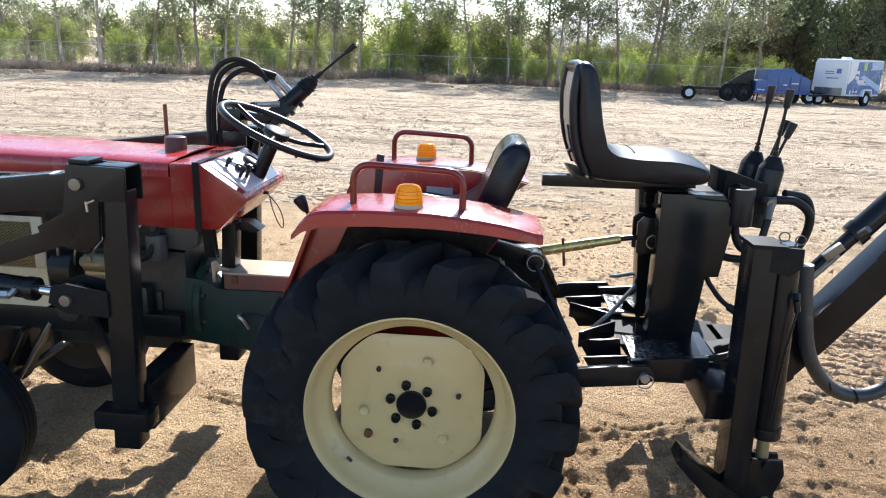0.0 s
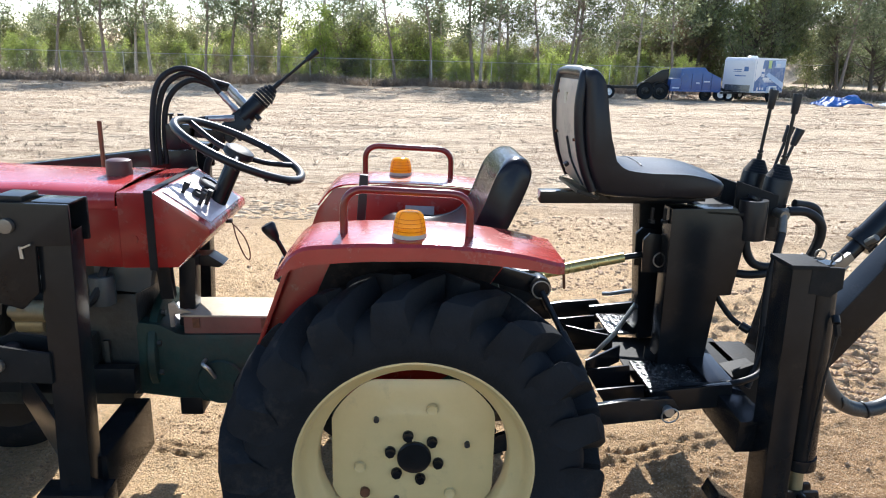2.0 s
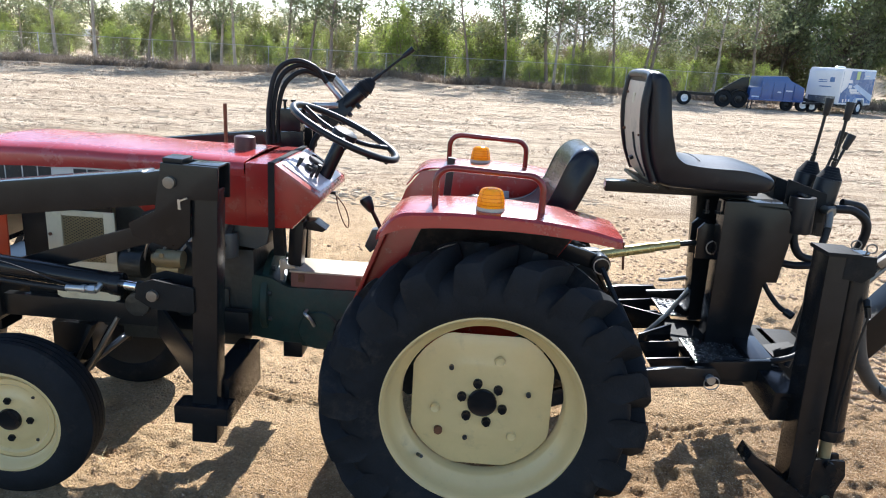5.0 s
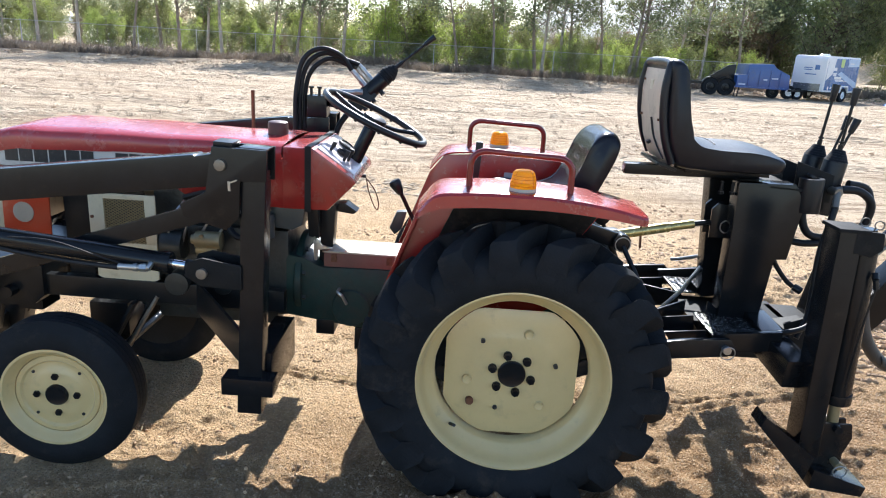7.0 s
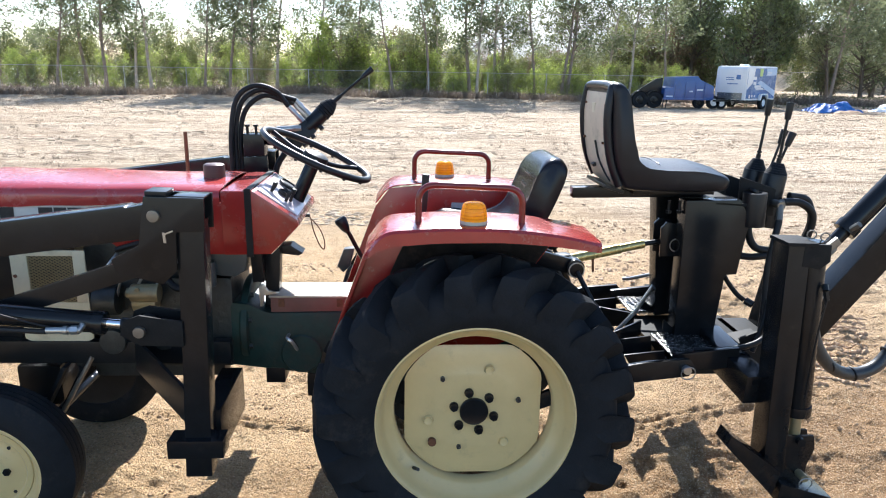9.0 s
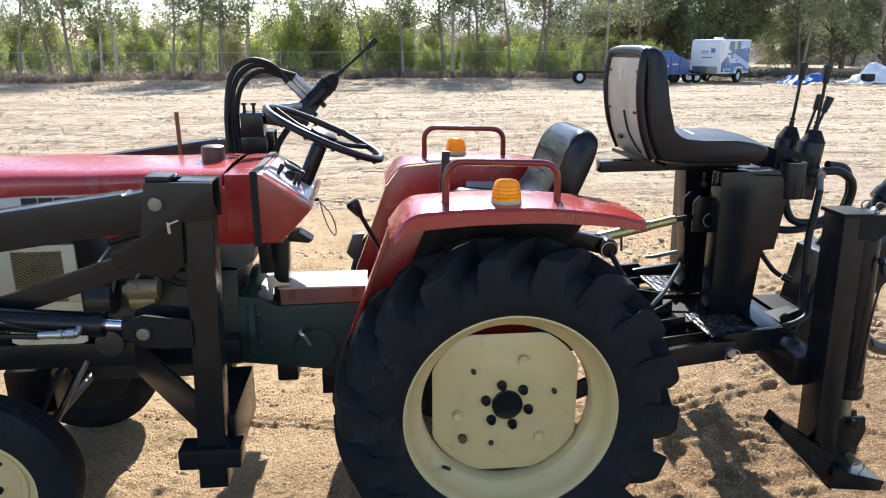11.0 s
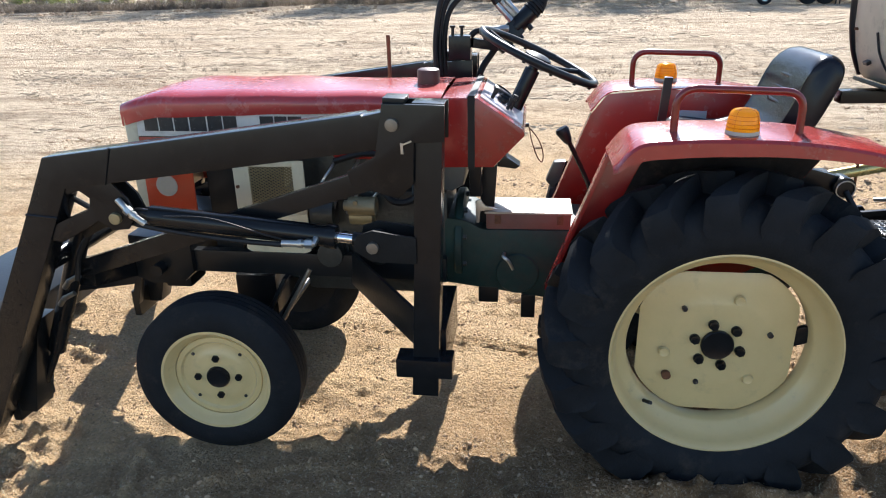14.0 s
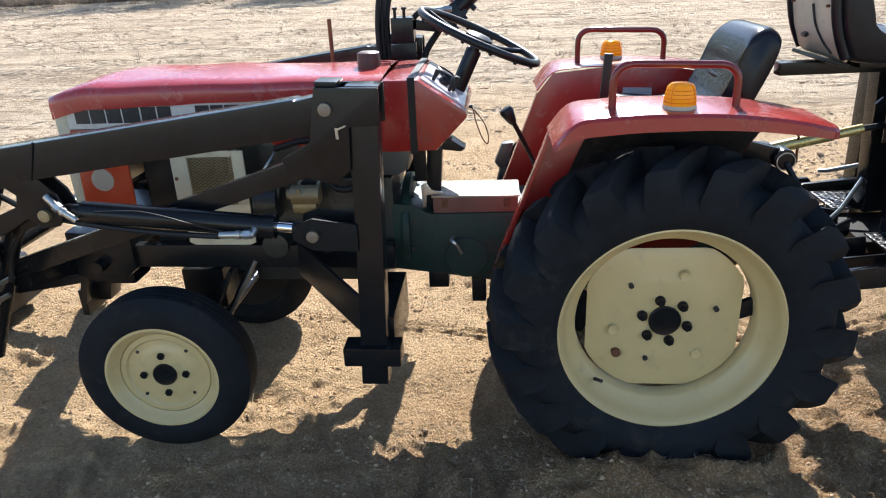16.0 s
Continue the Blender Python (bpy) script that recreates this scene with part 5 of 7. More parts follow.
# bucket
b = B()
prism(b, [(-2.640, 0.36), (-2.600, 0.29), (-2.600, 0.13), (-2.680, 0.05), (-3.240, 0.03), (-3.240, 0.045), (-2.690, 0.066), (-2.618, 0.14), (-2.618, 0.28), (-2.650, 0.348)], -0.70, 0.70, 0.003)
prism(b, [(-2.920, 0.40), (-2.640, 0.36), (-2.648, 0.346), (-2.925, 0.385)], -0.70, 0.70, 0.002)
bucket = part("bucket", b, BLACK_SATIN, loader, "black steel loader bucket carried low")
for s in (-1, 1):
    b = B()
    prism(b, [(-2.640, 0.35), (-2.610, 0.28), (-2.610, 0.13), (-2.680, 0.06), (-3.220, 0.037), (-2.920, 0.38)], *yy(s, 0.690, 0.699), 0.002)
    part("side_plate", b, BLACK_SATIN, bucket)
    b = B()
    prism(b, [(-2.09, 0.56), (-2.18, 0.56), (-2.27, 0.17), (-2.18, 0.17)], *yy(s, 0.48, 0.61), 0.006)
    rod(b, (-2.14, s * 0.47, 0.53), (-2.14, s * 0.62, 0.53), 0.020, seg=16)
    bar(b, (-2.20, s * 0.55, 0.30), (-2.61, s * 0.55, 0.22), 0.08, 0.05, 0.004)
    part("hitch_bracket", b, BLACK_SATIN, bucket)
    b = B()
    ring_wire(b, (-2.14, s * 0.63, 0.528), 0.024, 0.0022, (0, 1, 0))
    part("linch_pin", b, STEEL, bucket, "sprung steel ring pin")



def drawn_in(p):
    """The loader frame sits close beside the front wheels: narrower, and longer from pivot to bucket."""
    side = math.copysign(float(np.interp(abs(p.y), (0, 0.2, 0.62, 2.0), (0, 0.2, 0.50, 1.88))), p.y)
    return Vector((-0.787 + 1.066 * (p.x + 0.778), side, float(np.interp(p.z, (0, 0.1, 0.424, 1.258, 1.6), (0.0, 0.07, 0.356, 1.242, 1.605)))))


for ob in loader.children_recursive:
    for v in ob.data.vertices:
        v.co = drawn_in(v.co + loader.location) - loader.location

# loader control valve on the far upright
b = B()
prism(b, [(-0.97, 1.225), (-0.80, 1.235), (-0.80, 1.0), (-0.97, 1.02)], 0.40, 0.415, 0.003)
box(b, (-0.845, 0.40, 1.285), (0.085, 0.09, 0.09), bevel=0.006)
bar(b, (-0.80, 0.41, 1.30), (-0.70, 0.43, 1.285), 0.05, 0.035, 0.003)
part("valve_bracket", b, BLACK, loader)
b = B()
for x in (-0.873, -0.838):
    rod(b, (x, 0.38, 1.33), (x, 0.38, 1.358), 0.006, seg=10)
    rod(b, (x, 0.38, 1.358), (x, 0.38, 1.366), 0.011, seg=10)
part("relief_screw", b, BLACK_SATIN, loader)
VA, VB = Vector((-0.71, 0.45, 1.275)), Vector((-0.525, 0.50, 1.462))
vd = (VB - VA).normalized()
b = B()
bar(b, VA, VA + vd * 0.12, 0.072, 0.060, 0.008, (0, 1, 0))
rod(b, VA + vd * 0.10, VA + vd * 0.19, 0.034, seg=20, bevel=0.004)
for k in range(3):
    rod(b, VA + vd * (0.05 + 0.05 * k) + Vector((0.02, -0.02, -0.022)), VA + vd * (0.05 + 0.05 * k) + Vector((0.033, -0.025, -0.036)), 0.010, seg=10)
valve = part("control_valve", b, BLACK_SATIN, loader, "black loader control valve with joystick")
b = B()
for k, r in enumerate((0.038, 0.036, 0.039, 0.034, 0.030, 0.022)):
    rod(b, VA + vd * (0.19 + 0.0125 * k), VA + vd * (0.2015 + 0.0125 * k), r, r - 0.004, 20, 0.002)
part("rubber_boot", b, RUBBER, valve)
b = B()
L0, L1 = VA + vd * 0.25, Vector((-0.365, 0.53, 1.597))
rod(b, L0, L1, 0.0055, seg=10)
rod(b, L0, L0 + (L1 - L0) * 0.22, 0.009, seg=10)
part("lever", b, BLACK_SATIN, valve, "thin black joystick")
b = B()
tip = (L1 - L0).normalized()
rod(b, L1 - tip * 0.055, L1, 0.009, 0.013, 14, 0.002)
part("grip", b, BLACK_PLASTIC, valve)
for k, (sx, top, f, y) in enumerate(((-0.938, 1.522, 0.115, 0.425), (-0.924, 1.505, 0.150, 0.455), (-0.908, 1.482, 0.130, 0.485))):
    vp = VA + vd * f + Vector((-0.022, y - 0.46, 0.022))
    e = Vector((-0.62, 0, 0.66)).normalized()
    he = vp + e * 0.085
    b = B()
    rod(b, vp, vp + e * 0.028, 0.012, seg=6)
    rod(b, vp + e * 0.028, he, 0.0098, seg=12)
    rod(b, vp + e * 0.05, vp + e * 0.062, 0.012, seg=12)
    part("hose_fitting", b, STEEL, valve, "zinc hydraulic fitting")
    b = B()
    tube(b, curve([(sx, 0.36 + 0.02 * k, 1.18), (sx + 0.002, 0.37 + 0.02 * k, 1.34), (sx + 0.03, 0.38 + 0.02 * k, top - 0.05), (sx + 0.10, 0.40 + 0.02 * k, top), (sx + 0.18, 0.42 + 0.015 * k, top - 0.022), he], 8), 0.0105, 10)
    part("hydraulic_hose", b, HOSE, valve, "black hydraulic hose looping over")
b = B()
vp = VA + vd * 0.10 + Vector((-0.02, -0.035, 0.005))
rod(b, vp, vp + Vector((-0.10, -0.01, -0.004)), 0.0115, seg=12)
rod(b, vp + Vector((-0.01, 0, 0)), vp + Vector((-0.035, -0.003, -0.001)), 0.014, seg=6)
part("hose_fitting", b, STEEL, valve, "zinc hydraulic fitting")
b = B()
tube(b, curve([vp + Vector((-0.09, -0.01, -0.004)), vp + Vector((-0.135, -0.012, -0.015)), vp + Vector((-0.16, -0.012, -0.07)), vp + Vector((-0.155, -0.012, -0.20))], 7), 0.0115, 10)
tube(b, curve([VA + vd * 0.02 + Vector((-0.02, 0.02, -0.02)), VA + Vector((-0.06, 0.0, -0.09)), VA + Vector((-0.075, 0.0, -0.20))], 7), 0.013, 10)
part("return_hose", b, HOSE, valve, "black return hose")

# ---- backhoe ----
hoe = thing("backhoe_attachment", (0.9, 0, 0), "black backhoe attachment with operator seat on the rear hitch", "backhoe")
# seat columns
for s, name in ((-1, "near"), (1, "far")):
    b = B()
    y0, y1 = yy(s, 0.075, 0.150)
    if s < 0:
        prism(b, [(0.785, 1.16), (0.985, 1.165), (1.028, 1.09), (1.003, 0.885), (0.960, 0.882), (0.941, 0.64), (0.792, 0.64), (0.790, 0.80)], y0, y1, 0.004)
    else:
        prism(b, [(0.755, 1.16), (0.90, 1.16), (0.93, 0.66), (0.80, 0.64)], y0, y1, 0.004)
    part("seat_column", b, BLACK, hoe, "black plate seat column")
b = B()
box(b, (0.955, -0.02, 1.148), (0.13, 0.26, 0.012), (0, 3, 0), 0.003)
prism(b, [(0.86, 1.14), (0.99, 1.12), (0.93, 0.90), (0.90, 0.70), (0.84, 0.70)], -0.07, 0.07, 0.004)
part("oil_tank", b, BLACK_ROUGH, hoe, "black oil tank between the columns")
for z in (0.955, 0.995):
    b = B()
    rod(b, (0.95 + (z - 0.9) * 0.2, -0.10, z), (1.0 + (z - 0.9) * 0.2, -0.10, z), 0.010, seg=12)
    rod(b, (0.985 + (z - 0.9) * 0.2, -0.10, z), (0.997 + (z - 0.9) * 0.2, -0.10, z), 0.015, seg=8)
    part("tank_plug", b, BLACK_SATIN, hoe)
# top-link ears
b = B()
prism(b, [(0.735, 1.04), (0.755, 1.062), (0.80, 1.058), (0.82, 1.03), (0.815, 0.93), (0.74, 0.93)], -0.065, -0.053, 0.003)
prism(b, [(0.735, 1.04), (0.755, 1.062), (0.80, 1.058), (0.82, 1.03), (0.815, 0.93), (0.74, 0.93)], 0.013, 0.025, 0.003)
rod(b, (0.788, -0.075, 0.985), (0.788, 0.035, 0.985), 0.012, seg=14)
ears = part("hitch_ear", b, BLACK, hoe)
b = B()
ring_wire(b, (0.792, -0.08, 0.978), 0.024, 0.0022, (0, 1, 0))
part("linch_pin", b, STEEL, ears, "sprung steel ring pin")
# seat beam
b = B()
bar(b, (0.400, 0.0, 1.165), (0.90, 0.0, 1.172), 0.055, 0.040, 0.004)
bar(b, (0.60, 0.0, 1.186), (0.90, 0.0, 1.186), 0.22, 0.02, 0.003)
rail = part("seat_beam", b, BLACK, hoe, "black square-tube seat beam")
for x in (0.735, 0.775):
    b = B()
    rod(b, (x, -0.115, 1.155), (x, -0.115, 1.112), 0.006, seg=8)
    rod(b, (x, -0.115, 1.118), (x, -0.115, 1.108), 0.011, seg=6)
    part("bolt", b, BLACK_SATIN, rail)
# operator seat
def set_back(x):
    """Moves the backrest of the operator seat and thins it."""
    return x + float(np.interp(x, (0.44, 0.47, 0.55, 0.62, 0.70), (0.032, 0.030, 0.017, 0.012, 0.0)))


b = B()
side = [(0.905, 1.205), (0.915, 1.232), (0.895, 1.255), (0.80, 1.278), (0.66, 1.288), (0.595, 1.300), (0.552, 1.345), (0.525, 1.44), (0.506, 1.53), (0.488, 1.562), (0.460, 1.570), (0.443, 1.555), (0.447, 1.50), (0.455, 1.38), (0.475, 1.29), (0.51, 1.225), (0.545, 1.200), (0.70, 1.195), (0.86, 1.195)]
pad(b, [(p.x, p.z) for p in curve([(x, 0, z) for x, z in side], 3, True)], 0.190)
for v in b.verts:
    v.co.x = set_back(v.co.x) + 0.012 * min(1.0, max(0.0, (v.co.x - 0.72) / 0.15))
    v.co.z += 0.010 * min(1.0, max(0.0, (v.co.x - 0.72) / 0.12)) * (1 if v.co.z > 1.215 else 0)
for v in b.verts:
    if v.co.x > 0.575:
        v.co.z += min(1.0, max(0.0, (v.co.z - 1.205) / 0.06)) * (0.004 - 0.022 * min(1.1, (v.co.y / 0.19) ** 2))
oseat = part("operator_seat", b, DUSTY_VINYL, hoe, "black vinyl operator seat with a pale back shell", 60)
for k in range(4):
    b = B()
    x = 0.645 + 0.045 * k
    tube(b, [(x, y, 1.2900 - 0.10 * max(0.0, x - 0.68) - 0.022 * (y / 0.19) ** 2) for y in np.linspace(-0.10, 0.10, 11)], 0.003, 8)
    part("pleat", b, VINYL, oseat)
b = B()
edge = curve([(0.505, -0.178, 1.215), (0.468, -0.178, 1.285), (0.446, -0.178, 1.37), (0.438, -0.178, 1.46), (0.446, -0.172, 1.535), (0.452, -0.15, 1.553), (0.454, 0.0, 1.557), (0.452, 0.15, 1.553), (0.446, 0.172, 1.535), (0.438, 0.178, 1.46), (0.446, 0.178, 1.37), (0.468, 0.178, 1.285), (0.505, 0.178, 1.215)], 5)
edge = [(set_back(p[0]), p[1] * 0.92, p[2]) for p in edge]
tube(b, edge, 0.016, 10)
part("back_piping", b, DUSTY_VINYL, oseat, "rolled black vinyl edge")
b = B()
shell = [(0.452, 1.530), (0.446, 1.46), (0.452, 1.37), (0.470, 1.29), (0.500, 1.225), (0.520, 1.205), (0.512, 1.200), (0.490, 1.220), (0.460, 1.288), (0.441, 1.37), (0.435, 1.46), (0.442, 1.533)]
prism(b, [(set_back(x), z) for x, z in shell], -0.154, 0.154, 0.002)
part("back_shell", b, BEIGE, oseat, "pale beige pressed back shell")
for y in (-0.15, 0.15):
    for z in (1.49, 1.36):
        b = B()
        rod(b, (set_back(0.445), y * 0.85, z), (set_back(0.4335), y * 0.85, z), 0.0045, seg=8)
        part("screw", b, RUST, oseat)
b = B()
tube(b, curve([(set_back(x), y, z) for x, y, z in ((0.440, -0.02, 1.36), (0.454, -0.03, 1.30), (0.474, -0.06, 1.25), (0.488, -0.10, 1.222))], 5), 0.004, 6)
box(b, (set_back(0.466), 0.06, 1.262), (0.02, 0.03, 0.012), (0, -30, 0), 0.003)
part("adjuster_slot", b, BLACK_INK, oseat, "dark adjuster slot")
b = B()
box(b, (set_back(0.4365), 0.02, 1.475), (0.003, 0.035, 0.035))
part("sticker", b, PALE_CREAM, oseat, "small pale sticker")
b = B()
bar(b, (0.49, 0, 1.205), (0.56, 0, 1.185), 0.26, 0.012, 0.003)
part("seat_hinge", b, BLACK_SATIN, oseat)
# main frame and foot treads
b = B()
prism(b, [(0.70, 0.62), (1.10, 0.62), (1.10, 0.48), (0.80, 0.48)], -0.14, 0.14, 0.006)
box(b, (1.13, 0, 0.54), (0.14, 0.22, 0.16), bevel=0.01)
part("main_frame", b, BLACK_ROUGH, hoe, "black welded main frame")
for s in (-1, 1):
    b = B()
    box(b, (0.835, s * 0.215, 0.641), (0.25, 0.19, 0.008), bevel=0.002)
    tread = part("foot_tread", b, TREAD, hoe, "worn checker-plate foot tread")
    b = B()
    for i in range(11):
        for j in range(8):
            box(b, (0.725 + i * 0.022, s * (0.132 + j * 0.0235), 0.6465), (0.014, 0.004, 0.003), (0, 0, 45 if (i + j) % 2 else -45))
    tagged(part("checker_bar", b, TREAD, tread), kind="stuff")
    b = B()
    prism(b, [(0.555, 0.63), (0.70, 0.645), (0.712, 0.57), (0.60, 0.56)], *yy(s, 0.15, 0.158), 0.002)
    prism(b, [(0.555, 0.63), (0.70, 0.645), (0.712, 0.57), (0.60, 0.56)], *yy(s, 0.29, 0.298), 0.002)
    bar(b, (0.56, s * 0.15, 0.63), (0.70, s * 0.04, 0.635), 0.008, 0.06, 0.002)
    bar(b, (0.60, s * 0.224, 0.575), (0.78, s * 0.224, 0.585), 0.14, 0.008, 0.002)
    part("hitch_bracket", b, BLACK, hoe)
    b = B()
    bar(b, (0.70, s * 0.36, 0.625), (0.94, s * 0.36, 0.650), 0.02, 0.07, 0.004)
    part("side_plate", b, BLACK, hoe)
    b = B()
    prism(b, [(0.755, 0.70), (0.80, 0.66), (0.80, 0.64), (0.755, 0.655)], *yy(s, 0.12, 0.13), 0.002)
    part("tread_gusset", b, BLACK, hoe)
# bent rod lever standing on the treads
b = B()
tube(b, [(0.615, 0.0, 0.60), (0.70, 0.03, 0.675), (0.845, 0.16, 0.80)], 0.008, 8)
tube(b, [(0.845, 0.163, 0.80), (0.76, 0.30, 0.73), (0.74, 0.33, 0.72)], 0.008, 8)
part("swing_lock_rod", b, STEEL, hoe, "bare steel locking rod")


def stabiliser(s):
    # outrigger beam and folded leg
    b = B()
    bar(b, (0.93, s * 0.12, 0.625), (0.945, s * 0.50, 0.590), 0.085, 0.10, 0.004)
    part("outrigger_beam", b, BLACK, hoe, "black outrigger beam")
    b = B()
    prism(b, [(0.915, 1.130), (0.985, 1.130), (1.012, 0.33), (0.940, 0.33)], *yy(s, 0.478, 0.573), 0.005)
    leg = part("stabiliser_leg", b, BLACK, hoe, "black square-tube stabiliser leg folded upright")
    b = B()
    prism(b, [(0.909, 1.136), (1.005, 1.134), (1.005, 1.122), (0.909, 1.124)], *yy(s, 0.468, 0.580), 0.003)
    prism(b, [(0.965, 1.132), (1.048, 1.128), (1.052, 1.075), (1.02, 1.05), (0.965, 1.06)], *yy(s, 0.475, 0.487), 0.003)
    prism(b, [(0.965, 1.132), (1.048, 1.128), (1.052, 1.075), (1.02, 1.05), (0.965, 1.06)], *yy(s, 0.563, 0.575), 0.003)
    part("leg_cap", b, BLACK_ROUGH, leg)
    b = B()
    rod(b, (1.022, s * 0.525, 1.08), (1.052, s * 0.525, 0.545), 0.041, seg=28, bevel=0.005)
    rod(b, (1.020, s * 0.525, 1.13), (1.022, s * 0.525, 1.08), 0.028, seg=20)
    rod(b, (1.0505, s * 0.525, 0.575), (1.0525, s * 0.525, 0.540), 0.045, seg=28, bevel=0.004)
    cyl = part("stabiliser_cylinder", b, BLACK, hoe, "black stabiliser cylinder")
    b = B()
    rod(b, (1.052, s * 0.525, 0.545), (1.058, s * 0.525, 0.455), 0.018, seg=20)
    part("rod", b, BRASS, cyl)
    b = B()
    rod(b, (1.048, s * 0.571, 1.0), (1.045, s * 0.585, 0.985), 0.010, seg=10)
    rod(b, (1.045, s * 0.585, 0.985), (1.052, s * 0.588, 0.955), 0.009, seg=6)
    tube(b, curve([(1.052, s * 0.588, 0.955), (1.040, s * 0.588, 0.85), (1.035, s * 0.587, 0.72), (1.035, s * 0.585, 0.62)], 5), 0.0035, 6)
    part("cylinder_pipe", b, BLACK_SATIN, cyl, "thin black pipe")
    b = B()
    prism(b, [(1.02, 0.47), (1.11, 0.47), (1.12, 0.42), (1.10, 0.36), (1.10, 0.28), (1.00, 0.26), (0.99, 0.36)], *yy(s, 0.50, 0.512), 0.003)
    prism(b, [(1.02, 0.47), (1.11, 0.47), (1.12, 0.42), (1.10, 0.36), (1.10, 0.28), (1.00, 0.26), (0.99, 0.36)], *yy(s, 0.54, 0.552), 0.003)
    rod(b, (1.06, s * 0.485, 0.455), (1.06, s * 0.57, 0.455), 0.014, seg=14)
    part("foot_bracket", b, BLACK, leg)
    b = B()
    rod(b, (1.075, s * 0.49, 0.335), (1.075, s * 0.592, 0.335), 0.013, seg=14)
    part("foot_pin", b, BRASS, leg)
    b = B()
    ring_wire(b, (1.078, s * 0.595, 0.318), 0.022, 0.0022, (0, 1, 0.1))
    part("linch_pin", b, STEEL, leg, "sprung steel ring pin")
    b = B()
    prism(b, [(0.780, 0.475), (0.795, 0.510), (0.975, 0.375), (0.955, 0.290)], *yy(s, 0.535, 0.617), 0.004)
    prism(b, [(0.985, 0.330), (1.165, 0.276), (1.155, 0.240), (0.978, 0.262)], *yy(s, 0.45, 0.613), 0.004)
    part("foot_pad", b, BLACK, leg, "black bent-plate stabiliser foot")
    for x, z in ((1.01, 1.140), (1.055, 1.132)):
        b = B()
        ring_wire(b, (x, s * 0.525, z + 0.009), 0.013, 0.0022, (0.3, 1, 0))
        part("lifting_ring", b, DULL_STEEL, leg)


before = set(hoe.children_recursive)
stabiliser(-1)
stabiliser(1)
for ob in set(hoe.children_recursive) - before:
    if ob.name.split(".")[0] != "outrigger_beam":
        for v in ob.data.vertices:
            v.co += Vector((0.022, 0, -0.022))

# control valves, boots and levers
b = B()
prism(b, [(1.011, 1.229), (1.148, 1.186), (1.15, 1.085), (1.013, 1.087)], 0.03, 0.13, 0.004)
bar(b, (0.99, 0.0, 1.075), (1.12, 0.0, 1.09), 0.20, 0.035, 0.004)
part("valve_bracket", b, BLACK_ROUGH, hoe, "dark valve bracket")
b = B()
prism(b, [(0.999, 1.241), (1.136, 1.198), (1.138, 1.097), (1.001, 1.099)], -0.100, -0.090, 0.002)
part("valve_plate", b, BLACK_ROUGH, hoe, "dull black valve plate")
b = B()
rod(b, (1.048, -0.13, 1.065), (1.044, -0.13, 1.19), 0.042, seg=24, bevel=0.006)
rod(b, (1.044, -0.13, 1.19), (1.047, -0.13, 1.198), 0.022, seg=18)
part("spool_housing", b, BLACK_PLASTIC, hoe, "short round valve housing")
for y, x, lx, lz in ((0.085, 1.134, 1.168, 1.512), (-0.035, 1.152, 1.182, 1.506)):
    d = Vector((0.12, 0, 0.993)).normalized()
    o = Vector((x, y, 1.152))
    b = B()
    rod(b, o - d * 0.10, o + d * 0.092, 0.043, 0.041, 24, 0.006)
    box(b, o - d * 0.06, (0.07, 0.07, 0.10), (0, 7, 0), 0.006)
    v = part("joystick_valve", b, BLACK_PLASTIC, hoe, "black joystick valve")
    for k in range(5):
        b = B()
        rod(b, o + d * (0.092 + 0.0085 * k), o + d * (0.100 + 0.0085 * k), 0.042 - 0.0045 * k, 0.037 - 0.0045 * k, 20)
        part("boot_fold", b, RUBBER, v, "rubber boot fold")
    b = B()
    l0, l1 = o + d * 0.125, Vector((lx, y, lz))
    rod(b, l0, l1, 0.0055, seg=10)
    rod(b, l0, l0 + (l1 - l0) * 0.12, 0.009, seg=10)
    rod(b, l0 + (l1 - l0) * 0.14, l0 + (l1 - l0) * 0.17, 0.0105, seg=6)
    part("lever", b, BLACK_SATIN, v, "thin black control lever")
    b = B()
    e = (l1 - l0).normalized()
    rod(b, l1 - e * 0.062, l1, 0.0105, 0.0145, 14, 0.002)
    part("grip", b, BLACK_PLASTIC, v)
for y, lx, lz in ((0.03, 1.212, 1.402), (-0.01, 1.222, 1.396)):
    b = B()
    l0, l1 = Vector((1.165, y, 1.22)), Vector((lx, y, lz))
    rod(b, l0, l1, 0.005, seg=10)
    sl = part("stabiliser_lever", b, BLACK_SATIN, hoe, "short black stabiliser lever")
    b = B()
    e = (l1 - l0).normalized()
    rod(b, l1 - e * 0.055, l1, 0.010, 0.0145, 14, 0.002)
    part("grip", b, BLACK_PLASTIC, sl)
b = B()
box(b, (1.140, -0.01, 1.125), (0.07, 0.13, 0.09), (0, 10, 0), 0.008)
part("valve_bank", b, BLACK_ROUGH, hoe)
b = B()
rod(b, (1.135, -0.09, 1.145), (1.135, -0.155, 1.145), 0.015, seg=18)
rod(b, (1.135, -0.145, 1.145), (1.122, -0.175, 1.095), 0.012, seg=14)
rod(b, (1.135, -0.12, 1.15), (1.168, -0.12, 1.153), 0.011, seg=10)
part("hose_fitting", b, DULL_STEEL, hoe, "dull zinc hydraulic fitting")
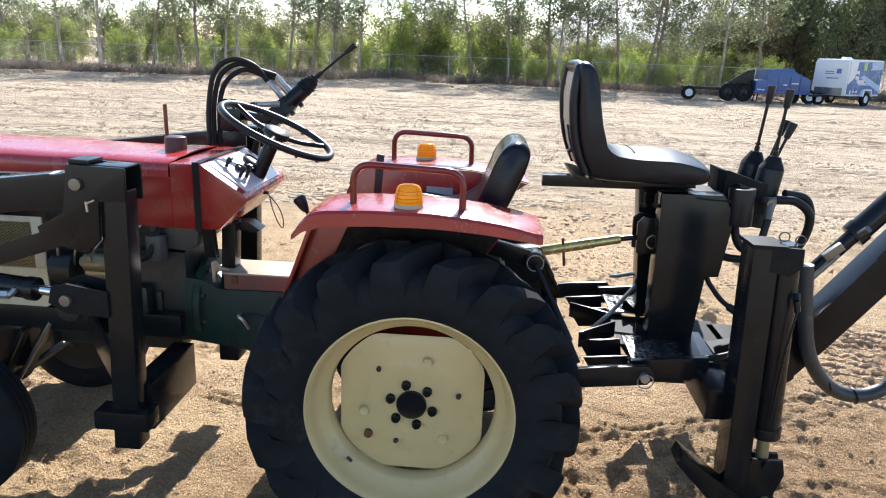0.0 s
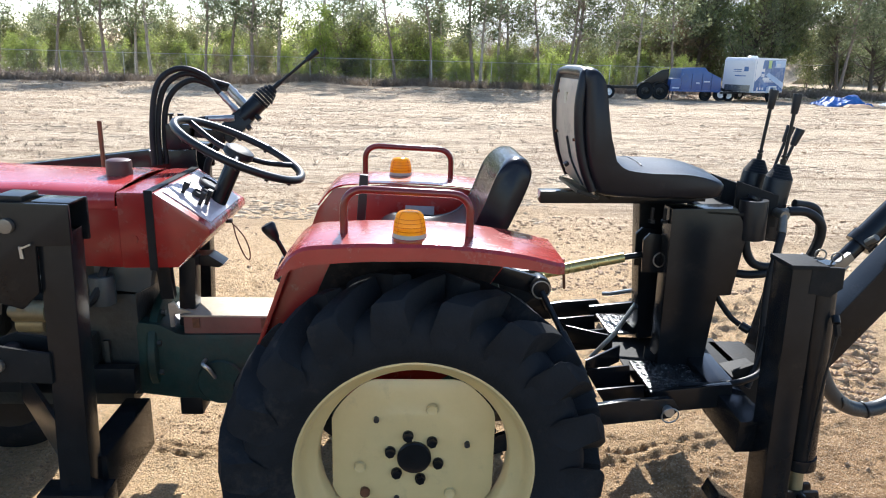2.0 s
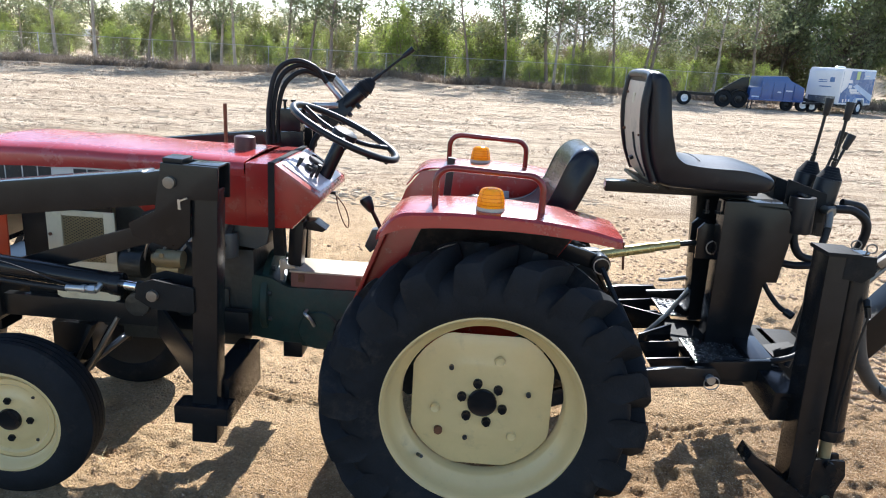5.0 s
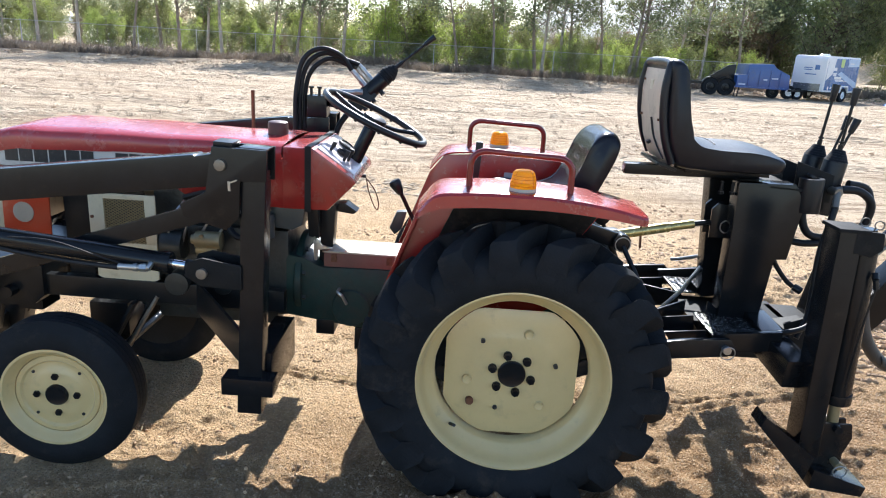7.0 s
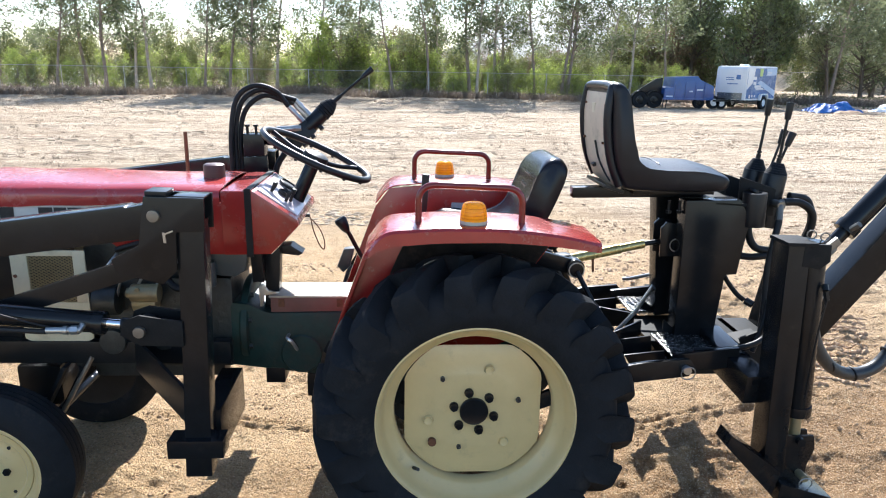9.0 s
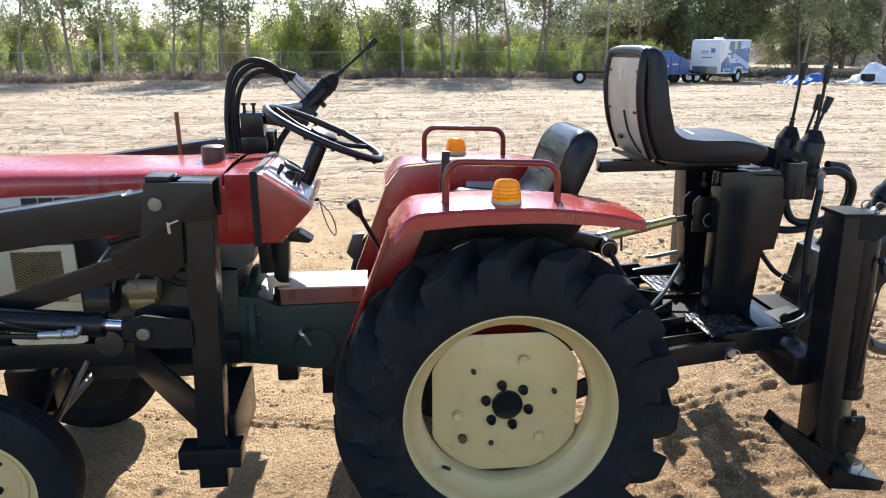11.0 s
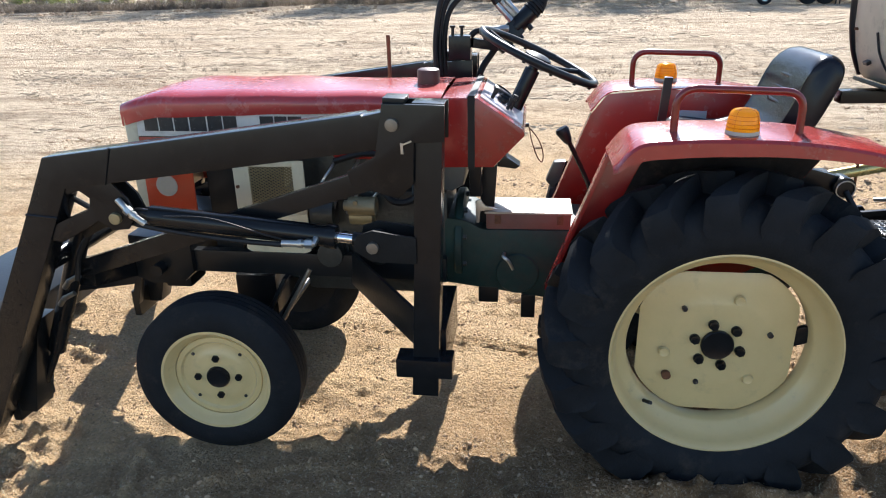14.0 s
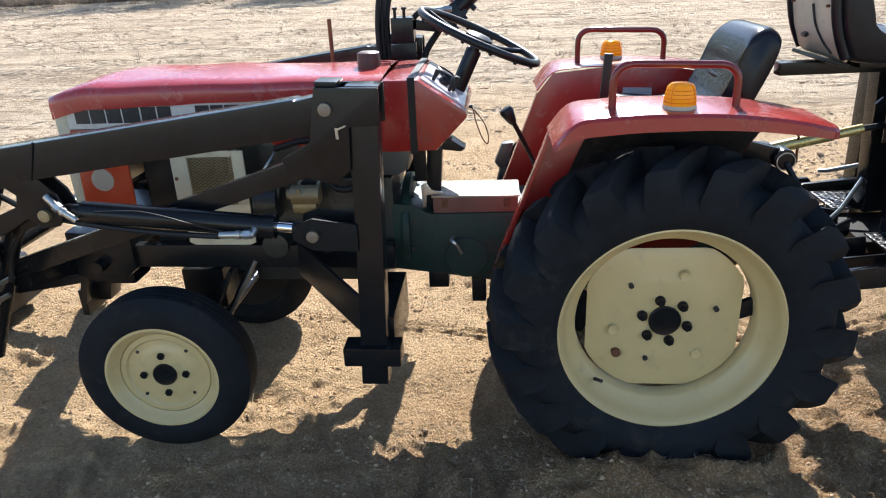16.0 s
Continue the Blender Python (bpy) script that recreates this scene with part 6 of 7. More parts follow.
for pts, r in (
    ([(1.160, -0.12, 1.153), (1.225, -0.12, 1.150), (1.275, -0.12, 1.11), (1.28, -0.11, 1.04), (1.25, -0.10, 0.96), (1.20, -0.10, 0.88)], 0.0145),
    ([(1.20, -0.08, 1.17), (1.28, -0.07, 1.15), (1.305, -0.07, 1.07), (1.28, -0.07, 0.98), (1.24, -0.07, 0.90)], 0.0135),
    ([(1.122, -0.175, 1.095), (1.105, -0.19, 1.02), (1.09, -0.20, 0.92), (1.085, -0.22, 0.80), (1.07, -0.25, 0.70)], 0.012),
    ([(1.08, -0.08, 1.12), (1.05, -0.10, 1.05), (1.08, -0.11, 0.98), (1.16, -0.11, 0.97), (1.25, -0.10, 1.0)], 0.014),
    ([(0.985, -0.10, 0.955), (1.06, -0.12, 0.945), (1.15, -0.12, 0.955), (1.24, -0.10, 0.97)], 0.013),
    ([(0.965, -0.09, 0.92), (0.985, -0.10, 0.86), (1.03, -0.11, 0.80), (1.06, -0.12, 0.775)], 0.009),
    ([(0.80, -0.31, 0.655), (0.88, -0.33, 0.660), (0.98, -0.33, 0.675), (1.05, -0.31, 0.70), (1.08, -0.28, 0.76)], 0.010),
    ([(1.02, -0.30, 0.64), (1.06, -0.27, 0.73), (1.08, -0.25, 0.82)], 0.010),
):
    b = B()
    tube(b, curve(pts, 8), r, 10)
    part("hydraulic_hose", b, HOSE, hoe, "black hydraulic hose")
b = B()
bar(b, (0.985, -0.22, 0.655), (1.075, -0.22, 0.675), 0.10, 0.012, 0.003)
part("swing_linkage", b, BLACK_ROUGH, hoe)
b = B()
bar(b, (0.985, -0.275, 0.665), (1.085, -0.275, 0.705), 0.012, 0.04, 0.003)
part("swing_linkage", b, BLACK_ROUGH, hoe)
b = B()
rod(b, (1.055, -0.14, 0.78), (1.075, -0.16, 0.77), 0.014, seg=10)
part("hose_end", b, BLACK, hoe)
# swing post, boom, boom cylinder and sleeve-wrapped hose loop
b = B()
prism(b, [(1.20, 0.62), (1.24, 0.84), (1.31, 0.86), (1.36, 0.62), (1.34, 0.50), (1.24, 0.42), (1.18, 0.46)], -0.09, 0.09, 0.008)
part("swing_post", b, BLACK, hoe, "black swing post")
b = B()
prism(b, [(1.28, 0.58), (1.36, 0.50), (1.45, 0.61), (2.20, 1.60), (2.26, 1.78), (2.14, 1.72)], -0.055, 0.055, 0.006)
boom = part("boom", b, BLACK, hoe, "black boom reaching up and back")
b = B()
rod(b, (1.30, 0, 0.79), (1.50, 0, 1.03), 0.026, seg=20)
rod(b, (1.50, 0, 1.03), (2.0, 0, 1.63), 0.040, seg=24)
rod(b, (1.488, 0, 1.016), (1.512, 0, 1.044), 0.045, seg=24)
part("boom_cylinder", b, BLACK, boom, "black boom cylinder")
b = B()
tube(b, [(1.34, -0.07, 0.87), (1.42, -0.07, 0.965)], 0.008, 8)
box(b, (1.40, -0.07, 0.975), (0.07, 0.02, 0.03), (0, -42, 0), 0.004)
part("hose_fitting", b, DULL_STEEL, boom)
b = B()
rod(b, (1.49, -0.04, 1.035), (1.50, -0.07, 1.06), 0.012, seg=8)
part("hose_fitting", b, DULL_STEEL, boom)
b = B()
tube(b, curve([(1.29, -0.13, 0.94), (1.315, -0.13, 0.78), (1.355, -0.13, 0.62), (1.44, -0.12, 0.505), (1.545, -0.11, 0.463), (1.65, -0.10, 0.495), (1.72, -0.09, 0.60), (1.76, -0.08, 0.74), (1.77, -0.08, 0.95)], 8), 0.025, 14)
part("hose_sleeve", b, GREY_WRAP, hoe, "thick grey sleeved hose loop")
for f in ((1.44, -0.12, 0.505), (1.545, -0.11, 0.463), (1.685, -0.095, 0.545)):
    b = B()
    ring_wire(b, f, 0.027, 0.004, (0.7, 0.1, 0.2 if f[0] < 1.55 else 0.5))
    part("cable_tie", b, BLACK_PLASTIC, hoe)


# ---- small debris on the dirt ----
def scatter(name, spots, sizes, material, label, category, flat=0.6, seed=1, stretch=1.0):
    """Many small uneven lumps in one mesh."""
    rnd = random.Random(seed)
    verts, faces = [], []
    for (x, y), s in zip(spots, sizes):
        z = ground_height(x, y)
        a = len(verts)
        ring = [(math.cos(t + rnd.uniform(-0.4, 0.4)) * s * rnd.uniform(0.6, 1.2), math.sin(t + rnd.uniform(-0.4, 0.4)) * s * rnd.uniform(0.6, 1.2)) for t in (0, 1.26, 2.5, 3.77, 5.0)]
        ring = [(p * stretch * rnd.uniform(0.7, 1.3), q) for p, q in ring]
        verts += [(x + p, y + q, z - s * 0.2) for p, q in ring]
        verts += [(x + p * 0.75 + rnd.uniform(-0.2, 0.2) * s, y + q * 0.75, z + s * flat * rnd.uniform(0.3, 0.8)) for p, q in ring]
        verts.append((x + rnd.uniform(-0.3, 0.3) * s, y, z + s * flat * rnd.uniform(0.8, 1.2)))
        for i in range(5):
            j = (i + 1) % 5
            faces.append((a + i, a + j, a + 5 + j, a + 5 + i))
            faces.append((a + 5 + i, a + 5 + j, a + 10))
    me = bpy.data.meshes.new(name)
    me.from_pydata(verts, [], faces)
    me.materials.append(material)
    return tagged(new(name, me), label, category, kind="stuff")


def blades(name, spots, height, width, material, label, category, seed=2, lean=0.5, per=6):
    """Tufts of thin dry or green blades in one mesh."""
    rnd = random.Random(seed)
    verts, faces = [], []
    for x, y in spots:
        for _ in range(per):
            bx, by = x + rnd.gauss(0, height * 0.3), y + rnd.gauss(0, height * 0.3)
            z = ground_height(bx, by) - 0.01
            h = height * rnd.uniform(0.4, 1.2)
            t = rnd.uniform(0, math.pi)
            wx, wy = math.cos(t) * width, math.sin(t) * width
            lx, ly = rnd.gauss(0, lean) * h, rnd.gauss(0, lean) * h
            a = len(verts)
            verts += [(bx - wx, by - wy, z), (bx + wx, by + wy, z), (bx + lx * 0.4 + wx * 0.7, by + ly * 0.4 + wy * 0.7, z + h * 0.6), (bx + lx * 0.4 - wx * 0.7, by + ly * 0.4 - wy * 0.7, z + h * 0.6), (bx + lx, by + ly, z + h)]
            faces += [(a, a + 1, a + 2, a + 3), (a + 3, a + 2, a + 4)]
    me = bpy.data.meshes.new(name)
    me.from_pydata(verts, [], faces)
    me.materials.append(material)
    return tagged(new(name, me), label, category, kind="stuff")


def leaf_material(name, dark, light, translucent=0.45):
    m = bpy.data.materials.new(name)
    m.use_nodes = True
    N, L = m.node_tree.nodes, m.node_tree.links
    b = N["Principled BSDF"]
    out = N["Material Output"]
    geo = N.new("ShaderNodeNewGeometry")
    mix = N.new("ShaderNodeMix")
    mix.data_type = "RGBA"
    mix.inputs["A"].default_value, mix.inputs["B"].default_value = (*dark, 1), (*light, 1)
    tc = N.new("ShaderNodeTexCoord")
    n = N.new("ShaderNodeTexNoise")
    n.inputs["Scale"].default_value = 0.9
    L.new(tc.outputs["Object"], n.inputs["Vector"])
    av = N.new("ShaderNodeMath")
    av.operation = "MULTIPLY_ADD"
    av.inputs[1].default_value = 0.5
    L.new(geo.outputs["Random Per Island"], av.inputs[0])
    mr = N.new("ShaderNodeMapRange")
    mr.inputs["From Min"].default_value, mr.inputs["From Max"].default_value, mr.inputs["To Max"].default_value = 0.35, 0.65, 0.5
    L.new(n.outputs["Fac"], mr.inputs["Value"])
    L.new(mr.outputs["Result"], av.inputs[2])
    L.new(av.outputs["Value"], mix.inputs["Factor"])
    L.new(mix.outputs["Result"], b.inputs["Base Color"])
    b.inputs["Roughness"].default_value = 0.55
    tr = N.new("ShaderNodeBsdfTranslucent")
    L.new(mix.outputs["Result"], tr.inputs["Color"])
    ms = N.new("ShaderNodeMixShader")
    ms.inputs["Fac"].default_value = translucent
    L.new(b.outputs["BSDF"], ms.inputs[1])
    L.new(tr.outputs["BSDF"], ms.inputs[2])
    L.new(ms.outputs["Shader"], out.inputs["Surface"])
    return m


CLOD = mat("dry_clod", (0.42, 0.28, 0.165), 0.95, 0, 0.3, 20, (0.30, 0.195, 0.11), 30, 0.5, 0.5, 90)
STRAW = mat("straw", (0.50, 0.40, 0.23), 0.85, 0, 0.3, 30)
DRY_WEED = leaf_material("dry_weed", (0.13, 0.10, 0.075), (0.28, 0.22, 0.165), 0.4)
GRASS = leaf_material("short_grass", (0.07, 0.09, 0.03), (0.14, 0.15, 0.05), 0.3)
LEAF_GUM = leaf_material("gum_leaf", (0.095, 0.11, 0.055), (0.26, 0.28, 0.145), 0.5)
LEAF_LIGHT = leaf_material("light_green_leaf", (0.18, 0.24, 0.05), (0.50, 0.56, 0.15), 0.6)
LEAF_DARK = leaf_material("dark_green_leaf", (0.095, 0.12, 0.05), (0.27, 0.31, 0.12), 0.5)
BARK_PALE = mat("pale_gum_bark", (0.44, 0.37, 0.30), 0.85, 0, 0.3, 3, (0.15, 0.10, 0.07), 5, 0.6, 0.4, 20)
BARK_BROWN = mat("brown_bark", (0.26, 0.20, 0.155), 0.9, 0, 0.3, 4, (0.14, 0.10, 0.08), 7, 0.5, 0.6, 20)

def edge_y(x):
    """Where the open dirt ends and the brush begins."""
    return 30.5 + 3.2 * math.exp(-((x + 2) / 14) ** 2) + (1.5 if x > 12 else 0)


rnd = random.Random(11)
spots, sizes = [], []
while len(spots) < 5000:
    x, y = rnd.uniform(-3.4, 2.6), rnd.uniform(-1.4, 2.6)
    if noise.noise(Vector((x * 3, y * 3, 2))) > rnd.uniform(-0.6, 0.25):
        spots.append((x, y))
        sizes.append(min(0.011, 0.0020 + rnd.expovariate(1 / 0.0016)))
scatter("dirt_clods", spots, sizes, CLOD, "loose dry clods of tan dirt", "clods", 0.75, 3)
spots, sizes = [], []
while len(spots) < 16000:
    y = 2.4 + 30 * rnd.random() ** 1.35
    x = rnd.uniform(-0.75, 0.85) * (y + 3)
    if noise.noise(Vector((x * 0.18, y * 0.9, 5))) + 0.5 * noise.noise(Vector((x * 0.9, y * 2.9, 8))) > 0.16:
        spots.append((x, y))
        sizes.append(min(0.05, 0.005 + rnd.expovariate(1 / 0.006) + 0.0005 * y))
while len(spots) < 17200:
    x = rnd.uniform(-26, 24)
    y = edge_y(x) - abs(rnd.gauss(0, 1.6))
    if noise.noise(Vector((x * 0.35, y * 0.5, 4))) > 0.0:
        spots.append((x, y))
        sizes.append(0.03 + rnd.expovariate(1 / 0.035))
scatter("field_clods", spots, sizes, CLOD, "scattered dark clods over the open field", "clods", 0.5, 5)
CRUST = mat("dry_dirt_crust", (0.50, 0.385, 0.26), 0.95, 0, 0.15, 8, (0.36, 0.265, 0.17), 14, 0.4, 0.5, 60)
spots, sizes = [], []
while len(spots) < 7000:
    y = 4.5 + 22 * rnd.random() ** 1.4
    x = rnd.uniform(-0.8, 0.85) * (y + 3)
    if noise.noise(Vector((x * 0.3, y * 1.1, 5))) + 0.6 * noise.noise(Vector((x * 1.2, y * 3.5, 8))) > 0.22:
        spots.append((x, y))
        sizes.append(min(0.05, 0.007 + rnd.expovariate(1 / 0.006) + 0.0006 * y))
scatter("field_crust", spots, sizes, CRUST, "low broken crust ridges on the open dirt", "dirt crust", 0.55, 15, 2.6)
# a strip of slanting lug prints beyond the backhoe
spots, sizes = [], []
for i in range(13):
    bx, by = 2.02 + 0.055 * i, 0.72 + 0.085 * i
    for side in (-1, 1):
        for k in range(16):
            w = k / 16 * 0.19
            spots.append((bx + side * (0.03 + w) + rnd.gauss(0, 0.004), by - 0.42 * w * side + 0.04 * side + rnd.gauss(0, 0.004)))
            sizes.append(rnd.uniform(0.009, 0.019))
scatter("tyre_print_ridges", spots, sizes, CLOD, "crisp dirt ridges left by tyre lugs", "tyre prints", 0.95, 21, 1.5)
spots, sizes = [], []
while len(spots) < 9000:
    x, y = rnd.uniform(-2.8, 3.0), rnd.uniform(-1.2, 2.6)
    if noise.noise(Vector((x * 2.2, y * 3.0, 11))) + 0.5 * noise.noise(Vector((x * 7, y * 7, 12))) > 0.05:
        spots.append((x, y))
        sizes.append(min(0.010, 0.0025 + rnd.expovariate(1 / 0.0018)))
scatter("dirt_crumbs", spots, sizes, CLOD, "loose crumbs of dry dirt round the tractor", "dirt crumbs", 0.9, 22, 1.2)
spots = [(rnd.uniform(-3.2, 2.4), rnd.uniform(-1.4, 2.6)) for _ in range(7500)]
blades("straw_bits", spots, 0.026, 0.0012, STRAW, "short bits of dry straw on the dirt", "straw", 6, 1.8, 2)
spots = []
while len(spots) < 420:
    y = rnd.uniform(8, 31)
    x = rnd.uniform(-0.75, 0.8) * (y + 3)
    if noise.noise(Vector((x * 0.12, y * 0.2, 3))) > rnd.uniform(-0.2, 0.5) and (x < 4 or y > 24):
        spots.append((x, y))
blades("field_weeds", spots, 0.10, 0.003, DRY_WEED, "small dry weeds dotted over the field", "weeds", 7, 0.9, 16)


spots = []
for _ in range(5200):
    x = rnd.uniform(-34, 44)
    spots.append((x, edge_y(x) + abs(rnd.gauss(0.3, 1.6))))
blades("dry_brush", spots, 0.36, 0.014, DRY_WEED, "low grey-brown dry brush along the fence", "brush", 8, 0.7, 7)
spots = [(rnd.uniform(15.5, 40), rnd.uniform(30.5, 44)) for _ in range(3200)]
blades("lawn_grass", spots, 0.10, 0.012, GRASS, "patchy green grass beside the trailer", "grass", 9, 0.6, 6)


# ---- trees ----
def leaf_cloud(centres, per, spread, size, seed):
    r = np.random.RandomState(seed)
    n = len(centres) * per
    c = np.repeat(np.array(centres), per, axis=0)
    p = c + r.normal(0, 1, (n, 3)) * np.array(spread) * r.uniform(0.4, 1.0, (n, 1))
    a = r.normal(0, 1, (n, 3))
    a[:, 2] -= 0.6
    a /= np.linalg.norm(a, axis=1, keepdims=True)
    q = np.cross(a, r.normal(0, 1, (n, 3)))
    q /= np.linalg.norm(q, axis=1, keepdims=True)
    l = size * r.uniform(0.6, 1.3, (n, 1))
    w = l * 0.42
    v = np.stack([p - a * l * 0.5, p + q * w * 0.5, p + a * l * 0.5, p - q * w * 0.5], 1).reshape(-1, 3)
    return v, np.arange(4 * n).reshape(-1, 4)


def cloud_part(name, centres, per, spread, size, seed, material, parent, label=""):
    v, f = leaf_cloud(centres, per, spread, size, seed)
    me = bpy.data.meshes.new(name)
    me.from_pydata(v.tolist(), [], f.tolist())
    me.materials.append(material)
    ob = new(name, me)
    ob.parent = parent
    return tagged(ob, label) if label else ob


def limb_points(r, p, d, length, n=5, droop=0.0, bend=0.13):
    pts = [Vector(p)]
    d = Vector(d).normalized()
    for _ in range(n):
        d = (d + Vector((r.gauss(0, bend), r.gauss(0, bend), r.gauss(0.02 - droop, bend * 0.6)))).normalized()
        pts.append(pts[-1] + d * length / n)
    return pts


def tree(seed, height, trunk_r, bark, leaf, label, first=0.25, limbs=16, per=46, leaf_size=0.17, spread=(0.42, 0.42, 0.34), reach=0.26, multi=1, droop=0.0, category="tree"):
    """A tapered trunk, limbs and a crown of small leaves, at the origin."""
    r = random.Random(seed)
    root = thing("tree" if category == "tree" else category, (0, 0, 0), label, category)
    centres = []
    bl = B()
    for k in range(multi):
        b = B()
        lean = (r.gauss(0, 0.035 + 0.16 * (multi > 1)), r.gauss(0, 0.05 + 0.16 * (multi > 1)), 1)
        base = (r.gauss(0, 0.18 * (multi > 1)), r.gauss(0, 0.18 * (multi > 1)), -0.15)
        trunk = limb_points(r, base, lean, height * r.uniform(0.85, 1.05), 9, 0.0, 0.05 if multi == 1 else 0.12)
        tube(b, trunk, [trunk_r * (1 - 0.88 * i / 9) * (1.25 if i == 0 else 1) for i in range(10)], 8)
        for j in range(limbs // multi):
            f = first + (1 - first) * (j + r.random()) / (limbs // multi)
            i = min(8, int(f * 9))
            p = trunk[i].lerp(trunk[i + 1], f * 9 - i)
            a = r.uniform(0, 2 * math.pi)
            ln = height * reach * (1.15 - 0.6 * f) * r.uniform(0.6, 1.2)
            pts = limb_points(r, p, (math.cos(a), math.sin(a), r.uniform(0.3, 1.1) - droop), ln, 5, droop)
            tube(bl, pts, [max(0.008, trunk_r * (1 - 0.8 * f) * 0.45 * (1 - 0.8 * q / 5)) for q in range(6)], 5)
            for q in (3, 4, 5) if multi == 1 else (2, 3, 4, 5):
                if r.random() < 0.85:
                    o = pts[q]
                    centres.append((o.x + r.gauss(0, 0.15), o.y + r.gauss(0, 0.15), o.z + r.gauss(0, 0.15) - droop * 0.4))
        part("trunk", b, bark, root)
    tagged(part("branchwork", bl, bark, root), kind="stuff")
    cloud_part("crown", centres, per, spread, leaf_size, seed, leaf, root)
    return root


def place(ob, x, y, turn, scale, label="", z=None):
    c = copy_thing(ob, pose(x, y, (ground_height(x, y) if z is None else z), 0, 0, turn))
    c.scale = (scale, scale, scale)
    if label:
        c["label"] = label
    return c


LEAF_OLIVE = leaf_material("olive_leaf", (0.12, 0.14, 0.05), (0.31, 0.32, 0.12), 0.5)
LEAF_BROWN = leaf_material("dry_brown_leaf", (0.14, 0.10, 0.06), (0.28, 0.21, 0.13), 0.4)
gums = [tree(20 + k, 9.0 + k % 3, 0.095, BARK_PALE if k % 2 else BARK_BROWN, LEAF_GUM, "tall thin gum tree with a sparse grey-green crown", 0.26 + 0.05 * (k % 3), 38, 44, 0.17, (0.30, 0.30, 0.34), 0.23, 1, 0.07) for k in range(5)]
bushes = [tree(40 + k, 3.0 + 0.4 * k, 0.045, BARK_BROWN, LEAF_LIGHT if k < 3 else LEAF_OLIVE, "young light-green willowy tree by the fence" if k < 3 else "young olive-green tree by the fence", 0.08, 34, 40, 0.135, (0.21, 0.21, 0.30), 0.27, 3, 0.25, "young_tree") for k in range(4)]
BARK_DARK = mat("dark_bark", (0.11, 0.085, 0.065), 0.9, 0, 0.3, 4, (0.06, 0.045, 0.035), 7, 0.5, 0.5, 20)
scrub = [tree(50 + k, 4.2, 0.04, BARK_DARK, (LEAF_OLIVE, LEAF_BROWN, LEAF_GUM)[k], ("olive-green scrubby tree", "half-dry brown scrubby tree", "grey-green scrubby tree")[k] + " behind the fence", 0.10, 30, 36, 0.16, (0.29, 0.29, 0.34), 0.30, 2, 0.1, "scrub_tree") for k in range(3)]
broad = [tree(60 + k, 8.5, 0.16, BARK_DARK, LEAF_DARK if k == 0 else LEAF_GUM, "broad dense dark-green tree", 0.06 if k < 2 else 0.30, 56, 60, 0.23, (0.48, 0.48, 0.38), 0.38) for k in range(3)]
for o in gums + bushes + scrub + broad:
    o["group"] = "trees along the fence"
rnd = random.Random(5)
first_used = set()


def plant(kind, k, x, y, s):
    """The first use of a model moves it into place; later ones copy it."""
    ob = kind[k % len(kind)]
    turn = rnd.uniform(0, 360)
    if 0.612 < (x - 0.3) / (y + 2.4) < 0.652 and 30 < y < 60:
        return None  # the clearing before the house
    if ob.name not in first_used:
        first_used.add(ob.name)
        ob.matrix_basis = pose(x, y, ground_height(x, y), 0, 0, turn)
        ob.scale = (s, s, s)
        return ob
    return place(ob, x, y, turn, s)


# gums beside the fence, one by one
for i, (x, y) in enumerate(((-27.5, 37), (-24.0, 36.4), (-21.5, 36), (-18.5, 36), (-17.8, 38), (-15.8, 35.6), (-14.6, 36.5), (-13.4, 35.4), (-10.8, 35.8), (-9.6, 36.2), (-8.3, 35.5), (-7.2, 37), (-4.9, 38.5), (-0.8, 36), (1.1, 35.6), (3.4, 36), (3.7, 35.5), (4.8, 36.5), (6.9, 35.8), (8.4, 36), (8.75, 36.3), (11.1, 36.5), (12.2, 36), (14.3, 36), (-3.0, 40), (9.6, 40), (5.9, 41), (1.9, 41), (23.7, 36), (29.5, 38))):
    plant(gums, i * 3, x, y, rnd.uniform(0.85, 1.1))
for i in range(8):
    plant(gums, i * 2 + 1, -33 + i * 4.1 + rnd.uniform(-0.6, 0.6), rnd.uniform(38.5, 43), rnd.uniform(0.75, 1.0))
# light-green young trees
x, k = -31.0, 0
while x < 15.5:
    y = rnd.uniform(36.6, 40.0)
    left = x < -5.5
    plant(bushes, k, x, y, rnd.uniform(0.5, 0.74) if left else rnd.uniform(0.72, 1.12) if x < 1.5 else rnd.uniform(0.5, 0.8))
    x += rnd.uniform(0.6, 1.7) if left else rnd.uniform(0.5, 1.3)
    k += 1
for i in range(16):
    plant(bushes, i, 2.5 + i * 0.85 + rnd.uniform(-0.4, 0.4), rnd.uniform(35.4, 36.6), rnd.uniform(0.38, 0.6))
# scrub behind, taller towards the hill
for i in range(58):
    x = -34 + i * 0.9 + rnd.uniform(-0.6, 0.6)
    y = rnd.uniform(41, 49)
    plant(scrub, i if x > -2 else 0, x * y / 38, y, rnd.uniform(0.55, 0.85) if x < -5 else rnd.uniform(0.75, 1.15) if x < 2 else rnd.uniform(0.5, 0.8) if x < 12 else rnd.uniform(0.8, 1.2))
for i in range(46):
    x = 3 + i * 0.62 + rnd.uniform(-0.5, 0.5)
    if 22.8 < x < 28.2:
        continue
    plant(scrub, i, x, rnd.uniform(40.5, 45.5) + (3 if x > 16 else 0), rnd.uniform(0.45, 0.75) if x < 13 else rnd.uniform(0.7, 1.2))
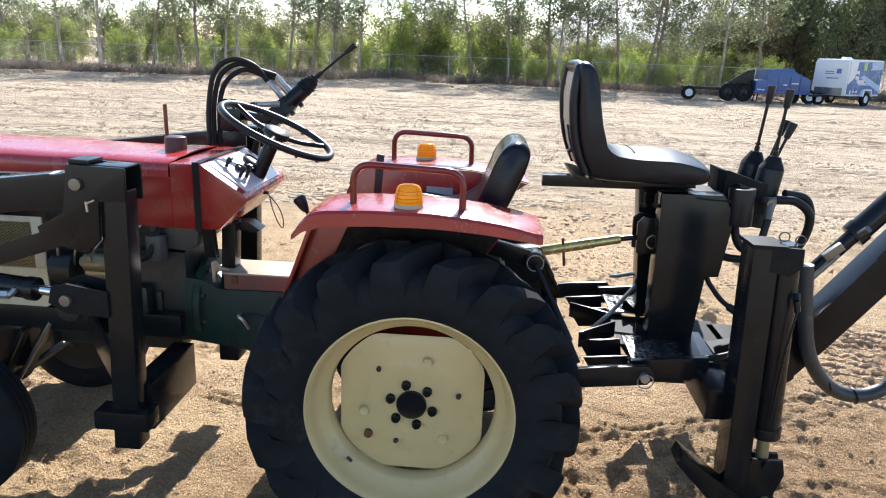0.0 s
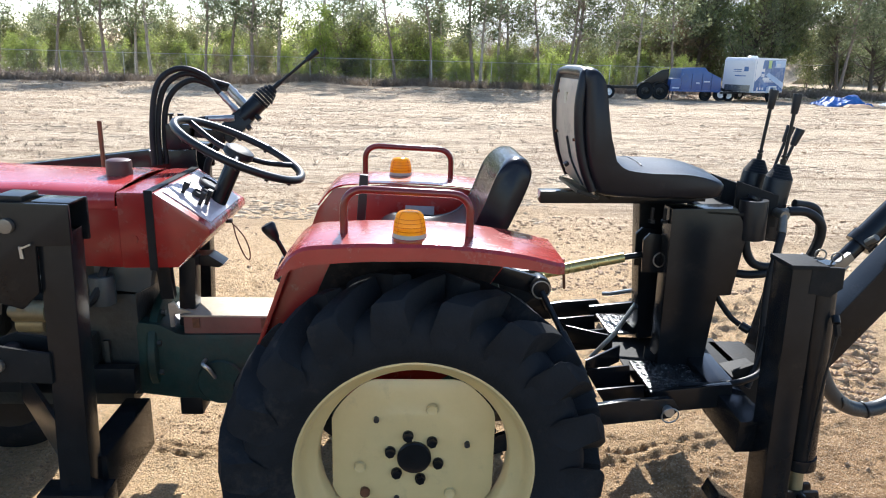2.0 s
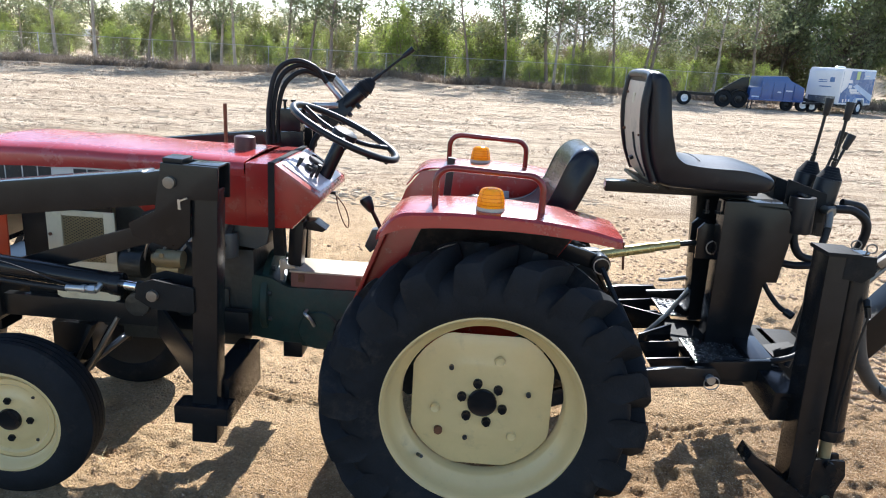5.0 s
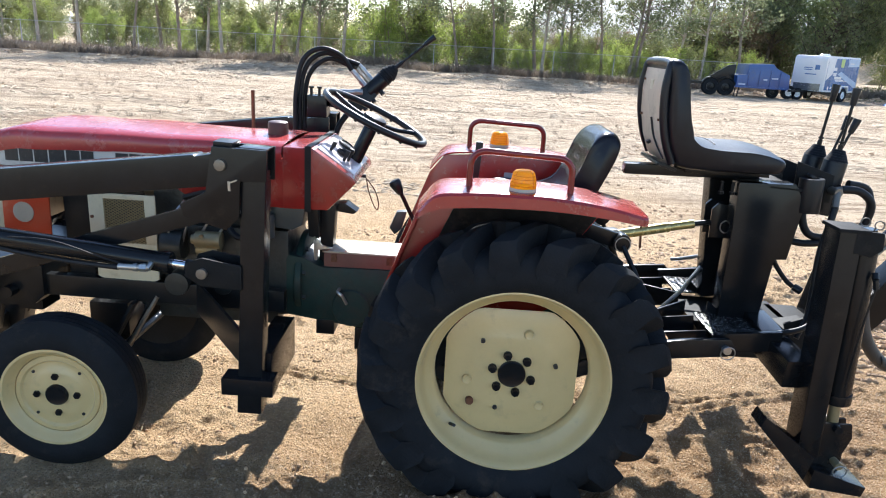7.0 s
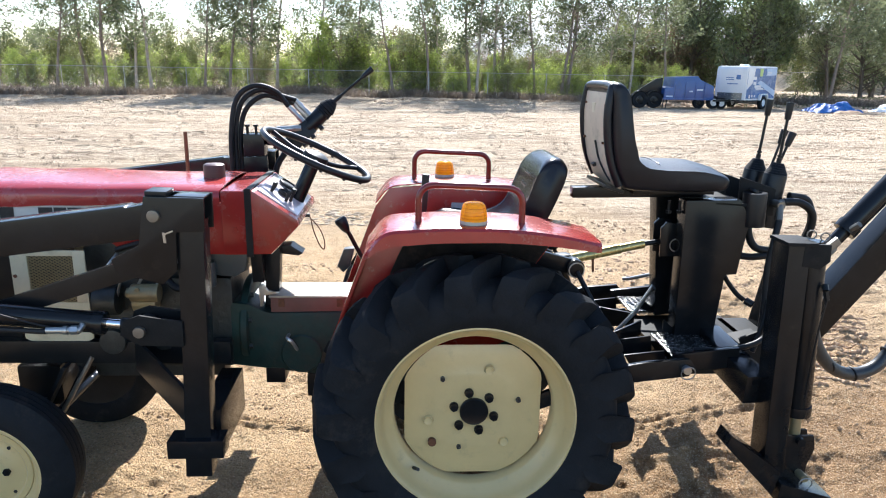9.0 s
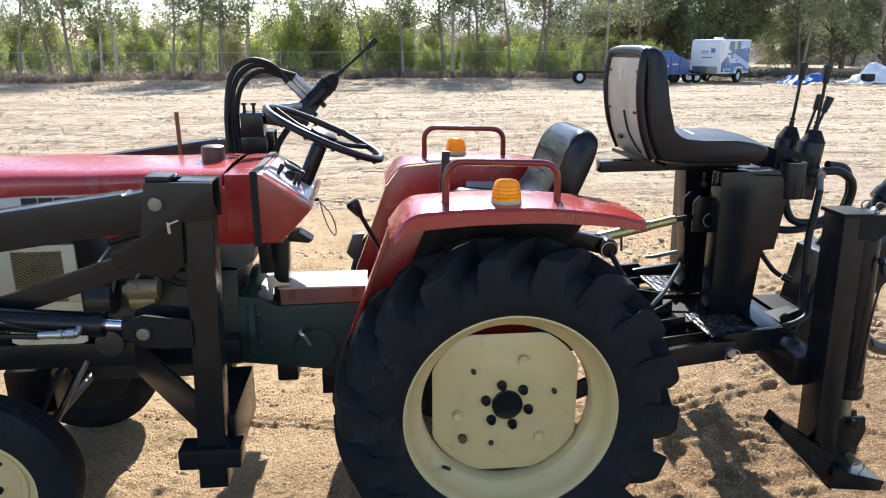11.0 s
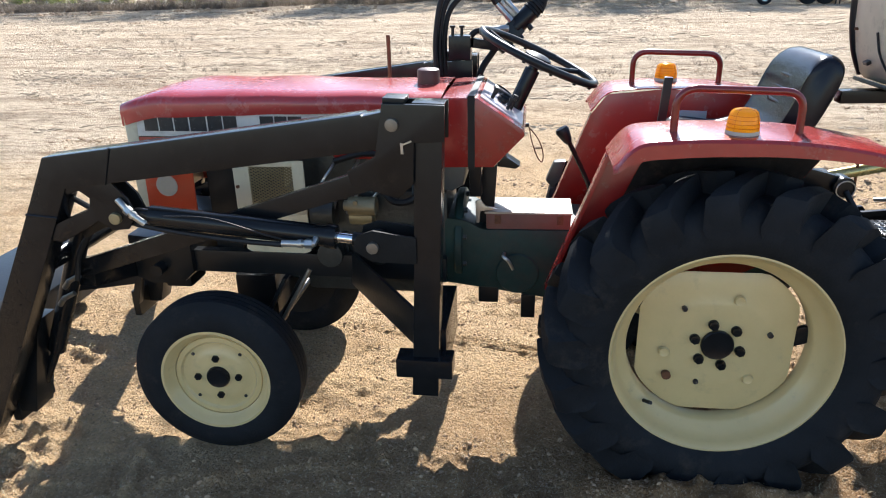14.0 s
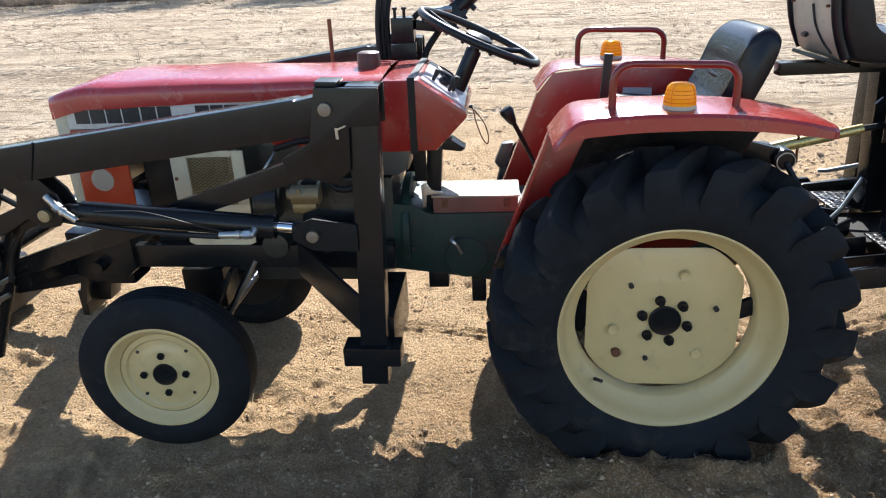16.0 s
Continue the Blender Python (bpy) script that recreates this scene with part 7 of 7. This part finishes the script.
for i, (x, y, s) in enumerate(((20.0, 39, 0.95), (29.5, 42, 0.8), (24.4, 37.5, 0.75), (31.5, 46, 0.8), (26.6, 50, 1.0), (18.0, 42, 0.9), (35.5, 45, 0.85), (20.5, 38, 0.85), (22.0, 41, 0.8), (19.0, 46, 1.05), (31.5, 44, 0.75), (33.0, 46, 0.8), (38.0, 52, 0.8))):
    plant(broad, i, x, y, s)
# low scrub filling the ground behind the fence
for i in range(46):
    plant(scrub, i, -34 + i * 1.05 + rnd.uniform(-0.5, 0.5), rnd.uniform(37.5, 41.0), rnd.uniform(0.28, 0.48))
for i in range(30):
    plant(scrub, i + 1, -56 + i * 1.9 + rnd.uniform(-0.8, 0.8), rnd.uniform(50, 57), rnd.uniform(0.75, 1.05))
# rows behind
for i in range(44):
    x = -66 + i * 3.0 + rnd.uniform(-1, 1)
    y = rnd.uniform(58, 76)
    plant(scrub if i % 4 else gums, i, x, y, (rnd.uniform(0.9, 1.2) if x < -4 else rnd.uniform(0.95, 1.35)) if i % 4 else rnd.uniform(0.5, 0.7))

# hill far behind
verts, faces = [], []
nx, ny = 90, 14
for j in range(ny):
    for i in range(nx):
        bear = radians(-30 + 75 * i / (nx - 1))
        d = 380 + 60 * j
        b_ = math.degrees(bear)
        top = 62 / (1 + math.exp(-(b_ - 5.5) / 2.2)) * (1 / (1 + math.exp((b_ - 34) / 4))) + 6
        h = top * math.sin(math.pi * min(1, (j + 0.02) / (ny - 1))) + 5 * noise.noise(Vector((i * 0.22, j * 0.5, 3)))
        verts.append((math.sin(bear) * d, math.cos(bear) * d, h - 2))
for j in range(ny - 1):
    for i in range(nx - 1):
        a = j * nx + i
        faces.append((a, a + 1, a + nx + 1, a + nx))
me = bpy.data.meshes.new("hill")
me.from_pydata(verts, [], faces)
me.materials.append(mat("hazy_scrub_hill", (0.20, 0.20, 0.19), 0.95, 0, 0.25, 0.05, (0.12, 0.13, 0.11), 0.12, 0.6))
me.polygons.foreach_set("use_smooth", [True] * len(faces))
tagged(new("backdrop", me), "distant grey scrub-covered hill", "hill", kind="structure")


# ---- fences ----
GALV = mat("galvanised_wire", (0.42, 0.42, 0.41), 0.5, 0.6, 0.15, 10)


def fence(x0, x1, y, h, step, wires):
    f = thing("chain_link_fence", (x0, y, 0), "weathered chain-link fence with steel posts", "fence")
    n = int((x1 - x0) / step)
    for i in range(n + 1):
        x = x0 + (x1 - x0) * i / n
        b = B()
        rod(b, (x, y, -0.1), (x, y, h + 0.25), 0.02, seg=8)
        part("post", b, GALV, f)
    b = B()
    rod(b, (x0, y, h + 0.2), (x1, y, h + 0.2), 0.017, seg=6)
    part("top_rail", b, GALV, f)
    b = B()
    k = -h
    while k < x1 - x0:
        for sl in (1, -1):
            a = max(0.0, k)
            e = min(x1 - x0, k + h)
            if e > a:
                za, zb = (a - k, e - k) if sl > 0 else (h - (a - k), h - (e - k))
                bar(b, (x0 + a, y, 0.15 + za), (x0 + e, y, 0.15 + zb), 0.0016, 0.0016, 0)
        k += wires
    tagged(part("wire_netting", b, GALV, f), kind="stuff")
    return f


fence(-30, 13.5, 34.6, 1.2, 3.0, 0.11)
fence(22.5, 48, 45.0, 1.55, 2.6, 0.12)


# ---- vehicles and clutter at the edge of the lot ----
BLUE = mat("blue_paint", (0.02, 0.07, 0.25), 0.4, 0, 0.15, 2, (0.05, 0.08, 0.16), 3, 0.4, 0.1, 20, 0.2)
WRAP_BLUE = mat("blue_vinyl_wrap", (0.05, 0.13, 0.33), 0.35, 0, 0.25, 1.2, (0.16, 0.26, 0.44), 1.5, 0.7)
WRAP_LIGHT = mat("pale_blue_wrap", (0.42, 0.52, 0.66), 0.4, 0, 0.15, 2)
WRAP_GREEN = mat("lime_wrap", (0.45, 0.58, 0.20), 0.4, 0, 0.1, 3)
TRAILER_WHITE = mat("white_trailer_skin", (0.74, 0.74, 0.75), 0.35, 0, 0.04, 2, (0.55, 0.54, 0.52), 3, 0.3)
TARP = mat("blue_tarp", (0.02, 0.11, 0.36), 0.62, 0, 0.2, 3, (0.06, 0.2, 0.5), 4, 0.4, 0.4, 8)
STUCCO = mat("beige_stucco", (0.48, 0.40, 0.31), 0.9, 0, 0.08, 1, (0.36, 0.30, 0.24), 2, 0.3, 0.3, 12)
ROOFING = mat("brown_roof_tile", (0.20, 0.14, 0.11), 0.9, 0, 0.2, 2)
GLASS_DARK = mat("dark_window_glass", (0.03, 0.035, 0.04), 0.08, 0, 0.1, 4)


def road_wheel(parent, c, r, w, ax, rim_mat):
    b = B()
    lathe(b, [(r * 0.55, -w / 2), (r * 0.92, -w / 2), (r, -w * 0.36), (r, w * 0.36), (r * 0.92, w / 2), (r * 0.55, w / 2)], c, ax, 28, True)
    t = part("tyre", b, RUBBER, parent)
    b = B()
    lathe(b, [(r * 0.56, -w * 0.42), (r * 0.56, w * 0.42), (r * 0.50, w * 0.44), (r * 0.44, w * 0.25), (r * 0.2, w * 0.30), (r * 0.14, w * 0.45), (0, w * 0.46)], c, ax, 24)
    part("rim", b, rim_mat, t)


def turned(bm, x, y, deg, grow=Matrix()):
    bm.transform(pose(x, y, 0, 0, 0, deg) @ grow)
    return bm


# enclosed cargo trailer; its long printed side faces the lot
tx, ty, ta = 15.25, 28.8, 34.6
GROW = Matrix.Diagonal((1.13, 1.30, 1, 1))
trailer = thing("cargo_trailer", (15.8, 30.2, 0), "white enclosed cargo trailer with a blue printed side", "trailer")
b = B()
prism(b, [(0.0, 0.42), (0.0, 1.80), (0.06, 1.92), (0.16, 1.95), (2.33, 1.95), (2.37, 1.90), (2.37, 0.42)], 0.0, 1.15, 0.03)
body = part("body", turned(b, tx, ty, ta, GROW), TRAILER_WHITE, trailer, "white aluminium box body")
b = B()
prism(b, [(0.10, 0.50), (0.10, 1.84), (2.33, 1.88), (2.33, 0.50)], -0.006, 0.0)
part("printed_side", turned(b, tx, ty, ta, GROW), WRAP_BLUE, body, "blue printed vinyl side")
for name, m, pts in (("white_patch", TRAILER_WHITE, [(0.10, 1.84), (0.62, 1.86), (0.50, 1.2), (0.10, 0.9)]), ("lime_patch", WRAP_GREEN, [(0.98, 1.84), (1.24, 1.85), (1.22, 1.50), (1.0, 1.50)]), ("pale_band", WRAP_LIGHT, [(0.85, 1.20), (1.10, 1.32), (2.33, 0.86), (2.33, 0.58)]), ("pale_top", WRAP_LIGHT, [(1.50, 1.85), (2.31, 1.87), (2.31, 1.56), (1.50, 1.52)])):
    b = B()
    prism(b, pts, -0.009, -0.006)
    part(name, turned(b, tx, ty, ta, GROW), m, body)
for x, z, w, h in ((0.42, 1.48, 0.34, 0.14), (0.55, 1.26, 0.22, 0.14), (0.66, 1.10, 0.52, 0.11), (0.74, 0.98, 0.62, 0.05), (0.78, 0.92, 0.8, 0.03), (0.30, 0.66, 0.09, 0.14), (0.50, 0.66, 0.09, 0.10), (0.70, 0.66, 0.09, 0.10), (1.62, 1.70, 0.30, 0.06), (1.62, 1.60, 0.24, 0.03)):
    b = B()
    prism(b, [(x, z), (x + w, z), (x + w, z - h), (x, z - h)], -0.0125, -0.009)
    part("print_bar", turned(b, tx, ty, ta, GROW), TRAILER_WHITE, body)
b = B()
lathe(b, [(0.0, 0.004), (0.13, 0.004), (0.13, 0.0), (0.0, 0.0)], (1.40, -0.010, 1.66), (0, -1, 0), 24)
part("round_badge", turned(b, tx, ty, ta, GROW), WRAP_BLUE, body)
for y, z, w, h in ((0.30, 1.45, 0.16, 0.20), (0.62, 1.42, 0.30, 0.03), (0.62, 1.34, 0.30, 0.03), (0.5, 1.15, 0.4, 0.04)):
    b = B()
    box(b, (-0.004, y, z), (0.006, w, h))
    part("print_bar", turned(b, tx, ty, ta, GROW), WRAP_BLUE, body)
b = B()
prism(b, [(-0.006, 0.44), (0.30, 0.44), (0.30, 0.42), (-0.006, 0.42)], -0.01, 1.16)
bar(b, (-0.003, 0.1, 0.60), (-0.003, 1.05, 0.60), 0.01, 0.30, 0)
part("stone_guard", turned(b, tx, ty, ta, GROW), SHEET_GREY, body)
b = B()
lathe(b, [(0.0, 0.09), (0.14, 0.08), (0.18, 0.04), (0.18, 0.0), (0.0, 0.0)], (0.75, 0.5, 1.95), (0, 0, 1), 20)
part("roof_vent", turned(b, tx, ty, ta, GROW), TRAILER_WHITE, body)
b = B()
prism(b, [(1.02, 0.42), (1.06, 0.66), (1.16, 0.72), (1.62, 0.72), (1.74, 0.42), (1.66, 0.42), (1.58, 0.66), (1.18, 0.66), (1.12, 0.42)], -0.10, 0.0, 0.004)
part("wheel_arch", turned(b, tx, ty, ta, GROW), TRAILER_WHITE, trailer)
b = B()
bar(b, (-1.1, 0.57, 0.40), (2.1, 0.57, 0.40), 0.10, 0.09, 0.004)
bar(b, (0.1, 0.05, 0.40), (2.1, 0.05, 0.40), 0.06, 0.08, 0.004)
bar(b, (0.1, 1.10, 0.40), (2.1, 1.10, 0.40), 0.06, 0.08, 0.004)
part("chassis", turned(b, tx, ty, ta, GROW), BLACK_SATIN, trailer)
tm = pose(tx, ty, 0, 0, 0, ta) @ GROW
tax = (tm.to_3x3() @ Vector((0, -1, 0))).normalized()
for x, y in ((1.38, -0.02), (1.38, 1.17)):
    road_wheel(trailer, tm @ Vector((x, y, 0.30)), 0.30, 0.17, tax, TRAILER_WHITE)

# low blue skip on wheels beside it
skip = thing("skip_trailer", (12.86, 29.4, 0), "blue steel dump trailer parked beside the cargo trailer", "trailer")
b = B()
prism(b, [(11.68, 0.42), (11.68, 0.92), (12.08, 0.96), (12.12, 1.40), (13.18, 1.46), (13.32, 1.30), (13.96, 1.02), (14.01, 0.42)], 29.2, 30.6, 0.02)
part("body", b, BLUE, skip)
for x in (12.18, 12.66, 13.14, 13.56):
    b = B()
    box(b, (x, 29.185, 0.80), (0.06, 0.04, 0.72), bevel=0.006)
    part("rib", b, BLUE, skip)
b = B()
box(b, (12.78, 29.19, 0.43), (2.3, 0.06, 0.07), bevel=0.006)
part("bottom_rail", b, BLUE, skip)
for x, z, w in ((11.91, 0.55, 0.32), (12.91, 0.78, 0.16), (13.31, 0.85, 0.3)):
    b = B()
    box(b, (x, 29.178, z), (w, 0.004, 0.06))
    part("print_bar", b, WRAP_LIGHT, skip)
for x, r in ((13.41, 0.26), (14.1, 0.30), (14.48, 0.26)):
    road_wheel(skip, Vector((x, 29.45, r)), r, 0.2, (0, -1, 0), TRAILER_WHITE if x > 13.96 else BLACK_SATIN)
b = B()
bar(b, (13.86, 29.5, 0.40), (14.55, 29.6, 0.40), 0.1, 0.1, 0.004)
for x in (11.61, 11.76):
    bar(b, (x, 29.15, 0.0), (x + 0.1, 29.3, 0.45), 0.04, 0.04, 0.002)
part("drawbar", b, BLACK_SATIN, skip)

# black bogie chassis
bogie = thing("flatbed_chassis", (10.1, 29.6, 0), "bare black trailer chassis with double wheels", "trailer")
b = B()
bar(b, (8.7, 29.7, 0.52), (11.7, 29.7, 0.50), 0.5, 0.12, 0.006)
prism(b, [(10.6, 0.80), (11.4, 1.32), (11.7, 1.36), (11.7, 0.55), (10.8, 0.55)], 29.6, 29.75, 0.006)
part("frame", b, BLACK_SATIN, bogie)
for x, r in ((10.62, 0.37), (11.3, 0.37), (8.92, 0.30)):
    road_wheel(bogie, Vector((x, 29.45, r)), r, 0.24, (0, -1, 0), BLACK_SATIN if x > 9.5 else TRAILER_WHITE)
    if x > 9.5:
        b = B()
        lathe(b, [(r + 0.05, -0.13), (r + 0.05, 0.13), (r + 0.03, 0.13), (r + 0.03, -0.13)], (x, 29.45, r), (0, -1, 0), 24, True)
        bmesh.ops.bisect_plane(b, geom=b.verts[:] + b.edges[:] + b.faces[:], plane_co=(x, 29.45, r + 0.12), plane_no=(0, 0, -1), clear_outer=True)
        part("mudguard", b, BLACK_SATIN, bogie)


def draped(name, cx, cy, w, d, h, material, label, category, seed, rough=1.0):
    """A crumpled sheet lying over low lumps."""
    n = 34
    verts, faces = [], []
    for j in range(n):
        for i in range(n):
            u, v = i / (n - 1) * 2 - 1, j / (n - 1) * 2 - 1
            x, y = cx + u * w / 2, cy + v * d / 2
            k = max(0.0, 1 - max(abs(u), abs(v)) ** 3)
            q = Vector((x * 1.4, y * 1.4, seed))
            z = h * k * (0.55 + 0.6 * noise.noise(q)) + 0.12 * rough * h * noise.noise(q * 4) + 0.07 * h * rough * abs(noise.noise(q * 9))
            verts.append((x + 0.15 * noise.noise(q * 1.3 + Vector((5, 0, 0))), y + 0.15 * noise.noise(q * 1.3), max(0.015, z) + ground_height(x, y)))
    for j in range(n - 1):
        for i in range(n - 1):
            a = j * n + i
            faces.append((a, a + 1, a + n + 1, a + n))
    me = bpy.data.meshes.new(name)
    me.from_pydata(verts, [], faces)
    me.materials.append(material)
    return tagged(new(name, me), label, category)


draped("tarpaulin", 18.7, 27.6, 2.1, 1.5, 0.50, TARP, "crumpled blue tarpaulin lying on the ground", "tarpaulin", 3.0, 1.6)
draped("dirt_heap", 18.9, 26.9, 1.3, 0.9, 0.22, CLOD, "small heap of reddish dirt beside the tarpaulin", "dirt heap", 8.0)
cover = thing("covered_machine", (22.3, 28.3, 0), "low machine under a white cover", "covered machine")
c = draped("cover", 22.4, 28.3, 2.1, 1.4, 0.95, TRAILER_WHITE, "", "", 5.0, 0.7)
c.parent, c.matrix_parent_inverse = cover, Matrix.Translation((-22.3, -28.3, 0))
for key in ("category",):
    if key in c:
        del c[key]
b = B()
box(b, (21.75, 27.75, 0.26), (0.5, 0.3, 0.36), bevel=0.05)
part("body", b, BLACK_SATIN, cover)

# house among the trees
house = thing("house", (40, 62, 0), "beige stucco house with a low brown roof", "house")
b = B()
box(b, (38.9, 61, 3.3), (7.2, 6, 2.9))
part("wall", b, STUCCO, house)
b = B()
prism(b, [(34.7, 4.75), (38.9, 5.9), (43.1, 4.75), (43.1, 4.6), (34.7, 4.6)], 57.4, 64.6)
part("roof", b, ROOFING, house)
for x in (36.9, 40.5):
    b = B()
    box(b, (x, 57.97, 3.7), (0.9, 0.08, 1.3))
    w = part("window", b, TRAILER_WHITE, house)
    b = B()
    box(b, (x, 57.93, 3.7), (0.74, 0.06, 1.14))
    part("pane", b, GLASS_DARK, w)
b = B()
prism(b, [(31, 0), (34, 1.9), (50, 1.95), (50, 0)], 55, 70)
part("terrace", b, DIRT, house)
